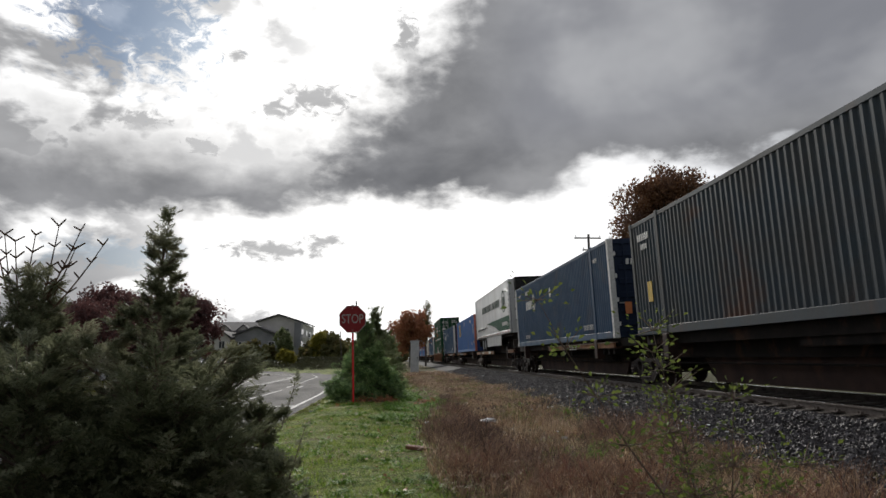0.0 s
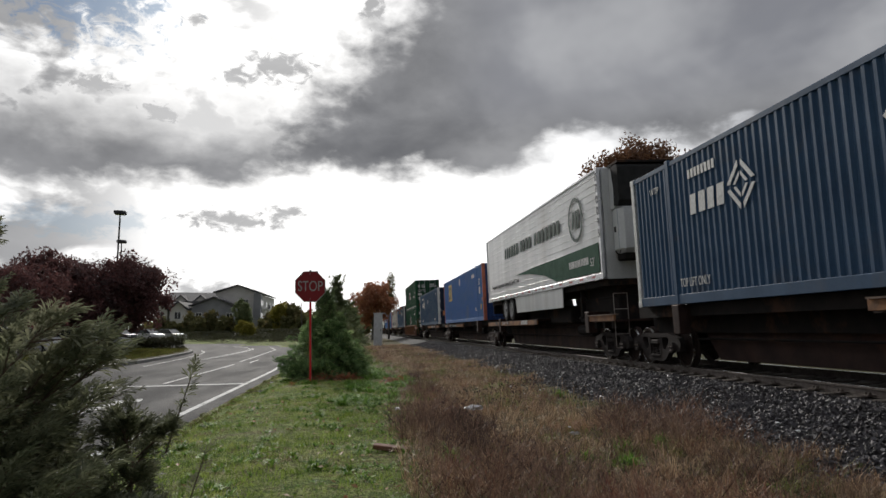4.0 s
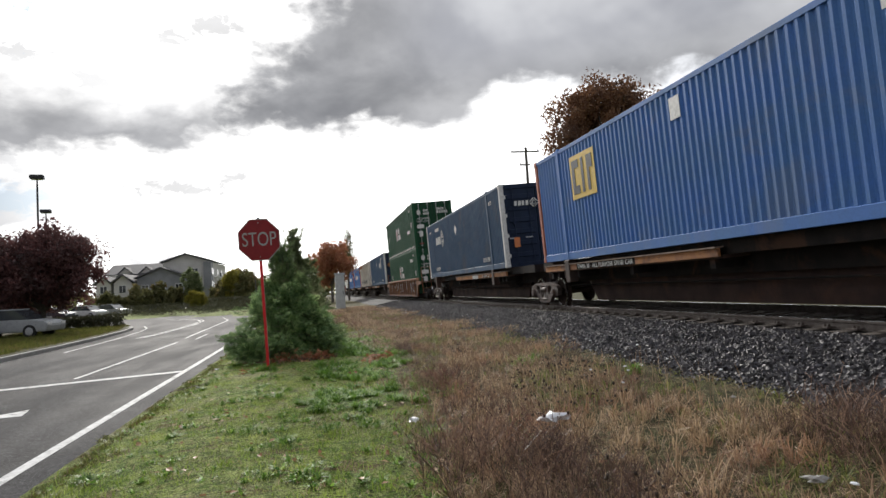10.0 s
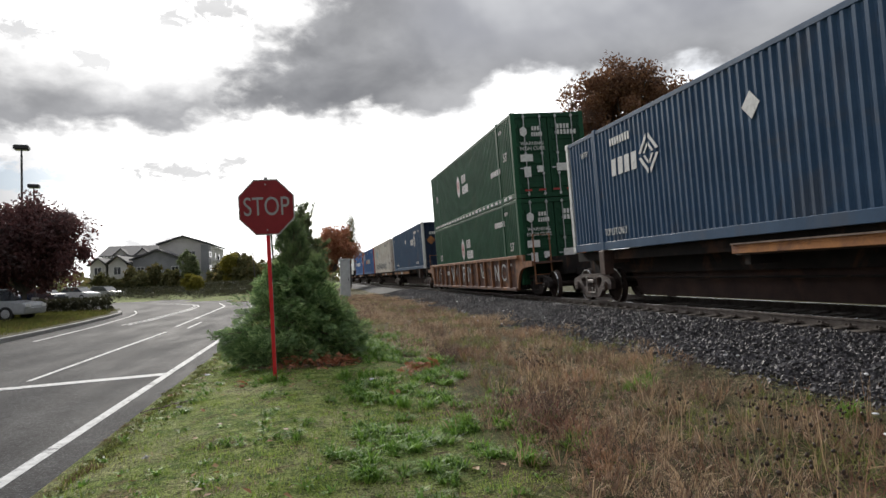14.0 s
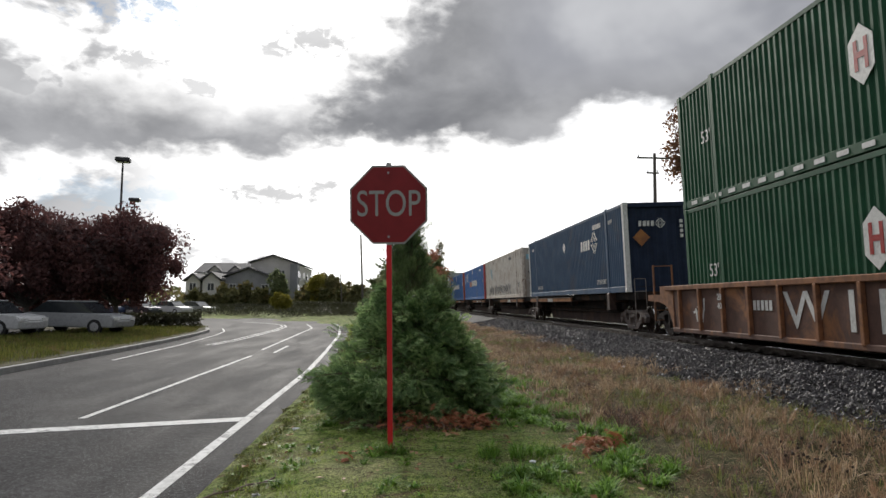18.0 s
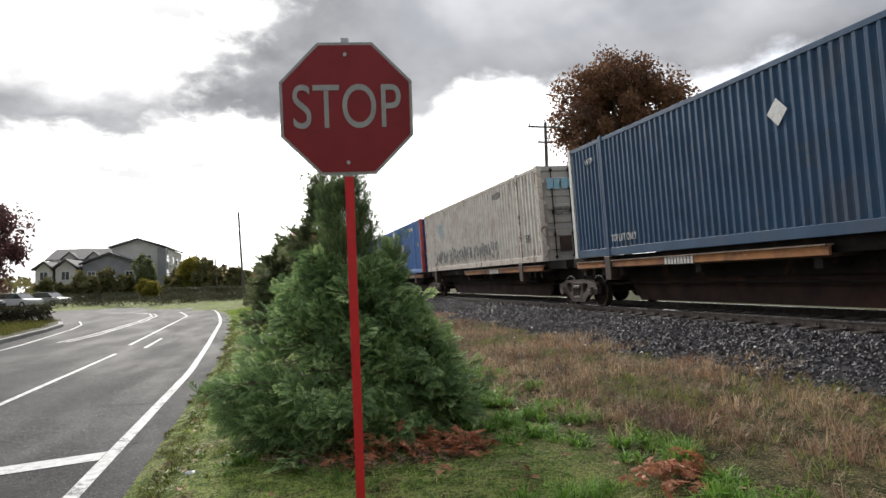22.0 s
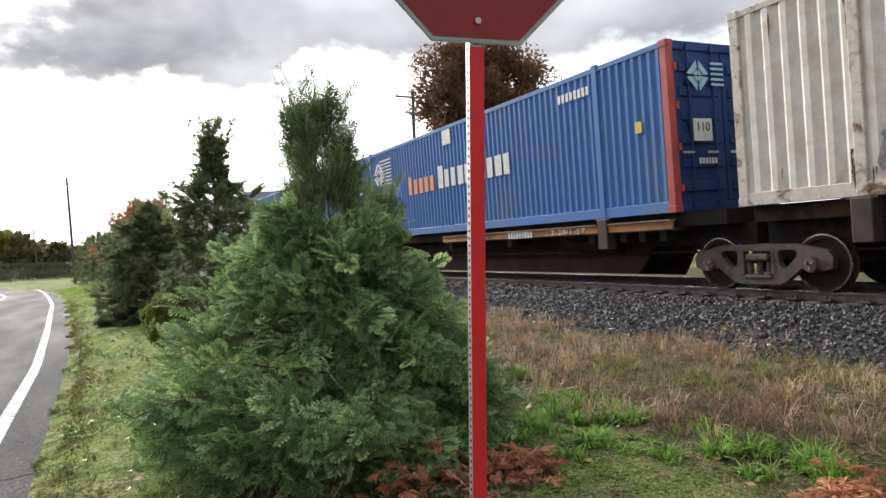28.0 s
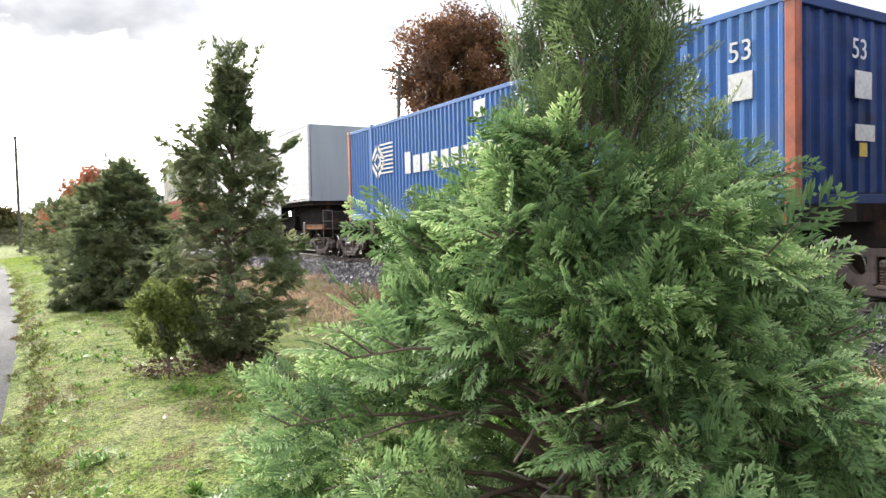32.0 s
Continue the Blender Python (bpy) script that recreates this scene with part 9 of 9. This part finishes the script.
def power_pole(x, y, H, ang, label, group, arms=True):
    p = thing("power_pole", label, "utility pole", group)
    p.matrix_basis = pose(x, y, 0, 0, 0, ang)
    bm = bmesh.new()
    if arms:
        cyl(bm, (0, 0, -0.3), (0, 0, H), 0.17, 0.11, seg=10)
    else:
        cyl(bm, (0, 0, -0.3), (-0.35, 0, H), 0.10, 0.07, seg=10)
    part("pole", bm, M["pole"], p)
    if arms:
        for z, a, b in ((H - 0.35, -1.3, 1.15), (H - 1.45, -0.6, 0.3)):
            boxes("cross_arm", M["pole"], p, (a, b, -0.06, 0.06, z - 0.055, z + 0.055))
            for k in (a + 0.1, b - 0.1):
                bm = bmesh.new()
                cyl(bm, (k, 0, z + 0.07), (k, 0, z + 0.26), 0.04, 0.03, seg=8)
                part("insulator", bm, M["lamp"], p)


power_pole(18.8, 61.0, 12.5, 0, "wooden power pole with a long and a short cross arm", "poles behind the track")
power_pole(-2.4, 68.5, 6.9, 0, "thin bare wooden pole on the verge", "poles on the verge", False)
power_pole(-7.4, 112.0, 5.6, 0, "thin bare wooden pole far down the road", "poles on the verge", False)


def car(x, y, ang, body, label):
    c = thing("parked_car", label, "car", "parked cars")
    c.matrix_basis = pose(x, y, -0.1, 0, 0, ang)
    bm = bmesh.new()
    prism(bm, [(-2.2, 0.3), (-2.25, 0.62), (-2.1, 0.82), (-1.2, 0.92), (1.9, 0.95), (2.2, 0.85), (2.25, 0.5), (2.15, 0.3)], "x", -0.88, 0.88)
    bmesh.ops.bevel(bm, geom=bm.edges[:], offset=0.05, segments=2, affect="EDGES")
    part("body", bm, body, c)
    bm = bmesh.new()
    prism(bm, [(-1.25, 0.9), (-0.5, 1.42), (1.1, 1.45), (1.95, 0.93)], "x", -0.74, 0.74)
    bmesh.ops.bevel(bm, geom=bm.edges[:], offset=0.05, segments=2, affect="EDGES")
    part("cabin_glass", bm, M["glass"], c)
    boxes("roof", body, c, (-0.7, 0.7, -0.48, 1.08, 1.42, 1.475), bevel=0.02)
    for sx in (-1, 1):
        for yy in (-1.35, 1.4):
            bm = bmesh.new()
            cyl(bm, (sx * 0.72, yy, 0.33), (sx * 0.9, yy, 0.33), 0.33, seg=18)
            w = part("wheel", bm, M["tyre"], c)
            bm = bmesh.new()
            cyl(bm, (sx * 0.89, yy, 0.33), (sx * 0.91, yy, 0.33), 0.2, seg=14)
            part("rim", bm, M["alu"], w)
        boxes("headlight", M["mark"], c, (sx * 0.62 - 0.17, sx * 0.62 + 0.17, -2.26, -2.2, 0.62, 0.75))
        boxes("tail_light", M["redmark"], c, (sx * 0.68 - 0.12, sx * 0.68 + 0.12, 2.2, 2.26, 0.66, 0.84))
    return c


CARPAINT = [material("car_paint_" + k, c, None, 0.3, 0.1, spec=0.7) for k, c in (("white", (0.6, 0.6, 0.6)), ("silver", (0.36, 0.37, 0.38)), ("dark", (0.03, 0.035, 0.05)), ("blue", (0.05, 0.08, 0.16)))]
for i, (x, y, a) in enumerate(((-14.3, 45.6, 80), (-17.0, 43.2, 80), (-20.2, 40.5, 75), (-25.5, 84, 60), (-27.2, 87, 60), (-24.2, 90, 60), (-29.0, 84.5, 60), (-30.5, 90, 60), (-23.0, 95, 60), (-21.8, 45.2, 75))):
    car(x, y, a, CARPAINT[(i * 3 + 1) % 4], ("white", "silver", "dark", "blue")[(i * 3 + 1) % 4] + " car parked beyond the verge")


# ---------------------------------------------------------------- buildings
def window(parent, x, y, z, w, h, side):
    """A framed pane on a wall that faces -y ('s') or +x ('e')."""
    d = 0.05
    if side == "s":
        f = boxes("window", M["trim"], parent, (x - w / 2, x + w / 2, y - d, y + 0.02, z, z + h))
        boxes("pane", M["glass"], f, (x - w / 2 + 0.1, x - 0.04, y - d - 0.012, y - d + 0.01, z + 0.1, z + h - 0.1), (x + 0.04, x + w / 2 - 0.1, y - d - 0.012, y - d + 0.01, z + 0.1, z + h - 0.1))
    else:
        f = boxes("window", M["trim"], parent, (x - 0.02, x + d, y - w / 2, y + w / 2, z, z + h))
        boxes("pane", M["glass"], f, (x + d - 0.01, x + d + 0.012, y - w / 2 + 0.1, y - 0.04, z + 0.1, z + h - 0.1), (x + d - 0.01, x + d + 0.012, y + 0.04, y + w / 2 - 0.1, z + 0.1, z + h - 0.1))


def apartment():
    b = thing("apartment_building", "large grey gabled apartment building with balconies", "building")
    z0 = -0.3
    def block(x0, x1, y0, y1, eave, ridge, along, mat):
        boxes("wall", mat, b, (x0, x1, y0, y1, z0, eave))
        bm = bmesh.new()
        o = 0.5
        if along == "x":
            prism(bm, [(y0 - o, eave), ((y0 + y1) / 2, ridge), (y1 + o, eave), (y1 + o, eave + 0.25), ((y0 + y1) / 2, ridge + 0.3), (y0 - o, eave + 0.25)], "x", x0 - o, x1 + o)
            gable = [(y0, eave), (y1, eave), ((y0 + y1) / 2, ridge)]
            part("roof", bm, M["roof"], b)
            bm = bmesh.new()
            prism(bm, gable, "x", x1 - 0.3, x1 - 0.02)
        else:
            prism(bm, [(x0 - o, eave), ((x0 + x1) / 2, ridge), (x1 + o, eave), (x1 + o, eave + 0.25), ((x0 + x1) / 2, ridge + 0.3), (x0 - o, eave + 0.25)], "y", y0 - o, y1 + o)
            part("roof", bm, M["roof"], b)
            bm = bmesh.new()
            prism(bm, [(x0, eave), (x1, eave), ((x0 + x1) / 2, ridge)], "y", y0 + 0.02, y0 + 0.3)
        part("gable", bm, mat, b)
    block(-41.0, -26.0, 158, 172, 7.2, 9.5, "x", M["walla"])
    block(-28.4, -19.6, 150, 176, 9.0, 10.5, "y", M["wallb"])
    block(-31.8, -23.2, 144, 150.1, 5.9, 7.7, "y", M["walla"])
    block(-35.4, -32.3, 142, 158, 5.2, 6.6, "y", M["wallb"])
    block(-38.6, -36.0, 142.5, 158, 5.0, 6.3, "y", M["wallb"])
    boxes("link_wall", M["walla"], b, (-36.0, -35.4, 144, 158, z0, 4.6))
    boxes("corner_bay", M["walla"], b, (-20.6, -19.2, 149.4, 152.6, z0, 8.9))
    # dormers on the long roof
    for x in (-37.4, -33.2):
        bm = bmesh.new()
        prism(bm, [(x - 1.3, 7.5), (x + 1.3, 7.5), (x, 8.7)], "y", 157.9, 163.5)
        d = part("dormer", bm, M["wallb"], b)
        bm = bmesh.new()
        prism(bm, [(x - 1.6, 7.35), (x, 8.75), (x + 1.6, 7.35), (x + 1.6, 7.55), (x, 8.95), (x - 1.6, 7.55)], "y", 157.6, 163.5)
        part("dormer_roof", bm, M["roof"], d)
    for fl in range(3):
        z = 0.9 + fl * 2.7
        for x in (-27.2, -22.4):
            window(b, x, 150, z, 1.4, 1.4, "s")
        for y in (151, 155.5, 162, 168, 173.5):
            window(b, -19.2 if y < 152 else -19.6, y, z, 1.5, 1.4, "e")
        for y in (158.6, 165, 171):
            k = boxes("balcony", M["trim"], b, (-19.6, -18.5, y - 1.3, y + 1.3, z - 0.5, z - 0.35))
            boxes("railing", M["lamp"], k, (-18.55, -18.5, y - 1.3, y + 1.3, z + 0.5, z + 0.56), *[(-18.54, -18.51, y - 1.3 + i * 0.26, y - 1.27 + i * 0.26, z - 0.35, z + 0.5) for i in range(11)])
    for fl in range(2):
        z = 0.8 + fl * 2.5
        for x in (-30.4, -27.4, -24.4):
            window(b, x, 144, z, 1.3, 1.4, "s")
        for x, y in ((-33.9, 142), (-37.3, 142.5)):
            window(b, x, y, z, 1.3, 1.5, "s")
        for y in (145.5, 148.2):
            window(b, -23.2, y, z, 1.2, 1.4, "e")


apartment()


def red_building():
    b = thing("shop_building", "low brick-red building beyond the car park", "building")
    boxes("wall", M["wallred"], b, (-58, -27, 62, 80, -0.3, 3.6))
    boxes("parapet", M["wallred"], b, (-58.1, -26.9, 61.9, 80.1, 3.6, 3.9))
    boxes("awning", M["trim"], b, (-27, -25.6, 66, 69, 1.9, 2.9))
    for x in (-54, -49, -44, -39, -34, -30):
        window(b, x, 62, 0.8, 2.2, 1.6, "s")
    for y in (64, 72, 77):
        window(b, -27, y, 0.8, 2.0, 1.6, "e")


red_building()


def hedge(x0, x1, y0, y1, h, label, n, mat="olive"):
    pos = np.stack([rng.uniform(x0, x1, n), rng.uniform(y0, y1, n), -0.1 + h * rng.random(n) ** 0.6], -1)
    o = scatter("hedge", leaf_proto(), pos, rotations(n), rng.uniform(0.12, 0.26, (n, 1)), M[mat])
    tagged(o, label, "hedge", "hedges")


broadleaf("shade_tree", "tall yellowing tree beside the apartment building", -12.4, 126.5, -0.27, 1.4, (0, 0, 3.7), (1.9, 1.8, 3.0), 80, 120, 0.34, "yellowleaf", 91, "distant trees", thick=0.16)
broadleaf("shade_tree", "olive-green tree far down the road", -10.2, 127.0, -0.27, 1.2, (0, 0, 3.4), (1.6, 1.6, 2.8), 70, 120, 0.34, "olive", 92, "distant trees", thick=0.16)
broadleaf("shade_tree", "dark green tree before the apartment building", -20.5, 135.0, -0.27, 1.5, (0, 0, 4.2), (1.8, 1.8, 3.3), 80, 120, 0.34, "cedardark", 93, "distant trees", thick=0.16)
broadleaf("yellow_bush", "yellow-green bush before the apartment building", -18.4, 126.0, -0.27, 0.5, (0, 0, 1.7), (1.7, 1.5, 1.7), 60, 110, 0.3, "yellowleaf", 94, "distant trees", thick=0.1)
hedge(-15.5, -11.2, 53.2, 54.4, 0.75, "low clipped dark hedge on the island", 2500, "darkscrub")
hedge(-46, -12, 129.5, 132.0, 1.1, "dark hedge before the apartment building", 12000, "darkscrub")
hedge(-40, -26, 96.0, 97.2, 1.3, "dark hedge at the far side of the side street", 5000, "cedardark")
hedge(-14, 2, 108, 111, 1.6, "dark scrub at the bend of the road", 9000, "darkscrub")


def scrub(points, h, depth, label, n, mat):
    """Uneven scrub along a bent line on the ground."""
    p = np.array(points, float)
    d = np.concatenate([[0], np.cumsum(np.linalg.norm(np.diff(p, axis=0), axis=1))])
    s = rng.random(n) * d[-1]
    x, y = np.interp(s, d, p[:, 0]), np.interp(s, d, p[:, 1])
    top = h * (0.75 + 0.2 * np.sin(s * 0.9) + 0.12 * np.sin(s * 2.7 + 1))
    pos = np.stack([x + rng.normal(0, depth / 3, n), y + rng.uniform(0, depth, n), -0.25 + top * rng.random(n) ** 0.6], -1)
    tagged(scatter("scrub", leaf_proto(), pos, rotations(n), rng.uniform(0.10, 0.22, (n, 1)), M[mat]), label, "hedge", "hedges")


scrub(((-40, 97.2), (-20, 88.8), (-13.5, 83.8), (-11, 85), (-7.8, 95), (-3, 105)), 1.3, 1.6, "dark uneven scrub along the outside of the bend", 11000, "darkscrub")
scrub(((-60, 99.5), (-30, 98.5), (-14, 97.6), (-2, 98.5), (3, 100)), 1.15, 1.2, "dark scrub along the far side of the road", 9000, "darkscrub")
hedge(-24, -18.5, 57.5, 58.5, 0.8, "low dark hedge before the car park", 1500, "redleaf")


# ---------------------------------------------------------------- what moves
RUN = [(0, 54.7), (2.5, 43.55), (4.5, 34.65), (9, 14.8), (13, -2.9), (16, -16.3), (19, -29.5), (21, -38.2), (23, -46.9), (25, -55.4), (28, -68.2), (30, -76.75), (32, -85.3)]


def motions():
    ts, ds = [r[0] for r in RUN], [r[1] for r in RUN]
    near_rail = TRACK_X - 0.7525
    for ob, s, h in CARS:
        walk(ob, [(t, pose(near_rail, 0, RAIL_Z, 0, -CANT, 0) @ pose(0.7525, s + d, h)) for t, d in RUN])
    steps = [i * 32.0 / 250 for i in range(251)]
    spin = [(t, math.degrees((54.7 - float(np.interp(t, ts, ds))) / 0.42)) for t in steps]
    for w in WHEELS:
        y = w.matrix_basis.translation.y
        walk(w, [(t, pose(0, y, 0.42, a, 0, 0)) for t, a in spin])


motions()
